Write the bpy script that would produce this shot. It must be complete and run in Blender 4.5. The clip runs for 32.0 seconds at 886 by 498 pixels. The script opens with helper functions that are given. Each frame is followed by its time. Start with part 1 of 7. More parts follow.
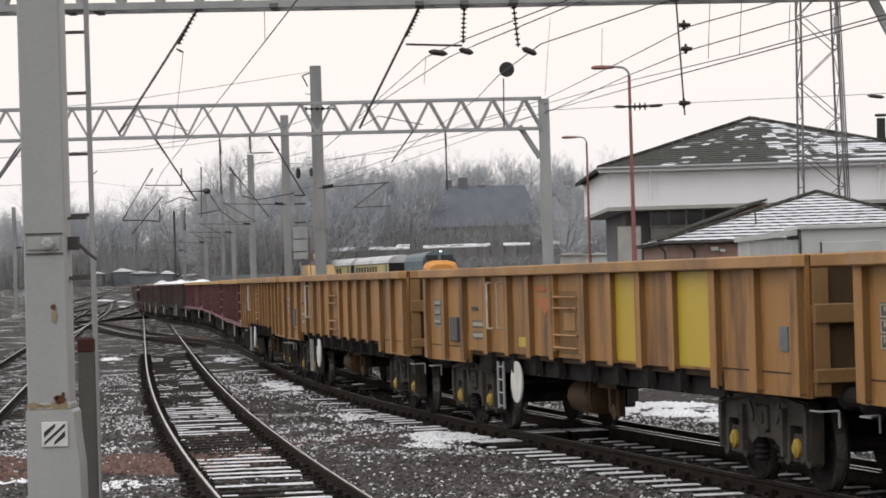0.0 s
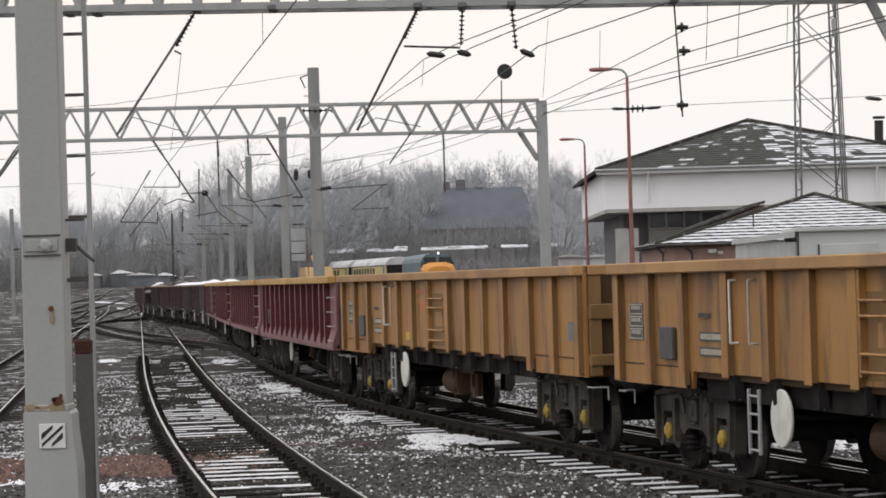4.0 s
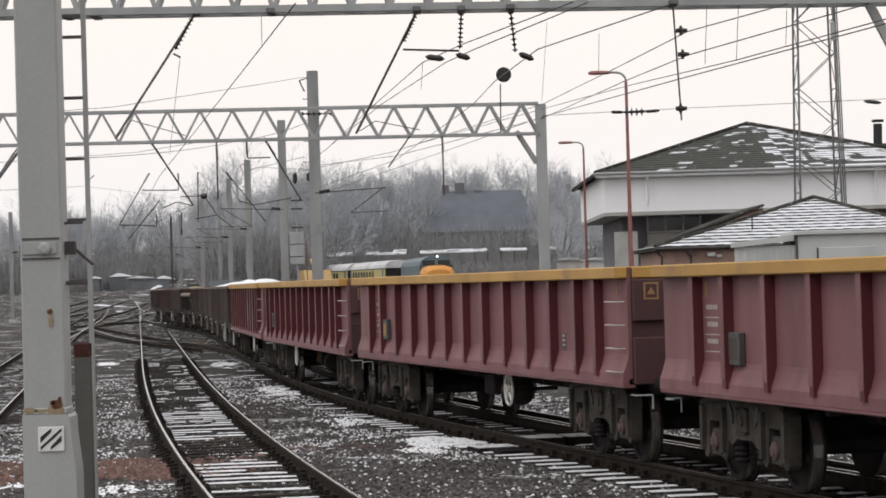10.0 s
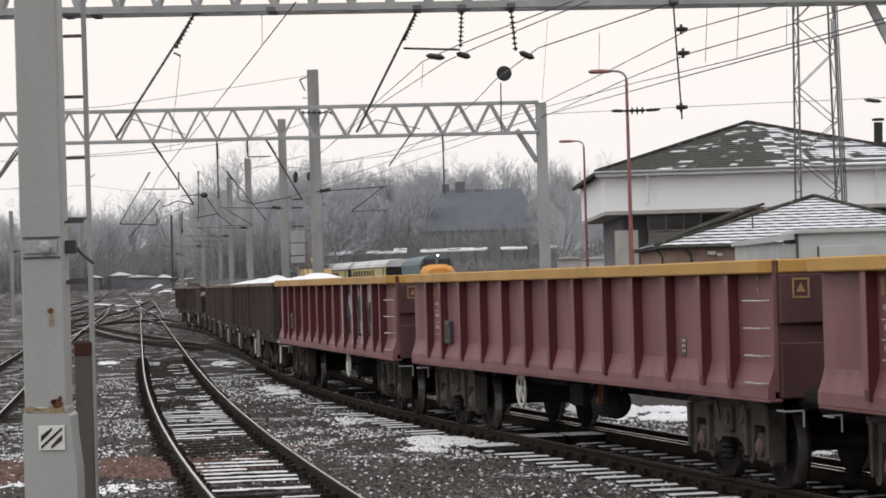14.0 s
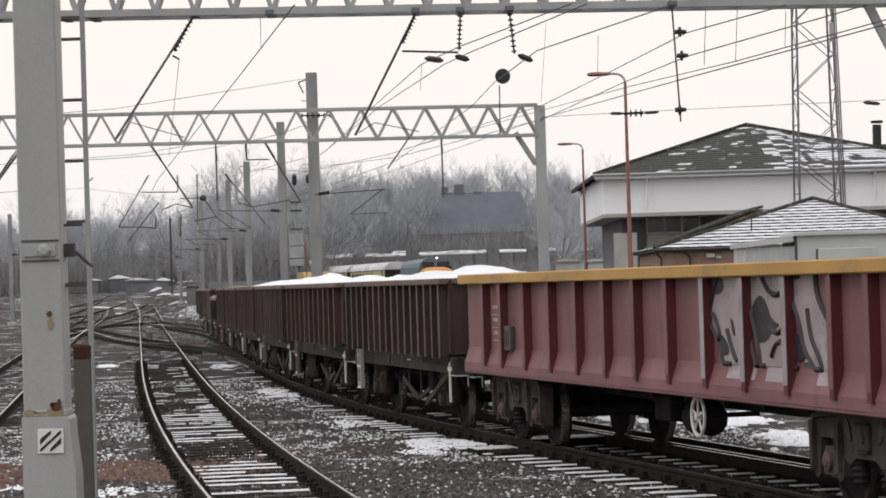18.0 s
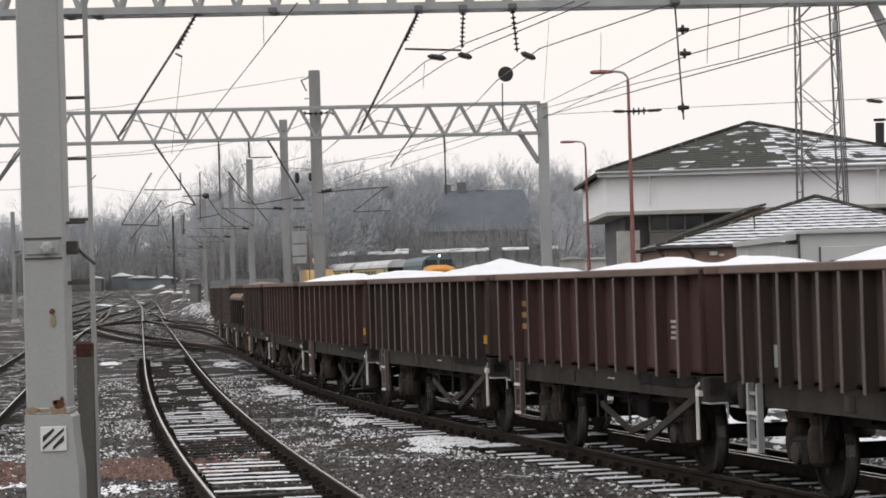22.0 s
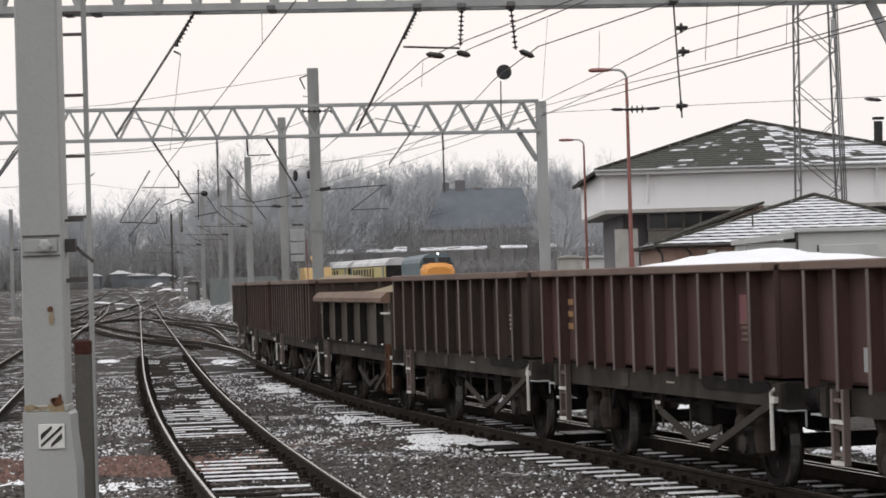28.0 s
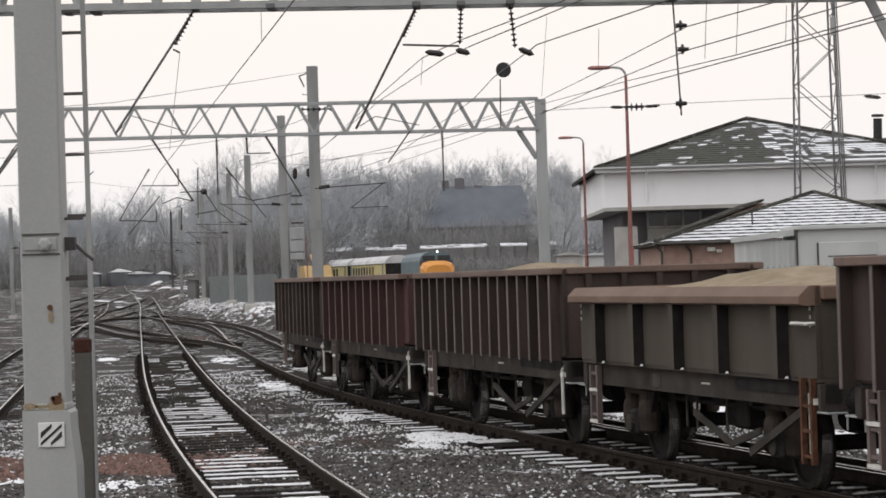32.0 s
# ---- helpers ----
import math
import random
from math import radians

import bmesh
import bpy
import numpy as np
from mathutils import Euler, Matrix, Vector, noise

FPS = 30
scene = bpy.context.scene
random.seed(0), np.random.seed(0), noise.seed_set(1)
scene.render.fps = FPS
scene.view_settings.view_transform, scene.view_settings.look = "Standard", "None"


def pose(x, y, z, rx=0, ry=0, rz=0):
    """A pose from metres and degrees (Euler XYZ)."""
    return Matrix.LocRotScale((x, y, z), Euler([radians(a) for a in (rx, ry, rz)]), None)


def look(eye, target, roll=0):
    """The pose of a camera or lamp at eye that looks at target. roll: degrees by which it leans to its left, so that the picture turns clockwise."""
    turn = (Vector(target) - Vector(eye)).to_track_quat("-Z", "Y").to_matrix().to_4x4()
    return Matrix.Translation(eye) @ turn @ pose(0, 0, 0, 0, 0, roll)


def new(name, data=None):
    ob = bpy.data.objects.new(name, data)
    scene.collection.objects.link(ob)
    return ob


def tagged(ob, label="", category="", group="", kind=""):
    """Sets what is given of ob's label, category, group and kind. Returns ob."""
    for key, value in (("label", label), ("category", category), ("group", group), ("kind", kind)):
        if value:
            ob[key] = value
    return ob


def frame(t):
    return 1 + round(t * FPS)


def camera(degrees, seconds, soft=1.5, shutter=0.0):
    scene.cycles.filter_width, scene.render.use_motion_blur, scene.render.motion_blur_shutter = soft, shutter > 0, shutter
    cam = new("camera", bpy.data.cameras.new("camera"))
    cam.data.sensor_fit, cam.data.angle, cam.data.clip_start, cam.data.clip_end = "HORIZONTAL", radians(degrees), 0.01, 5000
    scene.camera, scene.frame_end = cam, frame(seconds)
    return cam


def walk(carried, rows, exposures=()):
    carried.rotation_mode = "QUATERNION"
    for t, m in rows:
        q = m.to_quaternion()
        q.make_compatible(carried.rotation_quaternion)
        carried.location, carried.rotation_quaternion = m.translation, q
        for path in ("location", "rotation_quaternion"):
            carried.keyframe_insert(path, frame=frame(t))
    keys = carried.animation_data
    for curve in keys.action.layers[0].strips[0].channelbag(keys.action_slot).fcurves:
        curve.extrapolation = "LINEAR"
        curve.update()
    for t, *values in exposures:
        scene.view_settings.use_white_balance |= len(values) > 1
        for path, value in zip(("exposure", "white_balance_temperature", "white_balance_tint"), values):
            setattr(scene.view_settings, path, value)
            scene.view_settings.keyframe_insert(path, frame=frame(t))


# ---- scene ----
cam = camera(19.056, 32.0, soft=1.7)
EYE = (0.0, 0.0, 2.24)
# seconds, turn to the left, tilt upwards, lean: the small sway of a camera held by hand
SWAY = (
    (0.0, 0.0716, 0.6100, -1.720),
    (0.5, 0.0383, 0.6182, -1.701),
    (1.0, 0.0518, 0.6071, -1.662),
    (1.5, 0.0056, 0.6064, -1.622),
    (2.0, -0.0216, 0.6071, -1.661),
    (2.5, -0.0057, 0.6073, -1.673),
    (3.0, 0.0083, 0.6288, -1.718),
    (3.5, 0.0340, 0.6432, -1.681),
    (5.5, -0.0382, 0.6636, -1.672),
    (6.0, -0.0411, 0.6545, -1.645),
    (6.5, -0.0387, 0.6445, -1.661),
    (7.0, -0.0106, 0.6414, -1.678),
    (7.5, -0.0373, 0.6443, -1.654),
    (8.0, 0.0172, 0.6490, -1.727),
    (8.5, -0.0065, 0.6695, -1.617),
    (9.0, 0.0349, 0.6899, -1.701),
    (9.5, 0.0080, 0.7201, -1.674),
    (10.0, -0.0029, 0.7198, -1.661),
    (10.5, -0.0421, 0.7199, -1.663),
    (11.0, -0.0442, 0.6823, -1.655),
    (11.5, -0.0044, 0.6684, -1.743),
    (12.0, -0.0259, 0.6686, -1.758),
    (12.5, 0.0025, 0.6797, -1.705),
    (13.0, -0.0289, 0.6804, -1.651),
    (13.5, -0.0015, 0.6846, -1.692),
    (14.0, 0.0083, 0.6946, -1.682),
    (14.5, -0.0093, 0.6746, -1.707),
    (16.5, -0.0204, 0.6911, -1.766),
    (17.0, -0.0224, 0.7185, -1.679),
    (17.5, -0.0143, 0.7344, -1.709),
    (18.0, -0.0182, 0.7537, -1.737),
    (18.5, -0.0004, 0.7415, -1.718),
    (19.0, -0.0230, 0.7010, -1.666),
    (19.5, -0.0073, 0.6985, -1.715),
    (20.0, 0.0069, 0.6863, -1.689),
    (20.5, 0.0352, 0.6850, -1.709),
    (21.0, 0.0376, 0.7055, -1.726),
    (21.5, 0.0539, 0.7034, -1.709),
    (22.0, 0.0438, 0.7086, -1.712),
    (22.5, 0.0120, 0.7175, -1.724),
    (23.0, 0.0210, 0.7056, -1.737),
    (23.5, 0.0222, 0.7071, -1.724),
    (24.0, -0.0029, 0.7198, -1.661),
    (24.5, 0.0085, 0.6863, -1.687),
    (25.0, -0.0194, 0.6845, -1.711),
    (25.5, -0.0261, 0.6887, -1.610),
    (27.5, -0.0440, 0.6883, -1.619),
    (28.0, 0.0073, 0.6634, -1.658),
    (28.5, -0.0377, 0.6736, -1.649),
    (29.0, -0.0244, 0.6826, -1.676),
    (29.5, -0.0082, 0.6747, -1.617),
    (30.0, -0.0129, 0.6627, -1.623),
    (30.5, -0.0325, 0.6639, -1.687),
    (31.0, -0.0214, 0.6445, -1.665),
    (31.5, -0.0008, 0.6360, -1.748),
    (32.0, 0.0000, 0.6170, -1.725),
)


def sway_pose(yaw, tilt, lean):
    a, b = radians(yaw), radians(tilt)
    way = Vector((-math.sin(a) * math.cos(b), math.cos(a) * math.cos(b), math.sin(b)))
    return look(EYE, Vector(EYE) + way * 10, lean)


walk(cam, [(t, sway_pose(a, b, c)) for t, a, b, c in SWAY], [(0.0, 0.0), (32.0, 0.0)])

# ---- sky and sun: a pale overcast winter afternoon ----
world = bpy.data.worlds.new("overcast")
scene.world = world
world.use_nodes = True
wn, wl = world.node_tree.nodes, world.node_tree.links
wn.clear()
w_out = wn.new("ShaderNodeOutputWorld")
w_bg = wn.new("ShaderNodeBackground")
w_sky = wn.new("ShaderNodeTexSky")
w_sky.sky_type = "NISHITA"
w_sky.sun_disc = False
w_sky.sun_elevation, w_sky.sun_rotation = radians(51), radians(131)
w_sky.dust_density = 4.0
w_dim = wn.new("ShaderNodeVectorMath")
w_dim.operation = "SCALE"
w_dim.inputs["Scale"].default_value = 0.10
w_geo = wn.new("ShaderNodeTexCoord")
w_sep = wn.new("ShaderNodeSeparateXYZ")
w_ramp = wn.new("ShaderNodeValToRGB")
w_ramp.color_ramp.elements[0].position, w_ramp.color_ramp.elements[0].color = 0.0, (0.90, 0.875, 0.885, 1)
w_ramp.color_ramp.elements[1].position, w_ramp.color_ramp.elements[1].color = 0.13, (0.985, 0.895, 0.83, 1)
w_top = w_ramp.color_ramp.elements.new(0.5)
w_top.color = (0.86, 0.865, 0.90, 1)
w_mix = wn.new("ShaderNodeMix")
w_mix.data_type = "RGBA"
w_mix.inputs["Factor"].default_value = 0.93
wl.new(w_geo.outputs["Generated"], w_sep.inputs[0])
wl.new(w_sep.outputs["Z"], w_ramp.inputs[0])
wl.new(w_sky.outputs[0], w_dim.inputs[0])
wl.new(w_dim.outputs[0], w_mix.inputs[6])
wl.new(w_ramp.outputs[0], w_mix.inputs[7])
wl.new(w_mix.outputs[2], w_bg.inputs["Color"])
wl.new(w_bg.outputs[0], w_out.inputs[0])
w_bg.inputs["Strength"].default_value = 1.12
sun = new("sun", bpy.data.lights.new("sun", "SUN"))
sun.data.energy, sun.data.angle, sun.data.color = 0.95, radians(30), (1.0, 0.97, 0.94)
sun.matrix_world = look((0, 0, 60), (50, 44, -22))


# ---- materials ----
def surface(name, dark, light, scale=3.0, rough=0.7, bump=0.2, metal=0.0, fine=40.0, wear=None, wear_amount=0.0, wear_scale=1.2,
            streak=1.0, wear_soft=0.08, random_tint=0.0):
    """Two-scale variation between two base colours, with patches of wear of a third one; streak stretches them upright."""
    m = bpy.data.materials.new(name)
    m.use_nodes = True
    nt = m.node_tree
    n, l = nt.nodes, nt.links
    bsdf = n["Principled BSDF"]
    tc = n.new("ShaderNodeTexCoord")
    info = n.new("ShaderNodeObjectInfo")
    shift = n.new("ShaderNodeVectorMath")
    shift.operation = "MULTIPLY_ADD"
    shift.inputs[1].default_value = (1, 1, 1.0 / streak)
    wide = n.new("ShaderNodeMath")
    wide.operation = "MULTIPLY"
    wide.inputs[1].default_value = 37.0
    l.new(info.outputs["Random"], wide.inputs[0])
    l.new(tc.outputs["Object"], shift.inputs[0])
    l.new(wide.outputs[0], shift.inputs[2])
    big = n.new("ShaderNodeTexNoise")
    big.inputs["Scale"].default_value, big.inputs["Detail"].default_value = scale, 5.0
    small = n.new("ShaderNodeTexNoise")
    small.inputs["Scale"].default_value, small.inputs["Detail"].default_value = fine, 3.0
    l.new(shift.outputs[0], big.inputs["Vector"])
    l.new(tc.outputs["Object"], small.inputs["Vector"])
    add = n.new("ShaderNodeMath")
    add.operation = "MULTIPLY_ADD"
    add.inputs[1].default_value = 0.35
    l.new(small.outputs[0], add.inputs[0])
    l.new(big.outputs[0], add.inputs[2])
    ramp = n.new("ShaderNodeValToRGB")
    ramp.color_ramp.elements[0].position, ramp.color_ramp.elements[1].position = 0.45, 0.9
    ramp.color_ramp.elements[0].color, ramp.color_ramp.elements[1].color = (*dark, 1), (*light, 1)
    l.new(add.outputs[0], ramp.inputs[0])
    colour = ramp.outputs[0]
    if random_tint:
        hsv = n.new("ShaderNodeHueSaturation")
        vary = n.new("ShaderNodeMath")
        vary.operation = "MULTIPLY_ADD"
        vary.inputs[1].default_value, vary.inputs[2].default_value = random_tint, 1.0 - random_tint / 2
        l.new(info.outputs["Random"], vary.inputs[0])
        l.new(vary.outputs[0], hsv.inputs["Value"])
        l.new(colour, hsv.inputs["Color"])
        colour = hsv.outputs[0]
    if wear:
        spots = n.new("ShaderNodeTexNoise")
        spots.inputs["Scale"].default_value, spots.inputs["Detail"].default_value = wear_scale, 7.0
        spots.inputs["Roughness"].default_value = 0.65
        l.new(shift.outputs[0], spots.inputs["Vector"])
        mask = n.new("ShaderNodeMapRange")
        edge = 0.72 - 0.44 * wear_amount
        mask.inputs[1].default_value, mask.inputs[2].default_value = edge, edge + wear_soft
        l.new(spots.outputs[0], mask.inputs[0])
        mix = n.new("ShaderNodeMix")
        mix.data_type = "RGBA"
        l.new(mask.outputs[0], mix.inputs[0])
        l.new(colour, mix.inputs[6])
        mix.inputs[7].default_value = (*wear, 1)
        colour = mix.outputs[2]
    l.new(colour, bsdf.inputs["Base Color"])
    bsdf.inputs["Roughness"].default_value = rough
    bsdf.inputs["Specular IOR Level"].default_value = 0.06 if rough >= 0.8 and max(light) < 0.12 else 0.28 if rough >= 0.75 else 0.45
    bsdf.inputs["Metallic"].default_value = metal
    if bump:
        b = n.new("ShaderNodeBump")
        b.inputs["Strength"].default_value, b.inputs["Distance"].default_value = bump, 0.02
        l.new(add.outputs[0], b.inputs["Height"])
        l.new(b.outputs[0], bsdf.inputs["Normal"])
    return m


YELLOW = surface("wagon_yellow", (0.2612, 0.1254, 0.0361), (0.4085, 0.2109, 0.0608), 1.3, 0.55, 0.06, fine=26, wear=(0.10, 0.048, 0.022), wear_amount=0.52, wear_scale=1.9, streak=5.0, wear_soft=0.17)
# two darker yellows: grime, plus shade put into the colour
YELLOW_DARK = surface("wagon_yellow_grime_and_shade", (0.0315, 0.0182, 0.0091), (0.0735, 0.042, 0.0175), 2.0, 0.75, 0.08, streak=3.0)
YELLOW_MID = surface("wagon_yellow_dirt_and_shade", (0.15, 0.082, 0.03), (0.25, 0.14, 0.05), 2.0, 0.7, 0.08, streak=3.0)
YELLOW_FRESH = surface("wagon_yellow_repainted", (0.46, 0.32, 0.02), (0.56, 0.40, 0.033), 1.0, 0.45, 0.03, wear=(0.3, 0.2, 0.05), wear_amount=0.2, streak=3.0, wear_soft=0.2)
RAIL_YELLOW = surface("wagon_top_yellow", (0.31, 0.165, 0.06), (0.44, 0.25, 0.10), 0.8, 0.6, 0.05, wear=(0.21, 0.12, 0.07), wear_amount=0.55, wear_scale=0.9, wear_soft=0.25)
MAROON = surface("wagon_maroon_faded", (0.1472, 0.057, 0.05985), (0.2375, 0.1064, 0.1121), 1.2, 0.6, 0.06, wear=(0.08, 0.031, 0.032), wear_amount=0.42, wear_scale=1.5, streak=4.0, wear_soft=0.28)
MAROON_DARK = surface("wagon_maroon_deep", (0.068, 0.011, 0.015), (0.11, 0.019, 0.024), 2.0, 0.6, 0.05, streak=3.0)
# maroon darkened for the shade of the wagon gaps, with grime streaks
MAROON_END = surface("wagon_maroon_end_shade_grime", (0.05, 0.02, 0.021), (0.10, 0.042, 0.043), 1.6, 0.7, 0.08, wear=(0.05, 0.03, 0.028), wear_amount=0.4, wear_scale=1.6, streak=3.0, wear_soft=0.25)
MAROON_RAIL = surface("wagon_top_amber", (0.38, 0.21, 0.048), (0.52, 0.30, 0.075), 1.0, 0.55, 0.04, wear=(0.24, 0.15, 0.08), wear_amount=0.38, wear_scale=1.4, wear_soft=0.2)
BROWN = surface("wagon_rust_brown", (0.0297, 0.0218, 0.0192), (0.0629, 0.0446, 0.0384), 1.5, 0.75, 0.12, wear=(0.09, 0.06, 0.05), wear_amount=0.40, wear_scale=1.6, streak=4.0, wear_soft=0.28, random_tint=0.5)
BROWN_RED = surface("wagon_rust_red_brown", (0.0457, 0.0238, 0.0209), (0.0857, 0.0447, 0.0400), 1.5, 0.75, 0.12, wear=(0.06, 0.036, 0.03), wear_amount=0.40, wear_scale=1.6, streak=4.0, wear_soft=0.28)
BROWN_RIB = surface("wagon_rib_brown", (0.0809, 0.0628, 0.0571), (0.1523, 0.1189, 0.1095), 2.5, 0.7, 0.1, streak=3.0, random_tint=0.4)
BROWN_RAIL = surface("wagon_rail_brown", (0.10, 0.066, 0.052), (0.18, 0.122, 0.098), 1.2, 0.7, 0.1, wear=(0.095, 0.062, 0.052), wear_amount=0.35, wear_soft=0.2)
OLIVE = surface("wagon_olive_drab", (0.0493, 0.0408, 0.03145), (0.085, 0.0714, 0.0561), 1.3, 0.75, 0.08, wear=(0.062, 0.046, 0.039), wear_amount=0.38, streak=4.0, wear_soft=0.28)
OLIVE_RAIL = surface("wagon_lip_brown", (0.12, 0.075, 0.052), (0.18, 0.118, 0.085), 1.6, 0.7, 0.08)
UNDER = surface("underframe_grime", (0.0151, 0.0136, 0.0136), (0.0344, 0.0314, 0.0304), 3.0, 0.85, 0.2)
SUSPENSION = surface("suspension_brown_grime", (0.0222, 0.0182, 0.0163), (0.0587, 0.0466, 0.0405), 4.0, 0.9, 0.3)
SOLEBAR = surface("solebar_grimy_steel", (0.0340, 0.0304, 0.0280), (0.0680, 0.0607, 0.0546), 2.0, 0.85, 0.1)
CAST = surface("bogie_cast_steel", (0.0396, 0.0361, 0.0326), (0.0934, 0.0852, 0.0758), 3.0, 0.85, 0.25, wear=(0.025, 0.02, 0.018), wear_amount=0.4, wear_soft=0.25)
TREAD = surface("wheel_steel", (0.0141, 0.0126, 0.0126), (0.0304, 0.0274, 0.0264), 5.0, 0.8, 0.05)
WHITE = surface("white_paint_grubby", (0.5, 0.49, 0.45), (0.72, 0.71, 0.67), 4.0, 0.6, 0.05)
WHITE_DULL = surface("white_paint_dulled", (0.34, 0.32, 0.29), (0.5, 0.48, 0.44), 5.0, 0.6, 0.05)
HUB = surface("axle_cap_yellow", (0.30, 0.20, 0.02), (0.42, 0.29, 0.035), 6.0, 0.6, 0.05, wear=(0.08, 0.05, 0.03), wear_amount=0.5, wear_scale=9.0, wear_soft=0.2)
CAP_PINK = surface("axle_cap_faded_red", (0.085, 0.055, 0.053), (0.13, 0.085, 0.082), 6.0, 0.8, 0.05)
LETTER = surface("lettering_pale", (0.36, 0.34, 0.28), (0.46, 0.43, 0.36), 8.0, 0.7, 0.0)
PLATE_BLUE = surface("data_plate_blue_grey", (0.10, 0.125, 0.14), (0.16, 0.19, 0.21), 14.0, 0.6, 0.0)
PLATE = surface("data_plate_dark", (0.05, 0.05, 0.05), (0.08, 0.08, 0.08), 8.0, 0.6, 0.0)
ORANGE_MARK = surface("faded_orange_mark", (0.42, 0.13, 0.05), (0.5, 0.18, 0.07), 5.0, 0.7, 0.0)
AMBER_MARK = surface("amber_stencil", (0.45, 0.25, 0.03), (0.55, 0.32, 0.05), 6.0, 0.7, 0.0)
SILVER = surface("graffiti_silver", (0.27, 0.225, 0.23), (0.40, 0.345, 0.35), 1.6, 0.5, 0.02, wear=(0.12, 0.06, 0.06), wear_amount=0.36, wear_scale=2.2, wear_soft=0.2)
AMBER_FADED = surface("faded_amber_lettering", (0.27, 0.15, 0.06), (0.33, 0.2, 0.1), 5.0, 0.7, 0.0)
INK = surface("graffiti_black", (0.02, 0.015, 0.018), (0.035, 0.028, 0.03), 3.0, 0.6, 0.0)
SNOW = surface("snow", (0.78, 0.79, 0.81), (0.88, 0.88, 0.89), 2.0, 0.6, 0.15, fine=60)
SAND = surface("sandy_spoil", (0.20, 0.155, 0.10), (0.30, 0.24, 0.165), 4.0, 0.9, 0.4)
GALV = surface("galvanised_steel", (0.275, 0.285, 0.285), (0.385, 0.395, 0.395), 2.0, 0.55, 0.05, metal=0.15, wear=(0.20, 0.19, 0.175), wear_amount=0.28, streak=4.0, wear_soft=0.2)
MAST_PAINT = surface("mast_grey_paint", (0.28, 0.29, 0.285), (0.36, 0.37, 0.36), 1.2, 0.5, 0.04, wear=(0.30, 0.29, 0.255), wear_amount=0.32, streak=5.0, wear_soft=0.25)
MAST_DULL = surface("mast_dull_grey", (0.20, 0.205, 0.205), (0.29, 0.295, 0.29), 2.0, 0.7, 0.05, wear=(0.15, 0.14, 0.13), wear_amount=0.3, streak=4.0, wear_soft=0.25)
MACHINE_AMBER = surface("track_machine_amber", (0.38, 0.25, 0.10), (0.46, 0.32, 0.15), 1.0, 0.6, 0.02)
# shed blue is lightened to imitate haze over the far yard
SHED_DARK = surface("hazed_dark_blue_shed", (0.105, 0.115, 0.125), (0.15, 0.16, 0.17), 0.5, 0.8, 0.05)
BANK_SNOW = surface("scrubby_bank_snow", (0.55, 0.56, 0.58), (0.76, 0.77, 0.79), 1.0, 0.8, 0.3, fine=8, wear=(0.11, 0.105, 0.10), wear_amount=0.5, wear_scale=0.7, wear_soft=0.10)
TOWER_STEEL = surface("tower_grey_steel", (0.108, 0.1094, 0.1116), (0.1656, 0.167, 0.1692), 2.0, 0.6, 0.05, metal=0.3, streak=4.0)
POST_GREY = surface("post_dark_grey", (0.075, 0.072, 0.066), (0.115, 0.11, 0.10), 2.0, 0.8, 0.08, wear=(0.05, 0.035, 0.025), wear_amount=0.3, streak=4.0, wear_soft=0.25)
RUST_DARK = surface("dark_red_rust", (0.042, 0.020, 0.017), (0.075, 0.034, 0.027), 8.0, 0.9, 0.3)
RUST = surface("rust", (0.055, 0.024, 0.015), (0.13, 0.06, 0.03), 12.0, 0.9, 0.3)
RUST_WASH = surface("rust_wash", (0.21, 0.155, 0.085), (0.31, 0.26, 0.18), 14.0, 0.8, 0.1)
DARK_STEEL = surface("dark_weathered_steel", (0.05, 0.046, 0.043), (0.09, 0.083, 0.078), 4.0, 0.65, 0.1, metal=0.2)
WIRE = surface("catenary_wire", (0.035, 0.033, 0.032), (0.06, 0.056, 0.052), 4.0, 0.5, 0.0, metal=0.3)
INSULATOR = surface("brown_glazed_insulator", (0.02, 0.017, 0.016), (0.04, 0.032, 0.03), 6.0, 0.25, 0.0)
RAIL_SIDE = surface("rail_web_rusty", (0.0165, 0.0135, 0.01125), (0.0345, 0.02775, 0.02325), 6.0, 0.85, 0.2)
RAIL_HEAD = surface("rail_head_polished", (0.42, 0.41, 0.40), (0.56, 0.55, 0.54), 3.0, 0.27, 0.0, metal=0.85)
RAIL_DULL = surface("rail_head_dull", (0.10, 0.08, 0.068), (0.17, 0.145, 0.125), 4.0, 0.6, 0.05, metal=0.3)
SLEEPER = surface("sleeper_timber_dark", (0.026, 0.022, 0.019), (0.065, 0.056, 0.048), 5.0, 0.9, 0.3, random_tint=0.5, wear=(0.72, 0.73, 0.75), wear_amount=0.47, wear_scale=2.4, wear_soft=0.14)
SLEEPER_BARE = surface("sleeper_timber_bare", (0.018, 0.01575, 0.01425), (0.0465, 0.0405, 0.03525), 5.0, 0.9, 0.3, random_tint=0.5, wear=(0.6, 0.61, 0.63), wear_amount=0.2, wear_scale=9.0, wear_soft=0.1)
OIL_AND_SHADE = surface("oily_shaded_ballast", (0.0116, 0.0102, 0.0097), (0.0408, 0.0370, 0.0350), 12.0, 0.9, 0.9, fine=25)
CHAIR = surface("rail_chair_iron", (0.0133, 0.0105, 0.0091), (0.0294, 0.0231, 0.0196), 8.0, 0.85, 0.2)
BOARD = surface("crossing_board", (0.0098, 0.00875, 0.0084), (0.0238, 0.021, 0.0189), 4.0, 0.85, 0.2)
HAZARD = surface("hazard_plate_white", (0.6, 0.6, 0.58), (0.7, 0.7, 0.68), 6.0, 0.5, 0.0)
BLACK = surface("black_paint", (0.012, 0.012, 0.012), (0.025, 0.025, 0.025), 6.0, 0.6, 0.0)
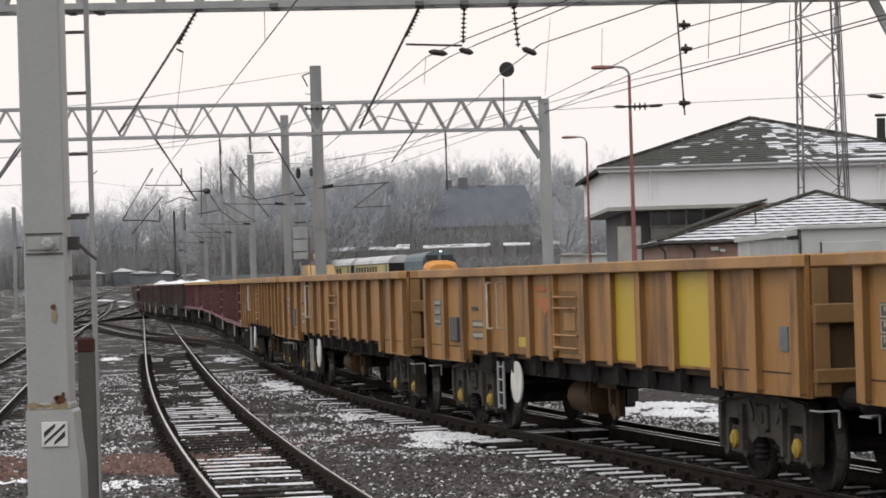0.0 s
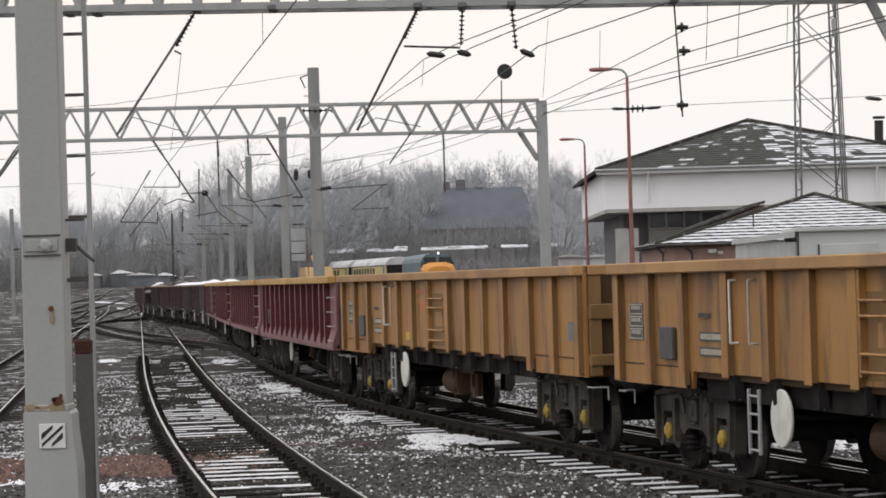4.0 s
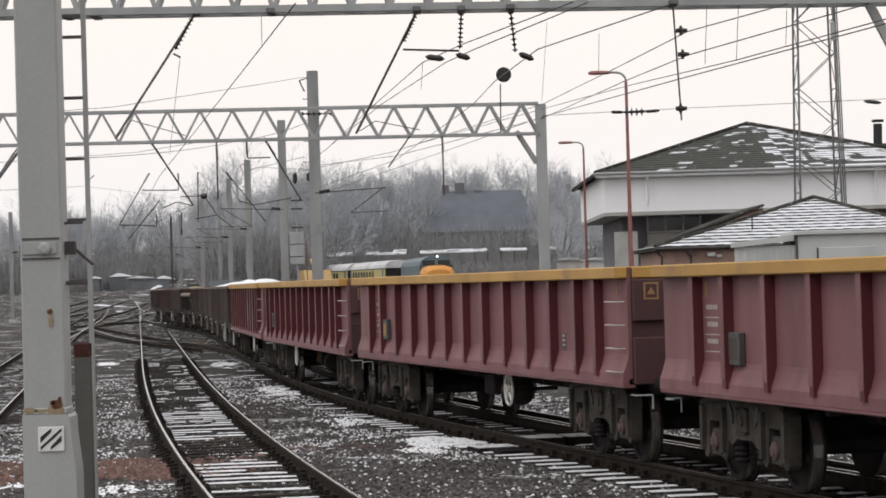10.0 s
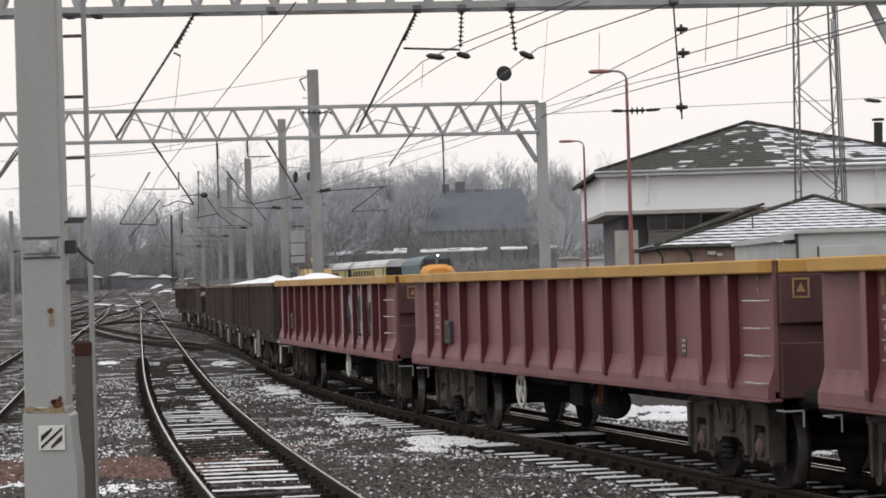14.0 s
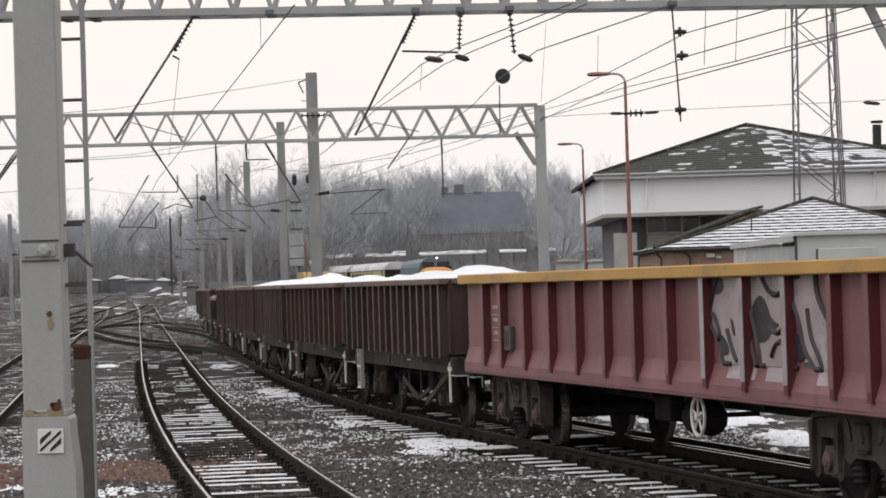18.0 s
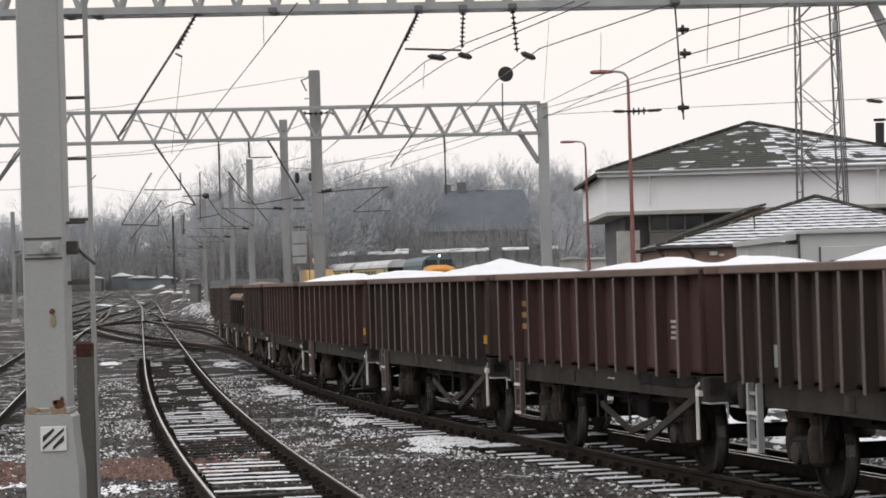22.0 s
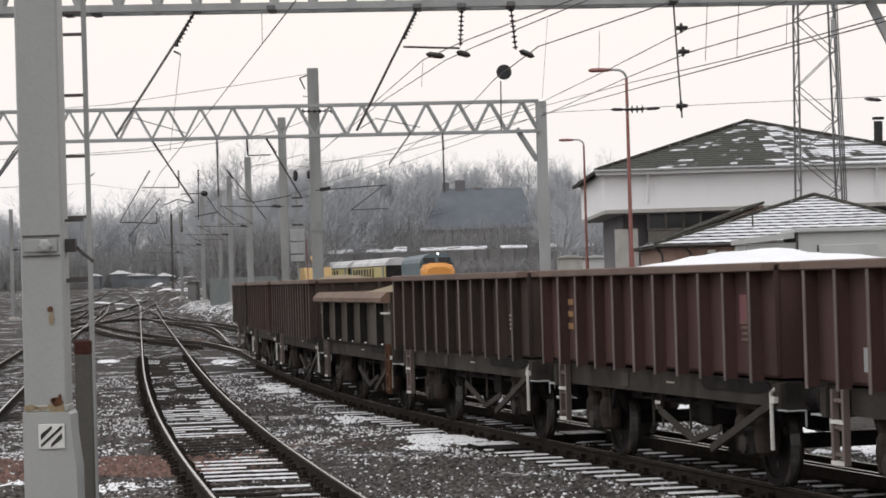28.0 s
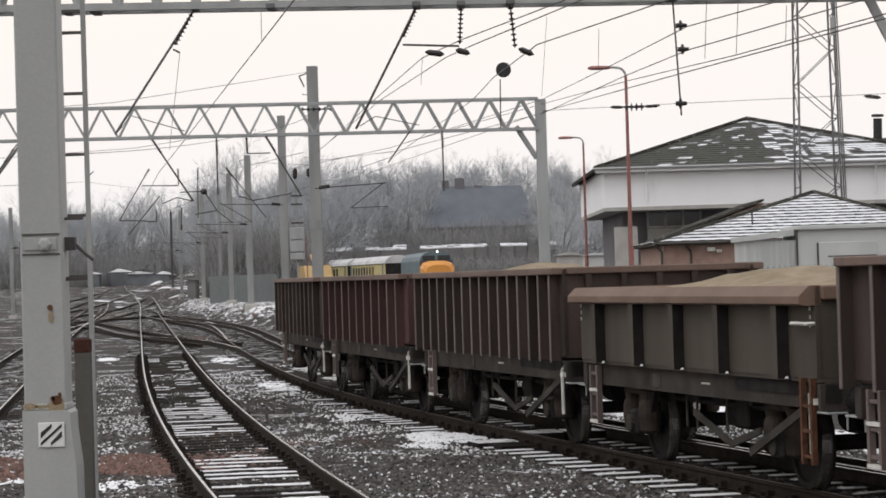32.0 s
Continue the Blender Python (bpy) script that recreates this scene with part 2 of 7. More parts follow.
RENDER_WHITE = surface("white_cladding", (0.80, 0.81, 0.82), (0.86, 0.87, 0.88), 0.5, 0.6, 0.03, wear=(0.60, 0.60, 0.59), wear_amount=0.25, wear_scale=0.5, streak=4.0, wear_soft=0.25)
SLATE = surface("mossy_roof_tiles", (0.024, 0.024, 0.019), (0.062, 0.058, 0.050), 0.6, 0.85, 0.2, fine=14, wear=(0.42, 0.42, 0.42), wear_amount=0.30, wear_scale=3.6, wear_soft=0.10, random_tint=0.5)
SNOW_TILE = surface("snowy_roof_tiles", (0.60, 0.61, 0.64), (0.80, 0.81, 0.83), 1.5, 0.7, 0.3, wear=(0.16, 0.135, 0.12), wear_amount=0.36, wear_scale=1.3, wear_soft=0.16, random_tint=0.15)
BRICK = surface("pinkish_brick", (0.29, 0.19, 0.155), (0.41, 0.29, 0.245), 3.0, 0.9, 0.2, fine=30, random_tint=0.3)
CABIN = surface("pale_green_grey_metal", (0.42, 0.435, 0.425), (0.51, 0.525, 0.515), 1.0, 0.55, 0.03, wear=(0.36, 0.36, 0.33), wear_amount=0.3, streak=4.0, wear_soft=0.25)
FENCE = surface("palisade_steel", (0.27, 0.29, 0.30), (0.36, 0.38, 0.39), 3.0, 0.6, 0.05, metal=0.2)
CONCRETE = surface("pale_concrete", (0.33, 0.32, 0.30), (0.44, 0.43, 0.41), 1.5, 0.85, 0.1)
GLASS_DARK = surface("dark_window_glass", (0.03, 0.033, 0.036), (0.06, 0.064, 0.07), 0.6, 0.12, 0.0)
LAMP_RED = surface("red_oxide_lamp_paint", (0.22, 0.085, 0.075), (0.30, 0.13, 0.115), 3.0, 0.6, 0.05)
COACH_YELLOW = surface("test_coach_yellow", (0.40, 0.34, 0.14), (0.52, 0.45, 0.21), 1.0, 0.5, 0.02)
COACH_ROOF = surface("coach_roof_grey", (0.40, 0.40, 0.40), (0.62, 0.62, 0.62), 0.5, 0.6, 0.02, wear=(0.28, 0.28, 0.28), wear_amount=0.3, wear_scale=0.4, wear_soft=0.2)
LOCO_BLUE = surface("loco_slate_blue", (0.065, 0.105, 0.125), (0.11, 0.16, 0.185), 1.0, 0.5, 0.02)
LOCO_NOSE = surface("loco_nose_amber", (0.60, 0.25, 0.05), (0.68, 0.31, 0.07), 1.0, 0.5, 0.02)
# bark, twig and scrub tones are lifted to stand in for distant haze
BARK = surface("hazed_winter_bark", (0.20, 0.206, 0.214), (0.29, 0.297, 0.306), 2.0, 0.95, 0.1)
TWIG = surface("hazed_pale_twigs", (0.33, 0.344, 0.36), (0.45, 0.466, 0.486), 1.0, 0.95, 0.0)
SCRUB = surface("leafless_scrub", (0.15, 0.15, 0.15), (0.23, 0.23, 0.23), 0.35, 0.95, 0.3, fine=6)
# house and wall tones also carry distant haze in their colour
HOUSE_ROOF = surface("blue_slate_roof", (0.105, 0.117, 0.135), (0.14, 0.152, 0.17), 0.6, 0.8, 0.05)
HOUSE_WALL = surface("grey_brick_house", (0.13, 0.127, 0.137), (0.18, 0.172, 0.182), 0.35, 0.9, 0.05)
WALL_GREY = surface("grey_boundary_wall", (0.125, 0.124, 0.124), (0.19, 0.188, 0.185), 0.6, 0.9, 0.1)
GREEN_FENCE = surface("green_grey_fence", (0.12, 0.135, 0.135), (0.165, 0.182, 0.182), 0.8, 0.7, 0.03)


def ground_material():
    """Dark brown ballast with old snow in drifts and reddish spilt stone here and there."""
    m = surface("ballast_and_snow", (0.021, 0.0185, 0.017), (0.098, 0.09, 0.084), 9.0, 0.95, 0.9, fine=22, wear=(0.13, 0.062, 0.042), wear_amount=0.25, wear_scale=0.16, wear_soft=0.05)
    nt = m.node_tree
    n, l = nt.nodes, nt.links
    bsdf = n["Principled BSDF"]
    old = bsdf.inputs["Base Color"].links[0].from_socket
    tc = n.new("ShaderNodeTexCoord")
    drift = n.new("ShaderNodeTexNoise")
    drift.inputs["Scale"].default_value, drift.inputs["Detail"].default_value = 0.42, 3.0
    crumb = n.new("ShaderNodeTexNoise")
    crumb.inputs["Scale"].default_value, crumb.inputs["Detail"].default_value = 7.0, 6.0
    for node in (drift, crumb):
        l.new(tc.outputs["Object"], node.inputs["Vector"])
    both = n.new("ShaderNodeMath")
    both.operation = "MULTIPLY_ADD"
    both.inputs[1].default_value = 0.75
    l.new(crumb.outputs[0], both.inputs[0])
    l.new(drift.outputs[0], both.inputs[2])
    mask = n.new("ShaderNodeMapRange")
    mask.inputs[1].default_value, mask.inputs[2].default_value = 1.0, 1.07
    l.new(both.outputs[0], mask.inputs[0])
    mix = n.new("ShaderNodeMix")
    mix.data_type = "RGBA"
    l.new(mask.outputs[0], mix.inputs[0])
    l.new(old, mix.inputs[6])
    mix.inputs[7].default_value = (0.76, 0.77, 0.79, 1)
    l.new(mix.outputs[2], bsdf.inputs["Base Color"])
    return m


GROUND = ground_material()


# ---- mesh tools ----
class Geo:
    """Points and faces of one mesh, with a material index for each face."""

    def __init__(self):
        self.v, self.f, self.m = [], [], []

    def quad_strip(self, rings, closed=True, caps=True, mi=0):
        base, k = len(self.v), len(rings[0])
        for ring in rings:
            self.v += [tuple(p) for p in ring]
        for a in range(len(rings) - 1):
            for i in range(k if closed else k - 1):
                j = (i + 1) % k
                self.f.append((base + a * k + i, base + a * k + j, base + a * k + k + j, base + a * k + k + i))
                self.m.append(mi)
        if caps and closed:
            self.f.append(tuple(base + i for i in reversed(range(k))))
            self.f.append(tuple(base + (len(rings) - 1) * k + i for i in range(k)))
            self.m += [mi, mi]
        return self

    def box(self, x0, x1, y0, y1, z0, z1, mi=0, chamfer=0.0):
        c = chamfer
        if c:
            def ring(z, d):
                return [(x0 + d + c, y0 + d, z), (x1 - d - c, y0 + d, z), (x1 - d, y0 + d + c, z), (x1 - d, y1 - d - c, z),
                        (x1 - d - c, y1 - d, z), (x0 + d + c, y1 - d, z), (x0 + d, y1 - d - c, z), (x0 + d, y0 + d + c, z)]
            return self.quad_strip([ring(z0, c), ring(z0 + c, 0), ring(z1 - c, 0), ring(z1, c)], mi=mi)
        return self.quad_strip([[(x0, y0, z0), (x1, y0, z0), (x1, y1, z0), (x0, y1, z0)],
                                [(x0, y0, z1), (x1, y0, z1), (x1, y1, z1), (x0, y1, z1)]], mi=mi)

    def tube(self, a, b, r0, r1=None, n=6, mi=0, caps=True):
        a, b = Vector(a), Vector(b)
        r1 = r0 if r1 is None else r1
        d = (b - a).normalized()
        u = d.cross(Vector((0, 0, 1)) if abs(d.z) < 0.9 else Vector((1, 0, 0))).normalized()
        w = d.cross(u)
        rings = []
        for p, r in ((a, r0), (b, r1)):
            rings.append([p + (u * math.cos(k * math.tau / n) + w * math.sin(k * math.tau / n)) * r for k in range(n)])
        return self.quad_strip(rings, caps=caps, mi=mi)

    def rod(self, points, r, n=5, mi=0):
        for a, b in zip(points[:-1], points[1:]):
            self.tube(a, b, r, r, n, mi)
        return self

    def beam(self, a, b, w, h, mi=0):
        """A bar of rectangular section from a to b: w across, h upright."""
        a, b = Vector(a), Vector(b)
        d = (b - a).normalized()
        u = d.cross(Vector((0, 0, 1)) if abs(d.z) < 0.95 else Vector((0, 1, 0))).normalized()
        q = u.cross(d)
        return self.quad_strip([[p + u * (sx * w / 2) + q * (sz * h / 2) for sx, sz in ((-1, -1), (1, -1), (1, 1), (-1, 1))] for p in (a, b)], mi=mi)

    def turned(self, a, axis, profile, n=16, mi=0):
        """A lathe shape: profile of (distance along axis, radius)."""
        a, d = Vector(a), Vector(axis).normalized()
        u = d.cross(Vector((0, 0, 1)) if abs(d.z) < 0.9 else Vector((1, 0, 0))).normalized()
        w = d.cross(u)
        return self.quad_strip([[a + d * t + (u * math.cos(k * math.tau / n) + w * math.sin(k * math.tau / n)) * r for k in range(n)] for t, r in profile], mi=mi)

    def prism(self, outline, axis, t0, t1, mi=0):
        """An outline in a plane, drawn along axis 'x', 'y' or 'z' from t0 to t1."""
        put = {"x": lambda p, t: (t, p[0], p[1]), "y": lambda p, t: (p[0], t, p[1]), "z": lambda p, t: (p[0], p[1], t)}[axis]
        return self.quad_strip([[put(p, t) for p in outline] for t in (t0, t1)], mi=mi)

    def mesh(self, name, mats, smooth=False):
        me = bpy.data.meshes.new(name)
        me.from_pydata(self.v, [], self.f)
        for m in mats if isinstance(mats, (list, tuple)) else [mats]:
            me.materials.append(m)
        if any(self.m):
            me.polygons.foreach_set("material_index", self.m)
        if smooth:
            me.polygons.foreach_set("use_smooth", [True] * len(self.f))
        bm = bmesh.new()
        bm.from_mesh(me)
        bmesh.ops.recalc_face_normals(bm, faces=bm.faces)
        bm.to_mesh(me)
        bm.free()
        me.update()
        return me


def part(name, geo, mats, parent=None, label="", smooth=False, at=None):
    """Links a shape as one mesh object under a thing or a part."""
    me = geo if isinstance(geo, bpy.types.Mesh) else geo.mesh(name, mats, smooth)
    ob = new(name, me)
    ob.parent = parent
    if at is not None:
        ob.matrix_basis = at if isinstance(at, Matrix) else Matrix.Translation(at)
    return tagged(ob, label)


def thing(name, label, category, group="", kind="", at=None):
    ob = new(name)
    ob.empty_display_size = 0.2
    if at is not None:
        ob.matrix_basis = at if isinstance(at, Matrix) else Matrix.Translation(at)
    return tagged(ob, label, category, group, kind)


# ---- the lines of the tracks, all as curves on the ground ----
def spline(knots, values):
    """A natural cubic through (knot, value), straight beyond its ends."""
    k, y = np.array(knots, float), np.array(values, float)
    n, h = len(k), np.diff(k)
    a, b = np.eye(n), np.zeros(n)
    for j in range(1, n - 1):
        a[j, j - 1], a[j, j], a[j, j + 1] = h[j - 1], 2 * (h[j - 1] + h[j]), h[j]
        b[j] = 6 * ((y[j + 1] - y[j]) / h[j] - (y[j] - y[j - 1]) / h[j - 1])
    m = np.linalg.solve(a, b)

    def value(d):
        d = np.atleast_1d(np.array(d, float))
        c = np.clip(d, k[0], k[-1])
        i = np.clip(np.searchsorted(k, c) - 1, 0, n - 2)
        t, hh = c - k[i], h[i]
        v = y[i] + t * ((y[i + 1] - y[i]) / hh - hh * (2 * m[i] + m[i + 1]) / 6) + t * t * m[i] / 2 + t ** 3 * (m[i + 1] - m[i]) / (6 * hh)
        s0 = (y[1] - y[0]) / h[0] - h[0] * (2 * m[0] + m[1]) / 6
        s1 = (y[-1] - y[-2]) / h[-1] + h[-1] * (m[-2] + 2 * m[-1]) / 6
        return v + (d - c) * np.where(d < k[0], s0, s1)
    return value


def climb(y):
    """The gentle rise of the far yard."""
    return 2.5 * (max(0.0, min(y, 500.0) - 230) / 220) ** 1.5


class Line:
    """A track: its near rail as x over y, tabled by length from y0."""

    def __init__(self, knots, values, y0, y1, zero=16.0):
        f = spline(knots, values)
        self.y = np.arange(y0, y1, 0.25)
        self.x = f(self.y)
        s = np.concatenate([[0], np.cumsum(np.hypot(np.diff(self.x), np.diff(self.y)))])
        self.s = s - np.interp(zero, self.y, s)
        self.tx, self.ty = np.gradient(self.x, self.s), np.gradient(self.y, self.s)

    def at(self, s, off=0.0, z=0.0):
        """The point at length s, off metres to the right of the near rail."""
        x, y, a, b = (np.interp(s, self.s, q) for q in (self.x, self.y, self.tx, self.ty))
        return Vector((x + off * b, y - off * a, z + climb(y)))

    def way(self, s):
        return float(np.interp(s, self.s, self.tx)), float(np.interp(s, self.s, self.ty))


GAUGE = 1.507
TRAIN_LINE = Line((18, 32, 48, 70, 110, 140, 170, 200, 300), (5.609, 2.364, -1.163, -4.55, -9.2, -12.9, -18.0, -22.6, -35.6), -320, 400)
MAIN_LINE = Line((20.0, 30.0, 42.0, 60.0, 90.0, 150.0, 240.0), (-1.247, -2.808, -4.516, -6.818, -10.357, -17.303, -27.753), 6, 330)


# ---- ground ----
def ease(t):
    t = max(0.0, min(1.0, t))
    return t * t * (3 - 2 * t)


LINE_X = spline((18, 32, 48, 70, 110, 140, 170, 200, 300), (5.609, 2.364, -1.163, -4.55, -9.2, -12.9, -18.0, -22.6, -35.6))


def ground_z(x, y):
    z = -0.195
    side = x - float(LINE_X(y)[0]) - 0.75
    z += 0.95 * ease((y - 70) / 70) * ease((side - 2.2) / 2.6)
    z += climb(y)
    if y > 250:
        z += (6.0 * ease((y - 266) / 60) + 5.0 * ease((y - 300) / 200)) * ease((x / y + 0.094) / 0.03)
    z += 0.05 * noise.noise((x * 0.35, y * 0.35, 0)) * ease((abs(side) - 1.6) / 1.5)
    return z


def build_ground():
    xs = sorted(set([-2600, -1200, -600, -350, -220, -150] + list(range(-110, -36, 6)) + [-36 + 0.9 * k for k in range(70)] + list(range(28, 150, 6)) + [180, 250, 400, 700, 1300, 2600]))
    ys = sorted(set([-1500, -700, -330, -150, -60, -20, 0, 10, 16] + [18 + 1.0 * k for k in range(80)] + list(range(100, 360, 5)) + [380, 420, 480, 560, 700, 1000, 1700, 3200]))
    g = Geo()
    g.v = [(x, y, ground_z(x, y)) for y in ys for x in xs]
    w = len(xs)
    g.f = [(j * w + i, j * w + i + 1, j * w + w + i + 1, j * w + w + i) for j in range(len(ys) - 1) for i in range(w - 1)]
    mid = [(xs[i] + 1, ys[j] + 1) for j in range(len(ys) - 1) for i in range(w - 1)]
    g.m = [1 if (y > 262 and x / y > -0.088) or y > 452 else 0 for x, y in mid]
    ob = part("ground", g, [GROUND, SCRUB], smooth=True)
    tagged(ob, "dark brown ballast ground with patches of old snow", "ground", kind="structure")


build_ground()


# ---- tracks ----
RAIL_OUTLINE = ((-0.07, -0.16), (0.07, -0.16), (0.07, -0.148), (0.012, -0.13), (0.010, -0.045), (0.035, -0.032), (0.035, -0.008), (0.017, 0.0), (-0.017, 0.0), (-0.035, -0.008), (-0.035, -0.032), (-0.010, -0.045), (-0.012, -0.13), (-0.07, -0.148))


def rail(line, s0, s1, off, parent, head, step=1.0, z=0.0, name="rail"):
    g = Geo()
    rings = []
    s = s0
    while s <= s1 + 0.01:
        a, b = line.way(s)
        rings.append([line.at(s, off + u * 1.0, v + z) for u, v in RAIL_OUTLINE])
        s += step
    g.quad_strip(rings)
    k = len(RAIL_OUTLINE)
    for i in range(len(rings) - 1):
        g.m[i * k + 7] = 1
    return part(name, g, [RAIL_SIDE, head], parent)



def snowy_sleeper(seed, cover, inner=True, long=1.3):
    """A sleeper with crusts of snow lying along it in broken strips."""
    g = Geo().box(-long, long, -0.125, 0.125, -0.16, 0.0, chamfer=0.012)
    n = 26
    for lane, y0 in enumerate((-0.08, 0.015) if inner else (-0.085,)):
        for i in range(n):
            x = -long + 0.01 + (2 * long - 0.02) * i / n
            if (inner and abs(x) > 0.62) or (not inner and x > -0.9 and not 0.12 < x < 0.60):
                continue
            if abs(abs(x + 0.05) - GAUGE / 2) < 0.16:
                continue
            if noise.noise((x * 1.1 + seed * 3.7, lane * 0.35, seed * 1.3)) * 0.8 + 0.5 > cover:
                continue
            a, b = (0.018 * noise.noise((x * 5, seed, lane + k)) for k in (0, 5))
            h = 0.010 + 0.010 * abs(noise.noise((x * 4, seed, lane)))
            wide = 0.055 + 0.03 * noise.noise((x * 3, seed, lane + 9)) if inner else 0.14
            base = len(g.v)
            x1 = x + (2 * long - 0.02) / n
            g.v += [(x, y0 + a, 0.0), (x1, y0 + a, 0.0), (x1, y0 + wide + b, 0.0), (x, y0 + wide + b, 0.0), (x, y0 + a + 0.006, h), (x1, y0 + a + 0.006, h), (x1, y0 + wide - 0.005 + b, h), (x, y0 + wide - 0.005 + b, h)]
            g.f += [tuple(base + q for q in f) for f in ((4, 5, 6, 7), (0, 1, 5, 4), (1, 2, 6, 5), (2, 3, 7, 6), (3, 0, 4, 7))]
            g.m += [1] * 5
    return g.mesh("sleeper", [SLEEPER_BARE, SNOW])


HEAVY = [snowy_sleeper(k, 0.56, long=0.99) for k in range(8)]
LIGHT = [snowy_sleeper(k + 10, 0.16, long=0.99) for k in range(8)]
MIDDLE = [snowy_sleeper(k + 20, 0.34, long=0.99) for k in range(8)]
ENDS = [snowy_sleeper(k + 30, 0.86, inner=False, long=1.46) for k in range(8)]
CHAIR_GEO = Geo()
CHAIR_GEO.box(-0.17, 0.17, -0.10, 0.10, 0.0, 0.025, chamfer=0.008)
CHAIR_GEO.box(-0.12, -0.055, -0.07, 0.07, 0.02, 0.085).box(0.055, 0.12, -0.07, 0.07, 0.02, 0.085)
CHAIR_GEO.tube((-0.14, 0.05, 0.02), (-0.14, 0.05, 0.06), 0.018).tube((0.14, -0.05, 0.02), (0.14, -0.05, 0.06), 0.018)
CHAIR_MESH = CHAIR_GEO.mesh("rail_chair", CHAIR)


def track(name, label, line, s0, s1, head, near_to, pitch=0.70, chairs=True, snowy_ends=False, far_head=None):
    """Two rails and sleepers; those past near_to are joined into one piece."""
    root = thing(name, label, "railway track", "tracks", kind="structure")
    rail(line, s0, s1, 0.0, root, head)
    rail(line, s0, s1, GAUGE, root, far_head or head)
    far, rnd = Geo(), random.Random(5)
    s = s0
    while s < s1:
        a, b = line.way(s)
        c = line.at(s, GAUGE / 2 + rnd.uniform(-0.03, 0.03), -0.165)
        m = Matrix.Translation(c) @ Matrix.Rotation(math.atan2(-a, b) + rnd.uniform(-0.015, 0.015), 4, "Z")
        if s < near_to:
            if snowy_ends:
                kinds = ENDS if s < 20 and rnd.random() < 0.93 or s < 34 and rnd.random() < 0.55 or rnd.random() < 0.2 else LIGHT
            else:
                kinds = LIGHT if 36.8 < c.y < 41 or c.y > 62 else HEAVY if c.y < 52 and rnd.random() < 0.75 else MIDDLE
            part("sleeper", rnd.choice(kinds), None, root, at=m)
            if chairs:
                for side in (-GAUGE / 2, GAUGE / 2):
                    part("rail_chair", CHAIR_MESH, None, root, at=m @ Matrix.Translation((side, 0, 0.001)))
        else:
            base = len(far.v)
            for x, y, z in ((-1.3, -.125, -.16), (1.3, -.125, -.16), (1.3, .125, -.16), (-1.3, .125, -.16), (-1.3, -.125, 0), (1.3, -.125, 0), (1.3, .125, 0), (-1.3, .125, 0)):
                far.v.append(tuple(m @ Vector((x, y, z))))
            far.f += [tuple(base + i for i in q) for q in ((4, 5, 6, 7), (0, 1, 5, 4), (1, 2, 6, 5), (2, 3, 7, 6), (3, 0, 4, 7))]
            far.m += [0] * 5
        s += pitch
    tagged(part("distant_sleepers", far, SLEEPER, root), kind="stuff")
    return root


track("main_track", "curved running track with bright rails on snowy timber sleepers", MAIN_LINE, 0, 214, RAIL_HEAD, 75)
track("goods_track", "goods track with dull rails curving under the wagons", TRAIN_LINE, -14, 262, RAIL_DULL, 62, snowy_ends=True, far_head=RAIL_HEAD)
# dark strip paints the wagons' shade along with oil into the ballast colour
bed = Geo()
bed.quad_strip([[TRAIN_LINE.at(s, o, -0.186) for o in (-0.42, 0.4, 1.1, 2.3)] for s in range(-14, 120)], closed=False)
tagged(part("track_bed", bed, OIL_AND_SHADE), "dark oily ballast with painted wagon shade between the goods rails", "track bed", kind="structure")


# ---- wagons ----
def wheel_profile(r=0.46):
    return ((-0.075, r + 0.028), (-0.048, r + 0.03), (-0.045, r), (0.06, r - 0.006), (0.062, r - 0.07), (0.03, r - 0.085), (0.02, 0.13), (0.075, 0.11), (0.08, 0.0))


def wheelset(parent, x, name="wheelset", r=0.46):
    g = Geo()
    for sy in (-1, 1):
        first = len(g.f)
        g.turned((0, sy * 0.75, 0), (0, sy, 0), wheel_profile(r), 24)
        for k in range(24 * 1, 24 * 3):
            g.m[first + k] = 2 if k < 48 else 3
        for k in range(3):
            a = k * math.tau / 3
            g.turned((0.24 * math.cos(a), sy * 0.765, 0.24 * math.sin(a)), (0, sy, 0), ((0, 0.05), (0.02, 0.045), (0.02, 0)), 8, mi=1)
    g.tube((0, -0.72, 0), (0, 0.72, 0), 0.085, n=10)
    return part(name, g, [TREAD, CAST, RAIL_SIDE, RAIL_HEAD], parent, smooth=False, at=(x, 0, r))


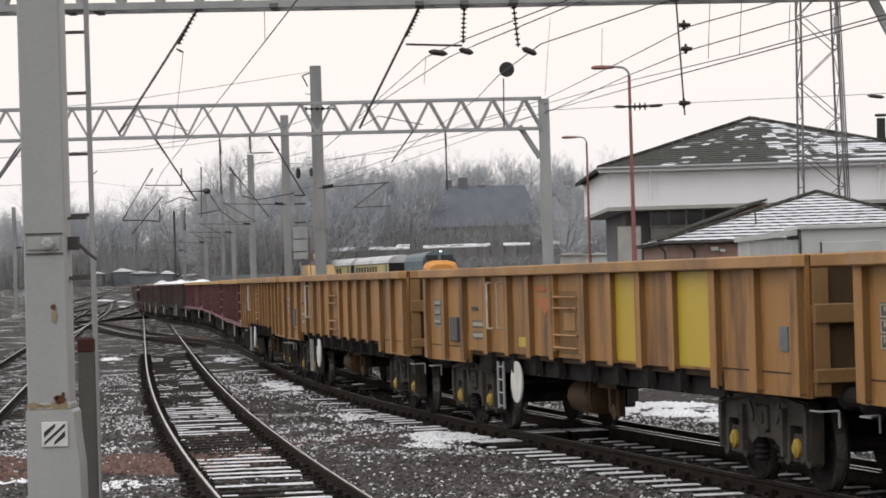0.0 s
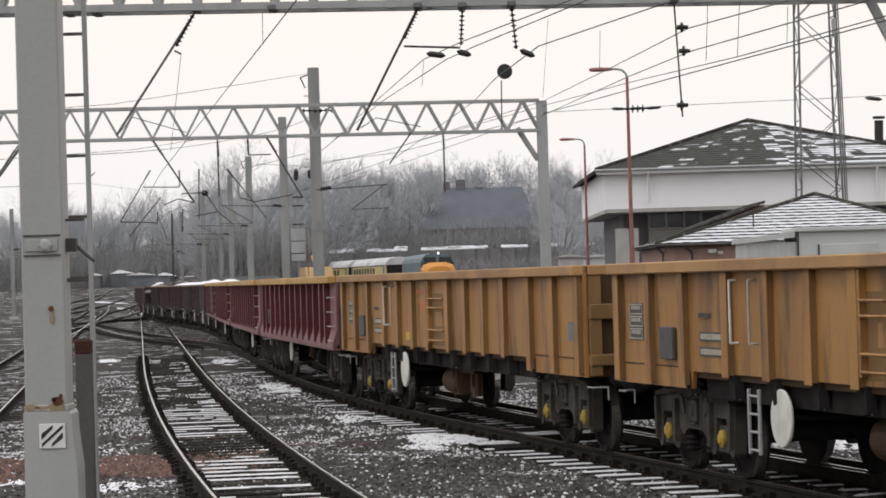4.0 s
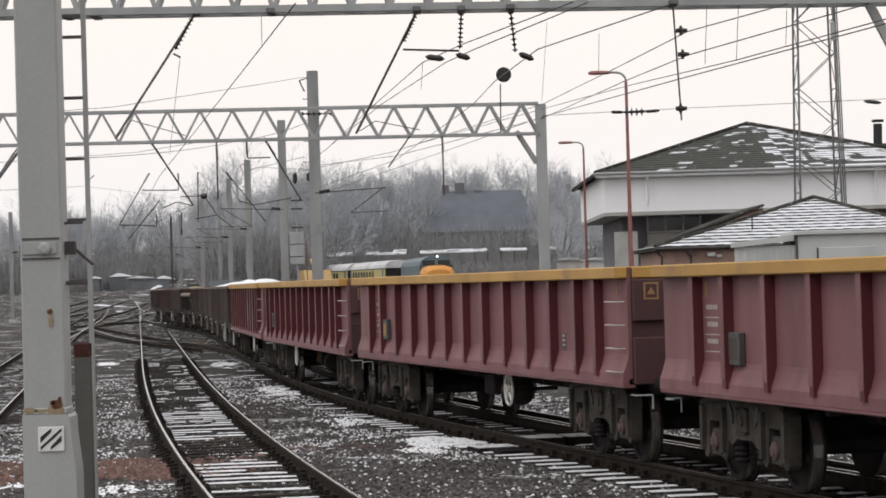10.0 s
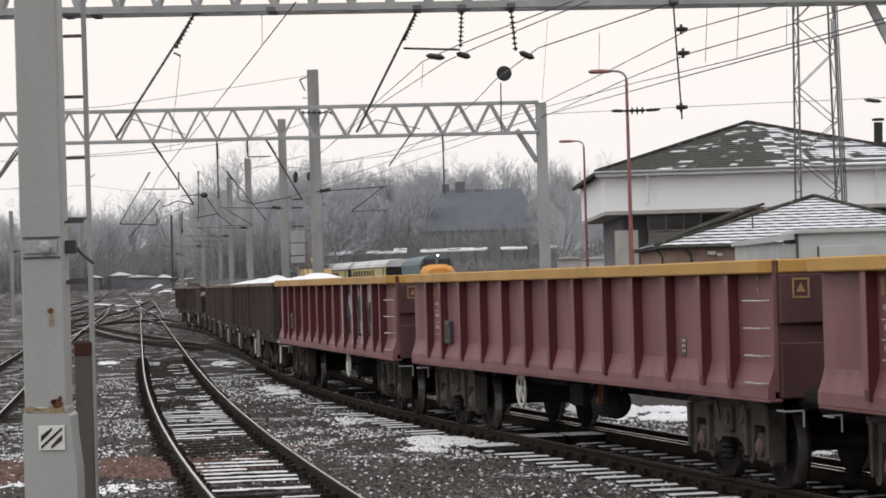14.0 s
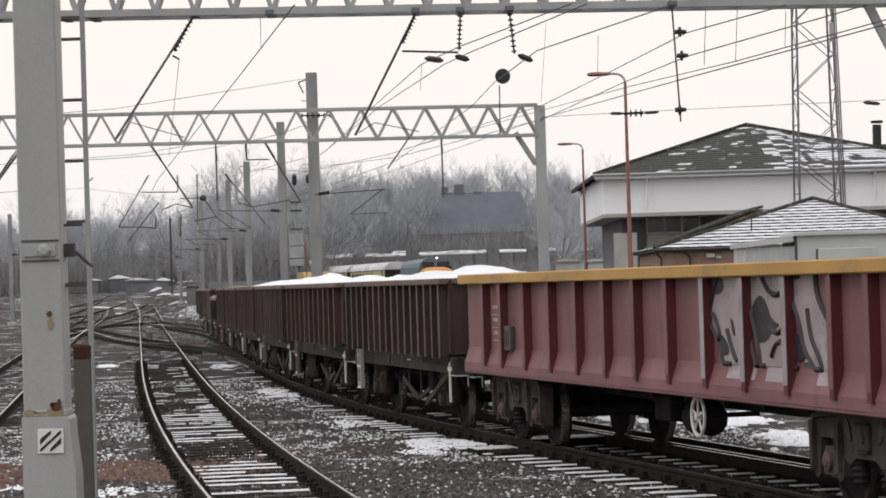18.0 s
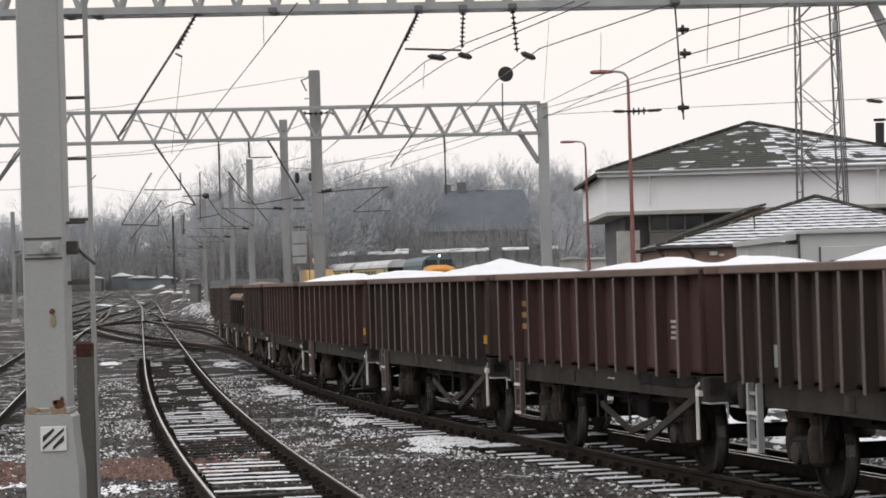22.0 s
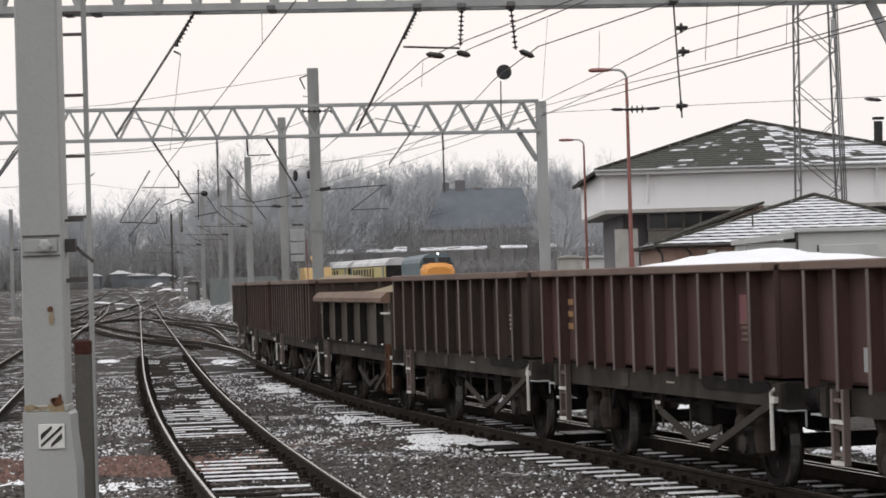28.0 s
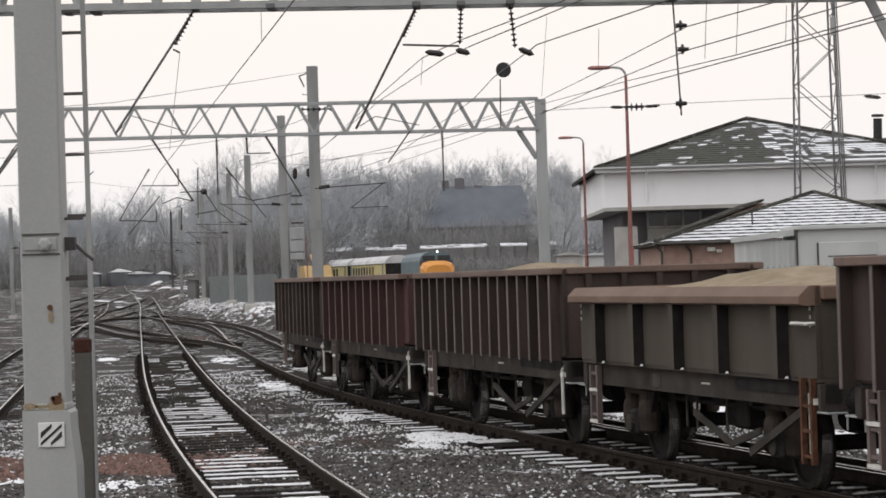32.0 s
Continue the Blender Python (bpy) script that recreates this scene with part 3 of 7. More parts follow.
def bogie(parent, x, hub_mat, cap_label):
    b = Geo()
    b.box(-0.28, 0.28, -0.92, 0.92, 0.42, 0.72, chamfer=0.03)
    b.box(-0.2, 0.2, -0.35, 0.35, 0.7, 0.90)
    root = part("bogie", b, UNDER, parent, at=(x, 0, 0))
    for sy in (-1, 1):
        y = sy * 0.97
        lo, hi = sorted((y - sy * 0.06, y + sy * 0.07))
        f = Geo()
        f.prism(((-1.34, 0.66), (-1.34, 0.80), (-1.22, 0.90), (-0.55, 0.95), (0.55, 0.95), (1.22, 0.90), (1.34, 0.80), (1.34, 0.66)), "y", lo, hi)
        f.prism(((-0.64, 0.659), (0.64, 0.659), (0.60, 0.52), (0.40, 0.42), (0.24, 0.50), (-0.24, 0.50), (-0.40, 0.42), (-0.60, 0.52)), "y", lo, hi)
        for q in (-0.93, 0.93):
            for d, wide in ((-0.30, 0.11), (0.30, 0.11)):
                f.prism(((q + d - wide, 0.659), (q + d + wide, 0.659), (q + d + wide * 0.7, 0.30), (q + d + wide * 0.3, 0.26), (q + d - wide * 0.3, 0.26), (q + d - wide * 0.7, 0.30)), "y", lo, hi)
        o0, o1 = sorted((y + sy * 0.068, y + sy * 0.12))
        f.prism(((-1.30, 0.83), (-0.5, 0.90), (0.5, 0.90), (1.30, 0.83), (1.26, 0.885), (0.52, 0.95), (-0.52, 0.95), (-1.26, 0.885)), "y", o0, o1)
        for q in (-1.27, -0.60, 0.60, 1.27):
            f.prism(((q - 0.05, 0.82), (q + 0.05, 0.82), (q + 0.03, 0.34), (q - 0.03, 0.34)), "y", o0, o1)
        f.box(-0.16, 0.16, *sorted((y + sy * 0.068, y + sy * 0.10)), 0.56, 0.84, chamfer=0.03)
        f.turned((0, y + sy * 0.098, 0.70), (0, sy, 0), ((0, 0.06), (0.02, 0.055), (0.02, 0)), 10)
        part("side_frame", f, CAST, root)
        # black ovals laid on the frame paint the dark of its holes
        for q, lean in ((-0.40, -0.05), (0.40, 0.05)):
            k = [(q + 0.065 * math.cos(a * math.tau / 12) + lean * math.sin(a * math.tau / 12), 0.76 + 0.11 * math.sin(a * math.tau / 12)) for a in range(12)]
            part("frame_opening", Geo().prism(k, "y", *sorted((y + sy * 0.066, y + sy * 0.085))), BLACK, root)
        for q in (-0.34, 0.34):
            part("coil_spring", Geo().turned((q, y - sy * 0.02, 0.24), (0, 0, 1), [(0.03 * k, 0.088 if k % 2 else 0.062) for k in range(12)], 10), UNDER, root)
        for q in (-0.93, 0.93):
            # black sheet behind the axlebox paints the dark of the horn gap
            part("horn_opening", Geo().box(q - 0.19, q + 0.19, *sorted((y - sy * 0.05, y - sy * 0.03)), 0.265, 0.655), BLACK, root)
            part("axlebox", Geo().prism(((q - 0.15, 0.30), (q + 0.15, 0.30), (q + 0.16, 0.50), (q + 0.10, 0.58), (q - 0.10, 0.58), (q - 0.16, 0.50)), "y", *sorted((y - sy * 0.02, y + sy * 0.06))), CAST, root)
            cap = Geo().turned((q, y + sy * 0.062, 0.44), (0, sy, 0), ((0, 0.098), (0.03, 0.094), (0.045, 0.06), (0.055, 0.055), (0.06, 0.0)), 14)
            part("axle_cap", cap, hub_mat, root, cap_label)
    for q in (-0.93, 0.93):
        WHEELS.append((wheelset(root, q), parent))
    return root


WHEELS = []


def coupling_gear(root, half, reach, z=0.98):
    """Buffers, drawhook and air pipes at both ends."""
    for sx in (-1, 1):
        for sy in (-1, 1):
            g = Geo().turned((sx * half, sy * 0.87, z), (sx, 0, 0), ((0, 0.13), (0.05, 0.13), (0.06, 0.10), (reach - 0.2, 0.085), (reach - 0.19, 0.06), (reach - 0.07, 0.06), (reach - 0.06, 0.19), (reach - 0.03, 0.195), (reach - 0.015, 0.16), (reach - 0.01, 0.0)), 14)
            part("buffer", g, UNDER, root)
        h = Geo().box(min(sx * half, sx * (half + 0.3)), max(sx * half, sx * (half + 0.3)), -0.05, 0.05, z - 0.06, z + 0.06)
        h.rod([(sx * (half + 0.28), 0, z), (sx * (half + 0.36), 0, z - 0.1), (sx * (half + 0.62), 0, z - 0.12)], 0.03)
        part("coupling", h, UNDER, root)
        p = Geo().rod([(sx * half, -0.35, z + 0.1), (sx * (half + 0.18), -0.35, z + 0.05), (sx * (half + 0.25), -0.36, z - 0.25), (sx * (half + 0.45), -0.30, z - 0.38), (sx * (half + 0.62), -0.25, z - 0.3)], 0.022)
        part("air_pipe", p, BLACK, root)
        s = Geo().rod([(sx * (half - 0.05), -1.2, z - 0.12), (sx * (half + 0.22), -1.2, z - 0.12), (sx * (half + 0.22), -1.02, z - 0.12), (sx * (half + 0.22), -1.02, z - 0.28)], 0.011)
        part("shunter_step", s, GALV, root, "pale bent handrail")


def bars(root, name, x0, x1, z0, z1, rows, mat, y=-1.262, seed=0, fill=0.8, thick=0.5):
    """Writing too small to read, as plain bars on the near side."""
    rnd = random.Random(seed)
    g = Geo()
    hz = (z1 - z0) / rows
    for r in range(rows):
        x, top = x1, z1 - r * hz
        while x > x0 + 0.02:
            w = min(rnd.uniform(0.035, 0.09), x - x0)
            g.box(x - w * fill, x, y - 0.003, y + 0.003, top - hz * thick, top)
            x -= w
    return part(name, g, mat, root)


HALF = 8.27


def widen(root, by=1.045):
    """Sets the body's sides and fittings out to their full width."""
    for ob in root.children:
        if ob.name.split(".")[0] not in ("bogie", "buffer", "coupling", "air_pipe", "wheelset", "axleguard", "spring_pot", "axle_cap", "underframe", "air_tank", "brake_valve", "handbrake_disc", "handbrake_wheel"):
            ob.data.transform(Matrix.Scale(by, 4, (0, 1, 0)))




def side_ladder(root, x, sy, z0, z1, mat, rungs, wide=0.42):
    for k in range(rungs):
        z = z0 + (z1 - z0) * k / (rungs - 1)
        g = Geo().rod([(x - wide / 2, sy * 1.27, z), (x - wide / 2, sy * 1.36, z), (x + wide / 2, sy * 1.36, z), (x + wide / 2, sy * 1.27, z)], 0.009)
        part("ladder_rung", g, mat, root)


def box_wagon_yellow(fresh=(), marks=0):
    root = thing("box_wagon", "grimy yellow bogie box wagon with upright ribs", "wagon", "wagons of the train")
    top, low, deep = 2.36, 1.17, 0.98
    ribs = (-8.12, -6.92, -5.70, -4.27, -3.06, -1.90, -0.74, 0.74, 1.90, 3.06, 4.27, 5.70, 6.92, 8.12)
    panels = 13
    for sy in (-1, 1):
        y0, y1 = sorted((sy * 1.20, sy * 1.245))
        out = ((-HALF, deep), (-HALF, top - 0.01), (HALF, top - 0.01), (HALF, deep), (HALF - 2.70, deep), (HALF - 2.76, low), (-HALF + 2.76, low), (-HALF + 2.70, deep))
        part("side_wall", Geo().prism(out, "y", y0, y1), YELLOW, root)
    for sx in (-1, 1):
        # dark end wall colour holds the coupling gap's shade as well as dirt
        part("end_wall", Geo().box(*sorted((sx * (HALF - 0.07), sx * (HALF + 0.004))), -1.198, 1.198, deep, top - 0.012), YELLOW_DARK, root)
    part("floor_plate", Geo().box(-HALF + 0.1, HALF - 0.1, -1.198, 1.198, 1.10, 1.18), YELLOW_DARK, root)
    for i, x in enumerate(ribs):
        z0 = deep + 0.02 if (i < 3 or i > panels - 3) else low - 0.03
        for sy in (-1, 1):
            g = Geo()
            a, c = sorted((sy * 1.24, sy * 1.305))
            # web darker than its face: side shade and grime in one colour
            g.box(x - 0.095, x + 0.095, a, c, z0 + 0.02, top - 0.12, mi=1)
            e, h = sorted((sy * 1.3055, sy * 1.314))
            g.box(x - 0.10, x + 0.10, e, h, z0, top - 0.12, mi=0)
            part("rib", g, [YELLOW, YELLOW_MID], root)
    for sy in (-1, 1):
        y0, y1 = sorted((sy * 1.19, sy * 1.375))
        part("top_rail", Geo().box(-HALF, HALF, y0, y1, top - 0.13, top, chamfer=0.015), RAIL_YELLOW, root)
    for sx in (-1, 1):
        x0, x1 = sorted((sx * (HALF - 0.12), sx * (HALF + 0.03)))
        part("end_rail", Geo().box(x0, x1, -1.19, 1.19, top - 0.13, top, chamfer=0.015), RAIL_YELLOW, root)
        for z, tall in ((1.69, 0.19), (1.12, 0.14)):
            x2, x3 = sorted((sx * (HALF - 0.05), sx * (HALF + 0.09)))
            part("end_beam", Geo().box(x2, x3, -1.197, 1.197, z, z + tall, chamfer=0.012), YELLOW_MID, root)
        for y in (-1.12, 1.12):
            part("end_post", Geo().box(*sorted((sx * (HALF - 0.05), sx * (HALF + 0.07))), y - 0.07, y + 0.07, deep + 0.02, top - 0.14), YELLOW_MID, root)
    for sx in (-1, 1):
        for k in range(2):
            xa, xb = sorted((sx * ribs[-1 - k], sx * ribs[-2 - k]))
            part("panel_seam", Geo().box(xa + 0.08, xb - 0.08, -1.2515, -1.2445, low + 0.03, low + 0.045), YELLOW_DARK, root)
    for i in fresh:
        part("repainted_panel", Geo().box(ribs[i] + 0.075, ribs[i + 1] - 0.075, -1.252, -1.246, low + 0.03, top - 0.14), YELLOW_FRESH, root, "bright yellow repainted panel")
    # under the floor
    u = Geo()
    u.box(-HALF + 0.3, HALF - 0.3, -0.22, -0.12, 0.74, 1.1).box(-HALF + 0.3, HALF - 0.3, 0.12, 0.22, 0.74, 1.1)
    for q in range(9):
        x = -5.0 + q * 1.25
        u.box(x - 0.06, x + 0.06, -1.15, 1.15, 0.98, 1.10)
    part("underframe", u, UNDER, root)
    for sy in (-1, 1):
        part("side_sill", Geo().box(-5.45, 5.45, *sorted((sy * 0.98, sy * 1.12)), 0.88, low + 0.02), UNDER, root)
    for x in ribs[2:-2]:
        g = Geo()
        g.prism(((x - 0.13, low - 0.002), (x + 0.11, low - 0.002), (x + 0.13, low - 0.25), (x + 0.05, low - 0.27)), "y", -1.255, -1.16)
        br = part("bracket", g, UNDER, root)
        part("bracket_tip", Geo().box(x + 0.055, x + 0.125, -1.262, -1.2555, low - 0.262, low - 0.246), LETTER, br, "pale worn tip")
    t = Geo().turned((-1.4, -0.80, 0.64), (1, 0, 0), ((0, 0.0), (0.02, 0.14), (0.08, 0.21), (0.98, 0.21), (1.04, 0.14), (1.06, 0.0)), 30)
    t.box(-1.15, -1.07, -0.9, -0.7, 0.8, 1.1).box(-0.65, -0.57, -0.9, -0.7, 0.8, 1.1)
    part("air_tank", t, YELLOW_DARK, root, "dirty ochre air tank", smooth=False)
    v = Geo().prism(((0.08, 0.80), (0.92, 0.80), (0.74, 1.02), (0.06, 1.02)), "y", -1.0, -0.6).box(0.2, 0.3, -0.9, -0.8, 0.49, 0.79).tube((0.55, -0.85, 0.45), (0.55, -0.85, 0.79), 0.06).rod([(-0.5, -1.0, 1.0), (-0.5, -1.0, 0.5), (-0.4, -1.0, 0.42)], 0.016).rod([(-0.25, -1.0, 1.0), (-0.25, -1.0, 0.5)], 0.016)
    v.turned((0.4, -0.9, 0.5), (0, 1, 0), ((0, 0.1), (0.03, 0.1), (0.06, 0)), 10)
    part("brake_valve", v, YELLOW_DARK, root)
    d = Geo().turned((-2.85, -1.24, 0.78), (0, -1, 0), ((0, 0.0), (0.0, 0.06), (0.03, 0.28), (0.05, 0.29), (0.065, 0.28), (0.07, 0.0)), 28)
    part("handbrake_disc", d, WHITE, root, "round white handbrake disc", smooth=False)
    part("handbrake_shaft", Geo().tube((-2.85, -1.24, 0.78), (-2.85, -0.5, 0.78), 0.03), UNDER, root)
    l = Geo()
    for x in (-3.60, -3.30):
        l.tube((x, -1.3, 0.40), (x, -1.3, 1.05), 0.02)
    for z in (0.44, 0.62, 0.80, 0.98):
        l.tube((-3.60, -1.3, z), (-3.30, -1.3, z), 0.014)
    part("step_ladder", l, GALV, root, "pale grey step ladder")
    # ladder panel and fittings on the sides
    for x in (0.0,):
        part("foothold_backing", Geo().box(x - 0.62, x + 0.62, -1.2485, -1.246, 1.22, 2.02), YELLOW_MID, root)
        for z in (1.30, 1.46, 1.80, 1.94):
            part("foothold", Geo().rod([(x - 0.55, -1.25, z), (x - 0.55, -1.325, z), (x + 0.55, -1.325, z), (x + 0.55, -1.25, z)], 0.016), YELLOW, root)
        part("foothold_panel", Geo().box(x - 0.30, x + 0.22, -1.256, -1.249, 1.52, 1.74), YELLOW, root)
        for q in (x - 0.60, x + 0.60):
            part("foothold_frame", Geo().box(q - 0.03, q + 0.03, -1.31, -1.247, 1.25, 2.22), YELLOW, root)
    part("door_lever", Geo().rod([(-4.02, -1.25, 2.14), (-4.02, -1.33, 2.14), (-4.02, -1.33, 1.5), (-4.02, -1.25, 1.5)], 0.014), WHITE, root)
    part("door_lever", Geo().rod([(-3.45, -1.25, 2.14), (-3.45, -1.33, 2.14), (-3.45, -1.33, 1.5), (-3.45, -1.25, 1.5)], 0.013), LETTER, root)
    part("label_clip", Geo().box(-6.52, -6.05, -1.30, -1.246, 1.28, 1.64, chamfer=0.01), PLATE, root, "dark label clip")
    part("data_panel", Geo().box(-7.75, -7.25, -1.256, -1.246, 1.48, 1.90), PLATE, root)
    for zz in (1.49, 1.63, 1.77):
        rim = Geo()
        rim.box(-7.745, -7.255, -1.2595, -1.2555, zz, zz + 0.012).box(-7.745, -7.255, -1.2595, -1.2555, zz + 0.108, zz + 0.12)
        rim.box(-7.745, -7.733, -1.2595, -1.2555, zz + 0.012, zz + 0.108).box(-7.267, -7.255, -1.2595, -1.2555, zz + 0.012, zz + 0.108)
        part("panel_rim", rim, LETTER, root)
    bars(root, "data_lettering", -7.68, -7.32, 1.45, 1.87, 3, LETTER, seed=3, fill=0.6, thick=0.32)
    for zz in (1.34, 1.50):
        part("stencil_panel", Geo().box(-5.25, -4.45, -1.254, -1.246, zz, zz + 0.10), PLATE, root)
        bars(root, "stencil", -5.22, -4.48, zz - 0.02, zz + 0.08, 1, LETTER, y=-1.258, seed=4, fill=0.7, thick=0.6)
    bars(root, "stencil", -5.25, -4.9, 1.70, 1.80, 1, PLATE, seed=6)
    part("wagon_plate", Geo().box(7.56, 7.78, -1.256, -1.246, 1.42, 1.66), PLATE_BLUE, root, "blue-grey metal plate")
    if marks:
        g = Geo().prism(((-1.62, 1.92), (-0.88, 1.92), (-1.2, 1.70)), "y", -1.252, -1.246)
        part("bay_stencil", Geo().box(-2.62, -2.16, -1.2525, -1.246, 1.27, 1.40), YELLOW_FRESH, root, "small pale stencil panel")
        part("operator_mark", g, ORANGE_MARK, root, "faded orange mark")
        bars(root, "operator_lettering", -1.62, -0.86, 1.96, 2.08, 1, ORANGE_MARK, seed=8)
    part("end_plate", Geo().box(-HALF - 0.095, -HALF - 0.0905, -0.95, -0.75, 1.72, 1.86), LETTER, root)
    for x in (-6.3, 6.3):
        bogie(root, x, HUB, "yellow axle cap")
    coupling_gear(root, HALF - 0.05, 0.79)
    widen(root)
    return root


def box_wagon_maroon(graffiti=False, mark=0, wheel=2.4):
    label = "faded maroon bogie box wagon with amber top rail" + (" and silver graffiti" if graffiti else "")
    root = thing("box_wagon", label, "wagon", "wagons of the train")
    top, low = 2.36, 1.0
    for sy in (-1, 1):
        part("side_wall", Geo().box(-HALF, HALF, *sorted((sy * 1.20, sy * 1.245)), low + 0.05, top - 0.01), MAROON, root)
    for sx in (-1, 1):
        # end walls and panels carry the gap's shade in their colour
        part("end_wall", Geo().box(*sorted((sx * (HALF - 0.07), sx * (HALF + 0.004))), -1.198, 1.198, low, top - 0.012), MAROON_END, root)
    part("floor_plate", Geo().box(-HALF + 0.1, HALF - 0.1, -1.198, 1.198, 1.02, 1.10), MAROON_DARK, root)
    for sy in (-1, 1):
        skirt = [(sy * y, z) for y, z in ((1.243, low + 0.32), (1.249, low + 0.32), (1.262, low + 0.26), (1.288, low + 0.18), (1.318, low + 0.10), (1.322, low - 0.02), (1.243, low - 0.02))]
        part("skirt", Geo().prism(skirt, "x", -HALF + 0.003, HALF - 0.003), MAROON, root, "flared maroon skirt")
    for x in (-6.98, -6.00, -4.75, -3.50, -2.25, -1.03, 0.18, 1.40, 2.65, 3.88, 5.10, 6.30, 7.20):
        for sy in (-1, 1):
            sprayed = graffiti and sy < 0 and 2.5 < x < 5.6
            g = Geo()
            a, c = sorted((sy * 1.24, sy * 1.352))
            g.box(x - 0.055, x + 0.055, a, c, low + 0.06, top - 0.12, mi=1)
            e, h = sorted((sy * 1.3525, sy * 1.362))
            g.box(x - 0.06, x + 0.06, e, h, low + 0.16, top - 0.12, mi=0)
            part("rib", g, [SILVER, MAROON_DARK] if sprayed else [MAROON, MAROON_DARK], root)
    for sy in (-1, 1):
        part("top_rail", Geo().box(-HALF, HALF, *sorted((sy * 1.18, sy * 1.395)), top - 0.14, top, chamfer=0.015), MAROON_RAIL, root, "amber top rail")
        part("sill", Geo().box(-HALF, HALF, *sorted((sy * 1.16, sy * 1.32)), low - 0.06, low - 0.021, chamfer=0.012), MAROON, root)
    for sx in (-1, 1):
        part("end_rail", Geo().box(*sorted((sx * (HALF - 0.12), sx * (HALF + 0.03))), -1.18, 1.18, top - 0.14, top, chamfer=0.015), MAROON_RAIL, root, "amber end rail")
        for z0, z1 in ((1.72, 2.21), (0.98, 1.53)):
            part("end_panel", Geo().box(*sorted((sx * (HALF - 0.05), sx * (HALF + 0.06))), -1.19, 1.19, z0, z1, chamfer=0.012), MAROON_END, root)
    side_ladder(root, HALF - 0.30, -1, 1.13, 1.95, WHITE_DULL, 4, 0.52)
    bars(root, "end_stencil", HALF - 0.45, HALF - 0.36, 1.97, 2.2, 2, AMBER_FADED, y=-1.252, seed=2)
    for zz in (1.42, 1.60, 1.78):
        part("stencil_rule", Geo().box(-6.86, -6.32, -1.2485, -1.2455, zz, zz + 0.012), LETTER, root)
        bars(root, "stencil", -6.8, -6.45, zz + 0.04, zz + 0.14, 1, LETTER, y=-1.247, seed=int(zz * 100), fill=0.6)
    part("warning_label", Geo().box(-6.84, -6.75, -1.2485, -1.2455, 2.0, 2.16), AMBER_FADED, root)
    warn = Geo()
    for y0, y1, z0, z1 in ((-1.06, -0.88, 2.15, 2.17), (-1.06, -0.88, 1.97, 1.99), (-1.06, -1.04, 1.99, 2.15), (-0.90, -0.88, 1.99, 2.15)):
        warn.box(HALF + 0.0595, HALF + 0.065, y0, y1, z0, z1)
    warn.prism(((-1.02, 2.03), (-0.92, 2.03), (-0.97, 2.12)), "x", HALF + 0.0595, HALF + 0.065)
    part("end_warning", warn, AMBER_FADED, root, "amber framed warning sign")
    part("label_clip", Geo().box(-5.92, -5.60, -1.32, -1.246, 1.30, 1.64, chamfer=0.01), PLATE, root, "black framed label clip")
    part("label_card", Geo().box(-5.88, -5.66, -1.324, -1.3195, 1.36, 1.58), AMBER_FADED if wheel == 2.1 else OLIVE, root, "faded paper label")
    if mark:
        bars(root, "old_lettering", -0.85, -0.35, 1.68, 1.98, 1, AMBER_FADED, y=-1.25, seed=9)
    part("data_plate", Geo().box(5.36, 5.52, -1.252, -1.246, 1.34, 1.54), PLATE, root)
    bars(root, "data_lettering", 5.38, 5.5, 1.36, 1.53, 3, LETTER, y=-1.254, seed=4)
    u = Geo()
    u.box(-HALF + 0.3, HALF - 0.3, -0.22, -0.12, 0.70, 1.0).box(-HALF + 0.3, HALF - 0.3, 0.12, 0.22, 0.70, 1.0)
    for q in range(9):
        u.box(-5.06 + q * 1.25, -4.94 + q * 1.25, -1.1, 1.1, 0.86, 0.98)
    part("underframe", u, UNDER, root)
    w = Geo()
    c = Vector((wheel, -1.16, 0.72))
    k = 20
    ring = [c + Vector((math.cos(q * math.tau / k), 0, math.sin(q * math.tau / k))) * 0.215 for q in range(k + 1)]
    w.rod(ring, 0.02, 6)
    for q in range(5):
        w.tube(c, c + Vector((math.cos(q * math.tau / 5 + 0.3), 0, math.sin(q * math.tau / 5 + 0.3))) * 0.205, 0.014)
    w.turned(c + Vector((0, 0.03, 0)), (0, -1, 0), ((0, 0.05), (0.06, 0.05), (0.06, 0)), 8)
    part("handbrake_wheel", w, WHITE, root, "spoked cream handbrake wheel")
    part("handbrake_shaft", Geo().tube(c, c + Vector((0, 0.7, 0)), 0.03), UNDER, root)
    t = Geo().turned((0.15, -0.62, 0.62), (1, 0, 0), ((0, 0.0), (0.03, 0.14), (0.08, 0.2), (0.55, 0.2), (0.6, 0.14), (0.63, 0.0)), 16)
    part("air_tank", t, UNDER, root)
    part("brake_cylinder", Geo().box(-0.85, -0.25, -0.8, -0.4, 0.55, 0.9, chamfer=0.02), UNDER, root)
    v = Geo().tube((1.42, -1.05, 0.70), (1.42, -1.05, 0.98), 0.02).tube((1.56, -1.05, 0.66), (1.56, -1.05, 0.98), 0.02).box(1.36, 1.48, -1.08, -1.02, 0.66, 0.74)
    part("isolating_cock", v, RUST, root, "red handled isolating cock")
    if graffiti:
        foot = Geo()
        for xa, xb in ((3.2, 4.05), (4.35, 5.1), (5.75, 6.22)):
            foot.prism(((-1.2885, low + 0.178), (-1.2625, low + 0.258), (-1.2495, low + 0.318), (-1.253, low + 0.318), (-1.2655, low + 0.258), (-1.2915, low + 0.178)), "x", xa, xb)
        part("graffiti_foot", foot, SILVER, root, "silver graffiti on the skirt")
        gr, gk, blot = Geo(), Geo(), Geo()

        def swell(knots, n=28):
            t = list(range(len(knots)))
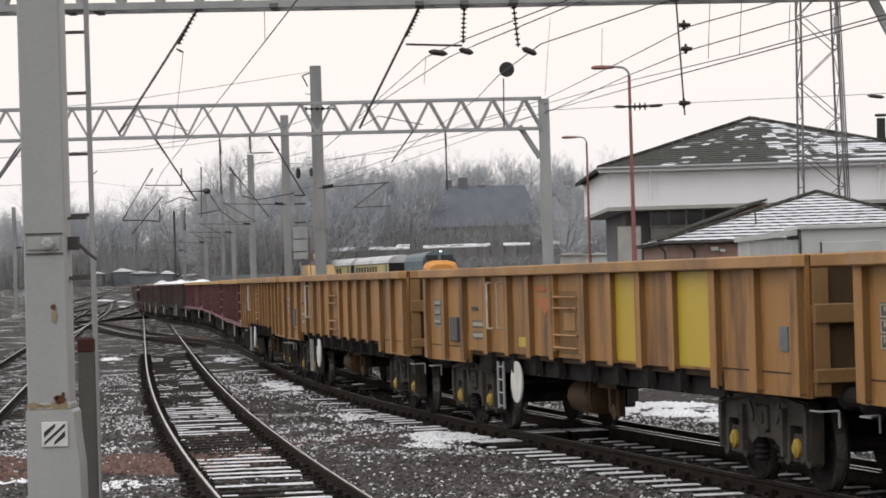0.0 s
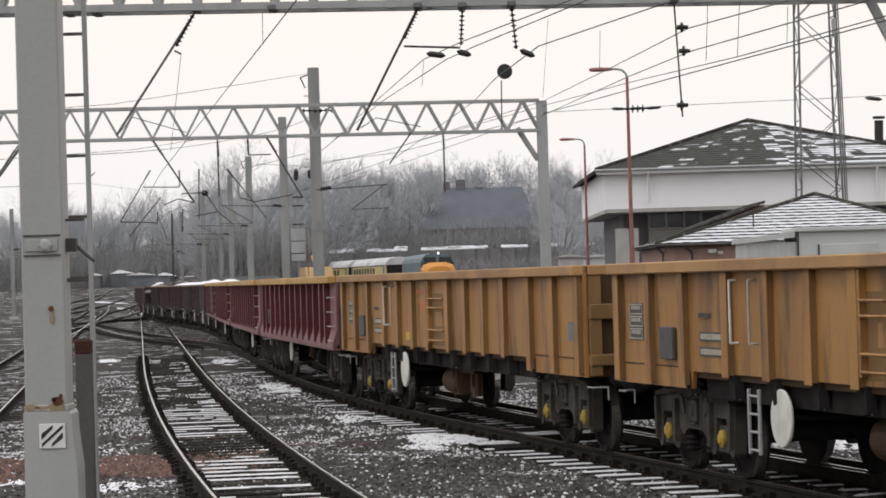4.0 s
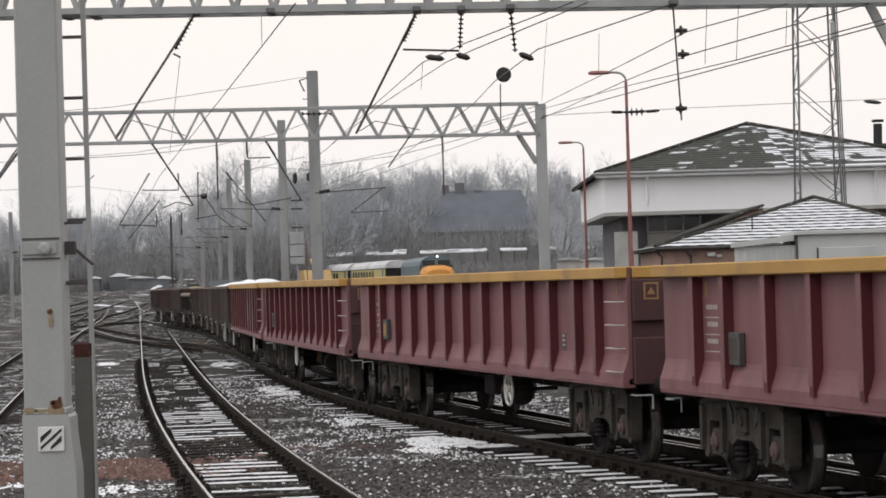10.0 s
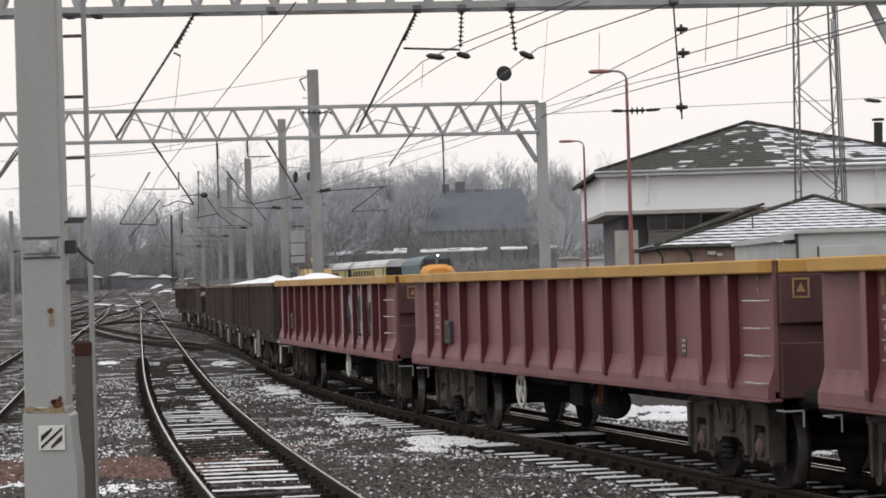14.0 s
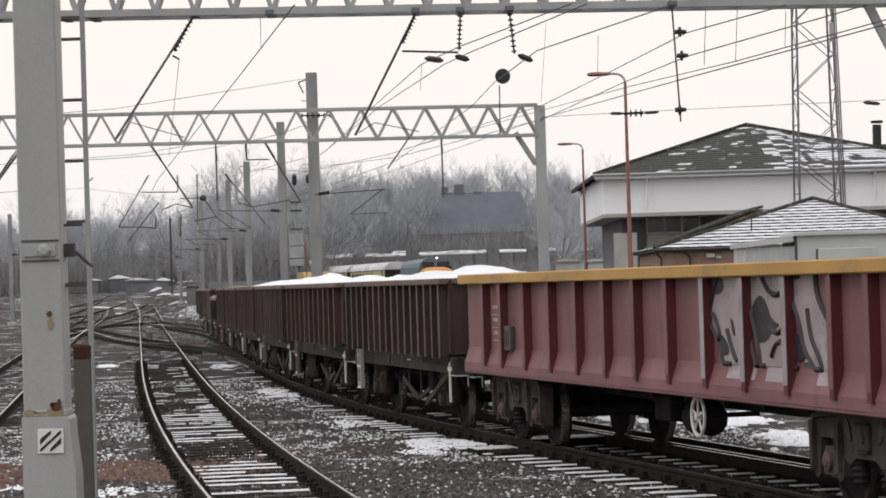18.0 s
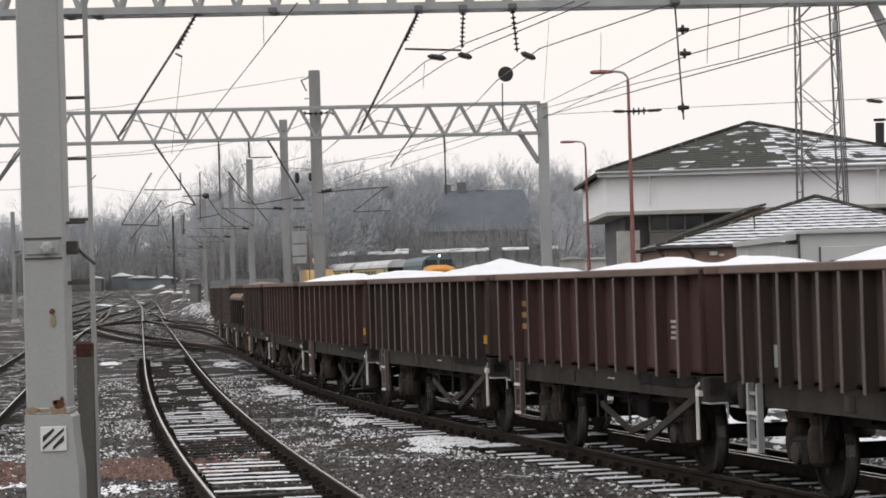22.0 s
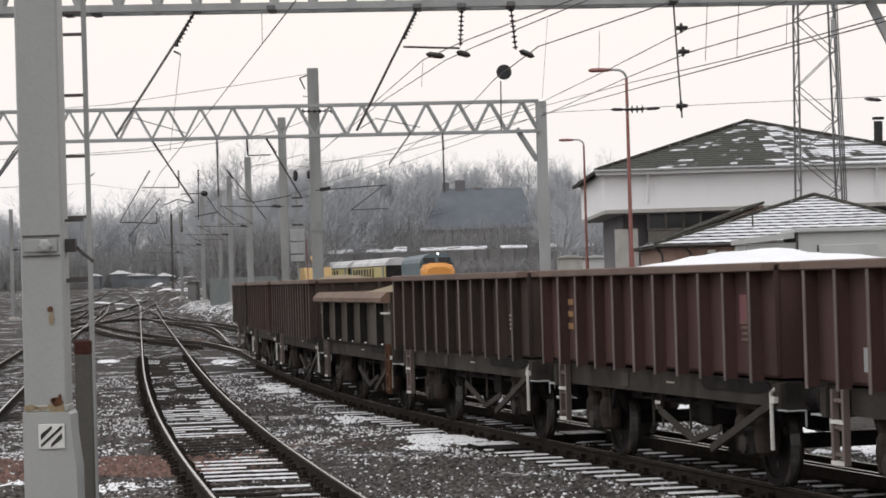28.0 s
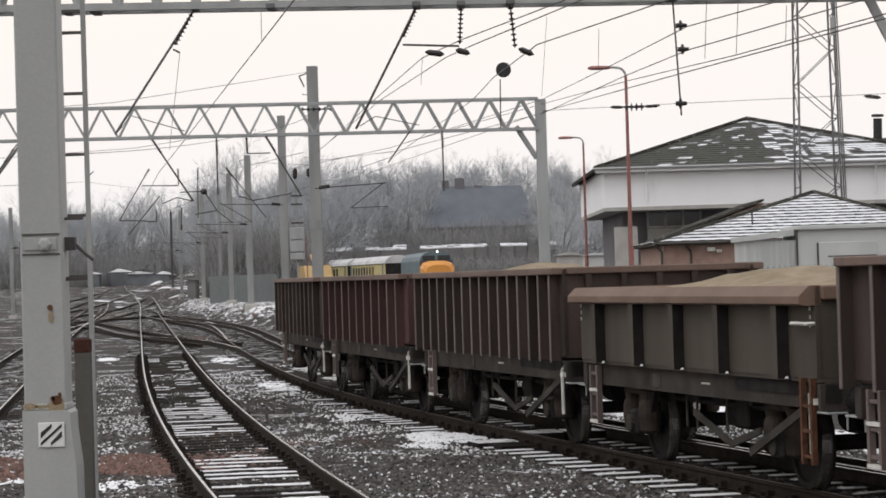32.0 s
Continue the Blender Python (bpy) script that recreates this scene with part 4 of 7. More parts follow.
            fx, fz = spline(t, [p[0] for p in knots]), spline(t, [p[1] for p in knots])
            return list(zip(fx(np.linspace(0, t[-1], n)), fz(np.linspace(0, t[-1], n))))

        letters = ((((2.95, 2.22), (2.72, 1.95), (2.70, 1.72), (2.95, 1.52), (3.06, 1.30), (3.28, 1.12)), ((3.62, 2.24), (3.70, 1.95), (3.86, 1.70), (3.98, 1.42), (4.10, 1.22), (4.02, 1.09))),
                   (((3.92, 2.24), (3.90, 1.95), (4.05, 1.66), (4.15, 1.45), (4.20, 1.25), (4.30, 1.10)), ((5.02, 2.24), (5.00, 2.05), (5.06, 1.80), (5.02, 1.50), (5.10, 1.25), (5.22, 1.09))),
                   (((5.12, 2.30), (5.12, 2.00), (5.30, 1.75), (5.42, 1.50), (5.70, 1.30), (5.86, 1.10)), ((5.74, 2.24), (5.80, 2.00), (6.02, 1.80), (6.20, 1.62), (6.22, 1.40), (6.24, 1.12))))
        for left, right in letters:
            a, b = ([(x, max(z, 1.325)) for x, z in swell(p)] for p in (left, right))
            gr.prism(a + b[::-1], "y", -1.2575, -1.2445)
            for edge in (a, b):
                gk.rod([(x, -1.259, z) for x, z in edge], 0.028, 4)
        for knots in (((4.30, 2.20), (4.52, 2.05), (4.82, 2.06), (4.98, 2.22)), ((4.45, 1.72), (4.70, 1.66), (4.92, 1.78), (4.98, 1.98)), ((4.50, 1.42), (4.66, 1.56), (4.86, 1.54), (4.92, 1.41)),
                      ((3.20, 1.68), (3.36, 1.45), (3.52, 1.30), (3.58, 1.12)), ((5.52, 1.90), (5.62, 1.60), (5.82, 1.40), (5.90, 1.16)), ((2.74, 1.84), (2.88, 1.74), (2.96, 1.62), (2.92, 1.56))):
            gk.rod([(x, -1.261, z) for x, z in swell(knots, 14) if z > 1.33], 0.03, 4)
        for knots in (((3.98, 1.92), (4.10, 2.00), (4.25, 2.02), (4.42, 1.90), (4.55, 1.78), (4.72, 1.74), (4.50, 1.66), (4.36, 1.58), (4.12, 1.55), (4.00, 1.62), (3.98, 1.92)),
                      ((2.72, 2.20), (2.98, 2.24), (3.10, 2.12), (2.92, 2.04), (2.76, 2.08), (2.72, 2.20)), ((3.30, 1.80), (3.38, 1.74), (3.42, 1.62), (3.34, 1.66), (3.30, 1.80)),
                      ((5.06, 2.22), (5.18, 2.34), (5.34, 2.22), (5.22, 2.18), (5.06, 2.22)), ((4.98, 1.62), (5.30, 1.64), (5.42, 1.50), (5.36, 1.41), (5.06, 1.42), (4.98, 1.62)), ((2.86, 1.62), (3.06, 1.60), (3.22, 1.47), (3.12, 1.41), (2.92, 1.44), (2.86, 1.62))):
            blot.prism([(x, max(z, 1.323)) for x, z in swell(knots)[:-1]], "y", -1.263, -1.256)
        part("graffiti_fill", gr, SILVER, root, "silver graffiti letters")
        part("graffiti_outline", gk, INK, root, "black graffiti outlines")
        part("graffiti_blot", blot, INK, root, "black spray blot")
    for x in (-6.3, 6.3):
        bogie(root, x, CAP_PINK, "faded reddish axle cap")
    coupling_gear(root, HALF - 0.05, 0.79)
    return root


def heap(root, half, wide, z0, rise, mat, name, seed, label="", x0=None, x1=None):
    """A load as a bumpy heap that fills the wagon box, flat at its rim."""
    x0 = -half if x0 is None else x0
    x1 = half if x1 is None else x1
    g = Geo()
    nx, ny = 30, 12
    for i in range(nx + 1):
        for j in range(ny + 1):
            u, v = i / nx, j / ny
            edge = min(1, 3.2 * min(u, 1 - u)) * min(1, 2.6 * min(v, 1 - v))
            x, y = x0 + (x1 - x0) * u, -wide + 2 * wide * v
            lump = 0.6 + 0.9 * noise.noise((x * 0.55 + seed * 7, y * 0.6, seed)) + 0.28 * noise.noise((x * 2.2, y * 2.2, seed + 3))
            g.v.append((x, y, z0 + rise * edge * max(0.0, lump)))
    g.f = [(i * (ny + 1) + j, (i + 1) * (ny + 1) + j, (i + 1) * (ny + 1) + j + 1, i * (ny + 1) + j + 1) for i in range(nx) for j in range(ny)]
    g.m = [0] * len(g.f)
    return part(name, g, mat, root, label, smooth=True)


MH = 4.16


def two_axle_running(root, half, base=2.78):
    u = Geo()
    for sy in (-1, 1):
        y0, y1 = sorted((sy * 0.98, sy * 1.14))
        u.prism(((-half, 0.93), (-half, 1.14), (half, 1.14), (half, 0.93), (half - 0.75, 0.88), (-half + 0.75, 0.88)), "y", y0, y1)
    for sx in (-1, 1):
        u.box(*sorted((sx * (half - 0.14), sx * half)), -1.2, 1.2, 0.84, 1.13, chamfer=0.01)
    part("solebar", u, SOLEBAR, root)
    f = Geo()
    f.box(-half + 0.2, half - 0.2, -0.25, 0.25, 0.78, 1.05)
    f.box(-2.1, 2.1, -0.85, 0.85, 0.74, 1.0, chamfer=0.02)
    for q in (-1.3, -0.4, 0.4, 1.3):
        f.box(q - 0.06, q + 0.06, -0.98, 0.98, 0.80, 0.98)
    f.turned((-0.5, -0.45, 0.66), (1, 0, 0), ((0, 0.0), (0.02, 0.2), (0.95, 0.2), (0.97, 0)), 14)
    f.turned((0.9, 0.3, 0.62), (1, 0, 0), ((0, 0.0), (0.02, 0.17), (0.5, 0.17), (0.52, 0)), 14)
    f.box(0.6, 1.0, -0.9, -0.55, 0.55, 0.85, chamfer=0.02)
    part("underframe", f, UNDER, root)
    for sx in (-1, 1):
        WHEELS.append((wheelset(root, sx * base), root))
        for sy in (-1, 1):
            y = sy * 1.0
            g = Geo()
            g.box(sx * base - 0.17, sx * base + 0.17, y - 0.13, y + 0.13, 0.33, 0.62, chamfer=0.03)
            g.prism(((sx * base - 0.62, 0.84), (sx * base - 0.26, 0.38), (sx * base - 0.19, 0.38), (sx * base - 0.30, 0.84)), "y", y - 0.03, y + 0.03)
            g.prism(((sx * base + 0.62, 0.84), (sx * base + 0.26, 0.38), (sx * base + 0.19, 0.38), (sx * base + 0.30, 0.84)), "y", y - 0.03, y + 0.03)
            part("axleguard", g, UNDER, root)
            sp = Geo()
            for q in (-0.30, 0.30):
                sp.turned((sx * base + q, y, 0.34), (0, 0, 1), ((0, 0.0), (0.0, 0.07), (0.04, 0.12), (0.20, 0.14), (0.34, 0.13), (0.40, 0.10), (0.50, 0.12), (0.52, 0.0)), 14)
            sp.box(sx * base - 0.34, sx * base + 0.34, y - 0.10, y + 0.10, 0.80, 0.90, chamfer=0.02)
            part("spring_pot", sp, SUSPENSION, root, smooth=False)
            part("axle_cap", Geo().turned((sx * base, y + sy * 0.13, 0.46), (0, sy, 0), ((0, 0.11), (0.04, 0.11), (0.055, 0.06), (0.055, 0)), 10), SOLEBAR, root)
    # brake lever and its white-tipped guide near the leading end
    lv = Geo()
    lv.beam((1.35, -1.16, 0.42), (2.25, -1.16, 0.60), 0.03, 0.07).beam((1.35, -1.16, 0.42), (0.15, -1.16, 0.70), 0.03, 0.07)
    lv.beam((1.9, -1.15, 0.36), (half - 0.35, -1.15, 0.92), 0.035, 0.085)
    part("brake_lever", lv, SOLEBAR, root, "long grey brake lever")
    gd = Geo().rod([(half - 0.32, -1.17, 0.45), (half - 0.32, -1.17, 1.02), (half - 0.22, -1.17, 1.06)], 0.022)
    part("lever_guide", gd, WHITE, root, "white lever guide")
    part("lamp_iron", Geo().box(half - 0.16, half - 0.04, -1.24, -1.19, 0.93, 0.99), WHITE, root)
    st = Geo()
    for x in (-half + 0.35, -half + 0.62):
        st.box(x - 0.03, x + 0.03, -1.22, -1.16, 0.42, 1.12)
    for z in (0.5, 0.75, 1.0):
        st.box(-half + 0.35, -half + 0.62, -1.21, -1.18, z, z + 0.035)
    part("step_ladder", st, BROWN_RIB if "." in root.name else GALV, root, "worn step ladder")
    part("step_tread", Geo().box(-half + 0.33, -half + 0.64, -1.23, -1.17, 0.42, 0.455), WHITE, root, "white step tread")
    part("step_tread", Geo().box(-half + 0.33, -half + 0.64, -1.23, -1.17, 0.80, 0.835), WHITE, root, "white step tread")
    # slightly raised near-black patch paints the dark inside the slot
    part("solebar_slot", Geo().prism([(half - 2.55, 1.06), (half - 2.45, 1.12), (half - 0.5, 1.12), (half - 0.4, 1.09), (half - 0.4, 1.04), (half - 0.8, 1.0), (half - 2.45, 1.0)], "y", -1.155, -1.139), UNDER, root)
    pl = part("makers_plate", Geo().box(-1.35, -1.08, -1.15, -1.138, 0.92, 1.08, chamfer=0.006), CAST, root, "cast plate on the solebar")
    part("plate_face", Geo().box(-1.32, -1.11, -1.154, -1.149, 0.945, 1.055), GALV, pl)
    bars(root, "solebar_mark", 0.35, 0.65, 0.99, 1.03, 1, LETTER, y=-1.142, seed=3)
    for q in (-2.35, -0.6, -0.25, 0.75):
        part("hanger", Geo().tube((q, -1.0, 0.5), (q, -1.0, 0.9), 0.016), SOLEBAR, root)


def ribbed_wagon(load=None, seed=0, n=10, red=False):
    label = "rust brown two-axle open wagon with close ribs" + {"snow": ", heaped with snow", "sand": ", full of sand", None: ""}[load]
    root = thing("open_wagon", label, "wagon", "wagons of the train")
    top, low = 2.30, 1.17
    skin = BROWN_RED if red else BROWN
    for sy in (-1, 1):
        part("side_wall", Geo().box(-MH, MH, *sorted((sy * 1.18, sy * 1.22)), low + 0.03, top - 0.01), skin, root)
    for sx in (-1, 1):
        part("end_wall", Geo().box(*sorted((sx * (MH - 0.06), sx * (MH - 0.02))), -1.178, 1.178, low, top - 0.012), skin, root)
    part("floor_plate", Geo().box(-MH + 0.06, MH - 0.06, -1.178, 1.178, low, low + 0.06), skin, root)
    for i in range(n + 1):
        x = -MH + 0.06 + i * (2 * MH - (0.26 if n > 12 else 0.46)) / n
        for sy in (-1, 1):
            g = Geo().box(x - 0.028, x + 0.028, *sorted((sy * 1.219, sy * 1.335)), low - 0.03, top - 0.05, mi=1)
            g.box(x - 0.034, x + 0.034, *sorted((sy * 1.336, sy * 1.346)), low - 0.05, top - 0.05)
            part("rib", g, [BROWN_RIB, skin], root)
    for sy in (-1, 1):
        part("top_rail", Geo().box(-MH, MH, *sorted((sy * 1.17, sy * 1.36)), top - 0.07, top + 0.02, chamfer=0.012), BROWN_RAIL, root)
    for sx in (-1, 1):
        part("end_rail", Geo().box(*sorted((sx * (MH - 0.1), sx * (MH + 0.05))), -1.17, 1.17, top - 0.07, top + 0.02, chamfer=0.012), BROWN_RAIL, root)
        for y in (-0.9, -0.45, 0, 0.45, 0.9):
            part("end_rib", Geo().box(*sorted((sx * (MH - 0.03), sx * (MH + 0.06))), y - 0.035, y + 0.035, low, top - 0.07), skin, root)
    if seed in (3, 4):
        part("corner_patch", Geo().box(MH - 0.17, MH - 0.01, -1.238, -1.222, 1.34, 1.46), AMBER_MARK, root, "amber reflective patch")
    bars(root, "stencil", MH - 1.0, MH - 0.8, 1.50, 1.74, 4, LETTER if seed % 2 == 0 else BROWN_RAIL, y=-1.226, seed=seed)
    part("data_plate", Geo().box(-MH + 1.2, -MH + 1.55, -1.228, -1.218, 1.3, 1.52), GALV if seed % 3 == 1 else PLATE, root)
    if seed in (2, 5):
        bars(root, "faded_lettering", -MH + 0.70, -MH + 1.1, 1.5, 1.95, 3, AMBER_FADED, y=-1.226, seed=seed)
    if load == "snow":
        heap(root, MH - 0.1, 1.16, top - 0.06, 0.30, SNOW, "snow_load", seed, "heaped snow")
        part("red_mark", Geo().box(MH - 1.02, MH - 0.80, -1.228, -1.2195, 1.70, 2.0), MAROON, root, "faded red mark") if seed % 2 else None
    elif load == "sand":
        heap(root, MH - 0.1, 1.16, top - 0.12, 0.22, SAND, "sand_load", seed, "sandy spoil")
    two_axle_running(root, MH)
    coupling_gear(root, MH, 0.54)
    widen(root)
    return root


OH = 4.0


def olive_wagon():
    root = thing("open_wagon", "low olive-drab two-axle open wagon heaped with sand", "wagon", "wagons of the train")
    top, low = 2.06, 1.18
    for sy in (-1, 1):
        part("side_wall", Geo().box(-OH, OH, *sorted((sy * 1.17, sy * 1.215)), low, top - 0.01), OLIVE, root)
    for sx in (-1, 1):
        part("end_wall", Geo().box(*sorted((sx * (OH - 0.06), sx * (OH - 0.01))), -1.168, 1.168, low, top - 0.012), OLIVE, root)
    part("floor_plate", Geo().box(-OH, OH, -1.20, 1.20, low - 0.04, low - 0.002), OLIVE, root)
    for x in (-3.03, -1.50, -0.03, 1.45, 3.20):
        for sy in (-1, 1):
            # rib flanks take the near-black underframe colour to imitate their shade
            g = Geo().box(x - 0.07, x + 0.07, *sorted((sy * 1.214, sy * 1.33)), low - 0.02, top - 0.12, mi=1)
            g.box(x - 0.075, x + 0.075, *sorted((sy * 1.331, sy * 1.337)), low - 0.02, top - 0.12)
            rb = part("rib", g, [OLIVE, UNDER], root)
            part("rib_snow", Geo().turned((x + 0.06, sy * 1.30, low - 0.02), (0, 0, 1), ((0, 0.0), (0.0, 0.024), (0.018, 0.018), (0.03, 0.0)), 7), SNOW, rb, "dab of snow")
    for sy in (-1, 1):
        lip = Geo().prism([(sy * y, z) for y, z in ((1.16, top), (1.27, top), (1.37, top - 0.10), (1.37, top - 0.17), (1.33, top - 0.19), (1.16, top - 0.19))], "x", -OH, OH)
        part("top_lip", lip, OLIVE_RAIL, root, "brown folded top lip")
    for sx in (-1, 1):
        part("end_lip", Geo().box(*sorted((sx * (OH - 0.1), sx * (OH + 0.05))), -1.16, 1.16, top - 0.14, top, chamfer=0.015), OLIVE_RAIL, root)
    part("handrail", Geo().rod([(OH - 0.42, -1.22, 1.70), (OH - 0.42, -1.30, 1.70), (OH - 0.02, -1.30, 1.70), (OH - 0.02, -1.22, 1.70)], 0.018), WHITE, root, "white handrail")
    for xx in (OH - 0.10, -OH + 0.08):
        bars(root, "end_stencil", xx - 0.06, xx, 1.62, 1.86, 3, LETTER, y=-1.222, seed=7)
    ld = Geo()
    for x in (OH - 0.34, OH - 0.08):
        ld.box(x - 0.025, x + 0.025, -1.26, -1.21, 0.36, 1.18)
    for z in (0.42, 0.66, 0.9):
        ld.box(OH - 0.34, OH - 0.08, -1.25, -1.22, z, z + 0.03)
    part("corner_ladder", ld, RUST, root, "rusty corner ladder")
    heap(root, OH - 0.1, 1.14, top - 0.10, 0.34, SAND, "sand_load", 5, "sandy spoil heap")
    two_axle_running(root, OH, 2.43)
    coupling_gear(root, OH, 0.54)
    widen(root)
    return root


# each wagon, its place along the line at 16 s, and half the distance of its pivots
TRAIN = []
for i, made in enumerate((box_wagon_yellow(), box_wagon_yellow((8, 10), 1), box_wagon_yellow((), 0), box_wagon_yellow((), 1),
                          box_wagon_maroon(mark=1, wheel=-1.8), box_wagon_maroon(wheel=2.1), box_wagon_maroon(wheel=-2.0), box_wagon_maroon(graffiti=True, wheel=1.85))):
    TRAIN.append((made, -91.28 + 17.88 * i - 8.10, 6.3))
for i, made in enumerate((ribbed_wagon("snow", 1, 15), ribbed_wagon("snow", 2, red=True), ribbed_wagon("snow", 3, 15), ribbed_wagon("snow", 4, red=True), ribbed_wagon("snow", 5, red=True), ribbed_wagon(None, 6),
                          olive_wagon(), ribbed_wagon("sand", 8, 15), ribbed_wagon(None, 9, red=True), ribbed_wagon(None, 10))):
    TRAIN.append((made, 43.54 + 9.40 * i - 4.27 - (0.36 if i == 6 else 0.85 if i > 6 else 0), 2.78))


def gone(t):
    """How far the train has come at t seconds."""
    u = t / 16 - 1
    slack = 0.40 * math.exp(-((t - 2.4) / 1.1) ** 2)
    return 0.113 + 86.5598 * u - 6.5571 * u * u + 4.0996 * u ** 3 - 2.1390 * u ** 4 - slack


def wagon_pose(s, pivot):
    a = TRAIN_LINE.at(s - pivot, GAUGE / 2)
    b = TRAIN_LINE.at(s + pivot, GAUGE / 2)
    d = a - b
    return Matrix.Translation((a + b) / 2) @ Matrix.Rotation(math.atan2(d.y, d.x), 4, "Z")


# ---- the other tracks and the crossovers ----
LEFT_LINE = Line((83.7, 106.4, 251.8), (-14.15, -16.94, -34.33), -20, 330)
CROSS_A = Line((60.1, 80.2, 97.7, 107.8, 116.9, 149.8), (-3.23, -5.83, -8.76, -11.28, -13.47, -20.13), 55, 175)
CROSS_B = Line((186.0, 222.3, 264.4), (-25.78, -27.94, -30.39), 150, 300)
track("left_track", "running track on timber sleepers beyond the mast", LEFT_LINE, 10, 260, RAIL_HEAD, 30, chairs=False)
points = thing("crossover", "crossover rails over snowy sleepers", "railway track", "tracks", kind="structure")
for off in (0.0, GAUGE):
    rail(CROSS_A, 45, 150, off, points, RAIL_DULL, z=0.004)
    rail(CROSS_B, 140, 270, off, points, RAIL_DULL, z=0.004)
rail(TRAIN_LINE, 2, 60, GAUGE - 0.16, points, RAIL_HEAD, z=0.0, name="check_rail")
rail(TRAIN_LINE, -14, 48, GAUGE + 0.55, points, RAIL_HEAD, z=-0.02, name="spare_rail")


def yard_rails():
    """Rails of the far yard and its crossings, over the gentle rise."""
    root = thing("yard_tracks", "crossing yard tracks with worn bright rails in the distance", "railway track", "tracks", kind="structure")
    lines = (((-22.44, 210.40, 0.00), (-35.68, 324.00, 0.70), (-42.72, 377.20, 1.37), (-53.05, 450.80, 2.51)), ((-22.95, 199.20, 0.00), (-34.92, 301.80, 0.47), (-44.02, 371.10, 1.28), (-57.22, 466.80, 2.79)), ((-17.13, 198.90, 0.00), (-35.67, 358.20, 1.11), (-44.62, 423.80, 2.07), (-49.58, 455.30, 2.59)), ((-19.26, 203.50, 0.00), (-36.13, 347.10, 0.97), (-44.48, 409.90, 1.85), (-50.67, 452.00, 2.53)),
             ((-27.71, 177.90, 0.00), (-30.08, 213.80, 0.00), (-31.58, 248.80, 0.06), (-35.01, 302.00, 0.47), (-38.97, 355.40, 1.08), (-38.83, 379.50, 1.40), (-38.60, 392.00, 1.58)), ((-23.03, 147.80, 0.00), (-25.00, 177.60, 0.00), (-22.53, 195.50, 0.00), (-20.57, 197.20, 0.00), (-15.13, 168.50, 0.00), (-10.23, 137.30, 0.00), (-6.34, 102.60, 0.00)), ((-35.44, 237.50, 0.02), (-39.87, 283.60, 0.30), (-46.15, 351.00, 1.02), (-53.45, 419.00, 1.99)),
             ((-43.99, 299.30, 0.44), (-48.23, 354.10, 1.06), (-51.25, 398.40, 1.67), (-55.99, 450.40, 2.51)), ((-17.21, 118.50, 0.00), (-22.60, 166.90, 0.00), (-31.14, 242.00, 0.03), (-39.20, 308.50, 0.53)), ((-22.60, 166.90, 0.00), (-14.67, 123.20, 0.00), (-10.50, 109.90, 0.00), (-6.94, 90.30, 0.00)), ((-24.10, 207.60, 0.00), (-18.19, 174.30, 0.00), (-13.76, 151.70, 0.00), (-8.92, 107.80, 0.00)),
             ((-55.52, 454.50, 2.58), (-44.60, 376.00, 1.35), (-35.01, 302.00, 0.47), (-27.95, 248.70, 0.06)), ((-34.78, 223.40, 0.00), (-36.73, 269.40, 0.19), (-41.64, 340.50, 0.89), (-46.17, 395.00, 1.62)), ((-20.71, 142.70, 0.00), (-24.11, 185.40, 0.00), (-27.83, 235.90, 0.01), (-33.64, 306.60, 0.51)))
    for pts in lines:
        t = np.arange(len(pts), dtype=float)
        fx, fy, fz = (spline(t, [p[k] for p in pts]) for k in range(3))
        u = np.linspace(0, len(pts) - 1, 14 * len(pts))
        way = [Vector(p) for p in zip(fx(u), fy(u), fz(u))]
        rings = []
        for k, p in enumerate(way):
            d = way[min(k + 1, len(way) - 1)] - way[max(k - 1, 0)]
            side = Vector((d.y, -d.x, 0)).normalized() * 0.034
            rings.append([p - side + Vector((0, 0, -0.2)), p + side + Vector((0, 0, -0.2)), p + side, p - side])
        g = Geo().quad_strip(rings)
        for k in range(len(rings) - 1):
            g.m[k * 4 + 2] = 1
        part("rail", g, [RAIL_SIDE, RAIL_HEAD if len(pts) == 4 else RAIL_DULL], root)


yard_rails()


# ---- boards, snow and stones on the ground ----
SNOW_DIRTY = surface("crusted_snow", (0.62, 0.62, 0.63), (0.84, 0.84, 0.85), 5.0, 0.8, 0.5, fine=30, wear=(0.10, 0.092, 0.084), wear_amount=0.42, wear_scale=7.0, wear_soft=0.12)
def crossing_boards():
    root = thing("crossing_boards", "dark timber crossing boards with snow beside the rail", "crossing")
    for s, off, w in ((21.6, -0.58, 0.5), (22.3, -0.72, 0.62), (22.9, 0.12, 0.6), (22.9, 0.78, 0.58)):
        h = 0.45 if s < 22 else 0.32
        a, b = TRAIN_LINE.at(s - h, off), TRAIN_LINE.at(s + h, off)
        c, d = TRAIN_LINE.at(s + h, off + w), TRAIN_LINE.at(s - h, off + w)
        top = -0.12 if off < 0 else -0.05
        board = part("board", Geo().quad_strip([[(p.x, p.y, z) for p in (a, b, c, d)] for z in (-0.24, top)]), BOARD, root)
        if s < 22:
            continue
        inner = [(p * 0.94 + (a + b + c + d) * 0.015) for p in (a, b, c, d)]
        part("snow_crust", Geo().quad_strip([[(p.x, p.y, z) for p in inner] for z in (top + 0.001, top + 0.014)]), SNOW_DIRTY, board, "thin crust of snow")


crossing_boards()


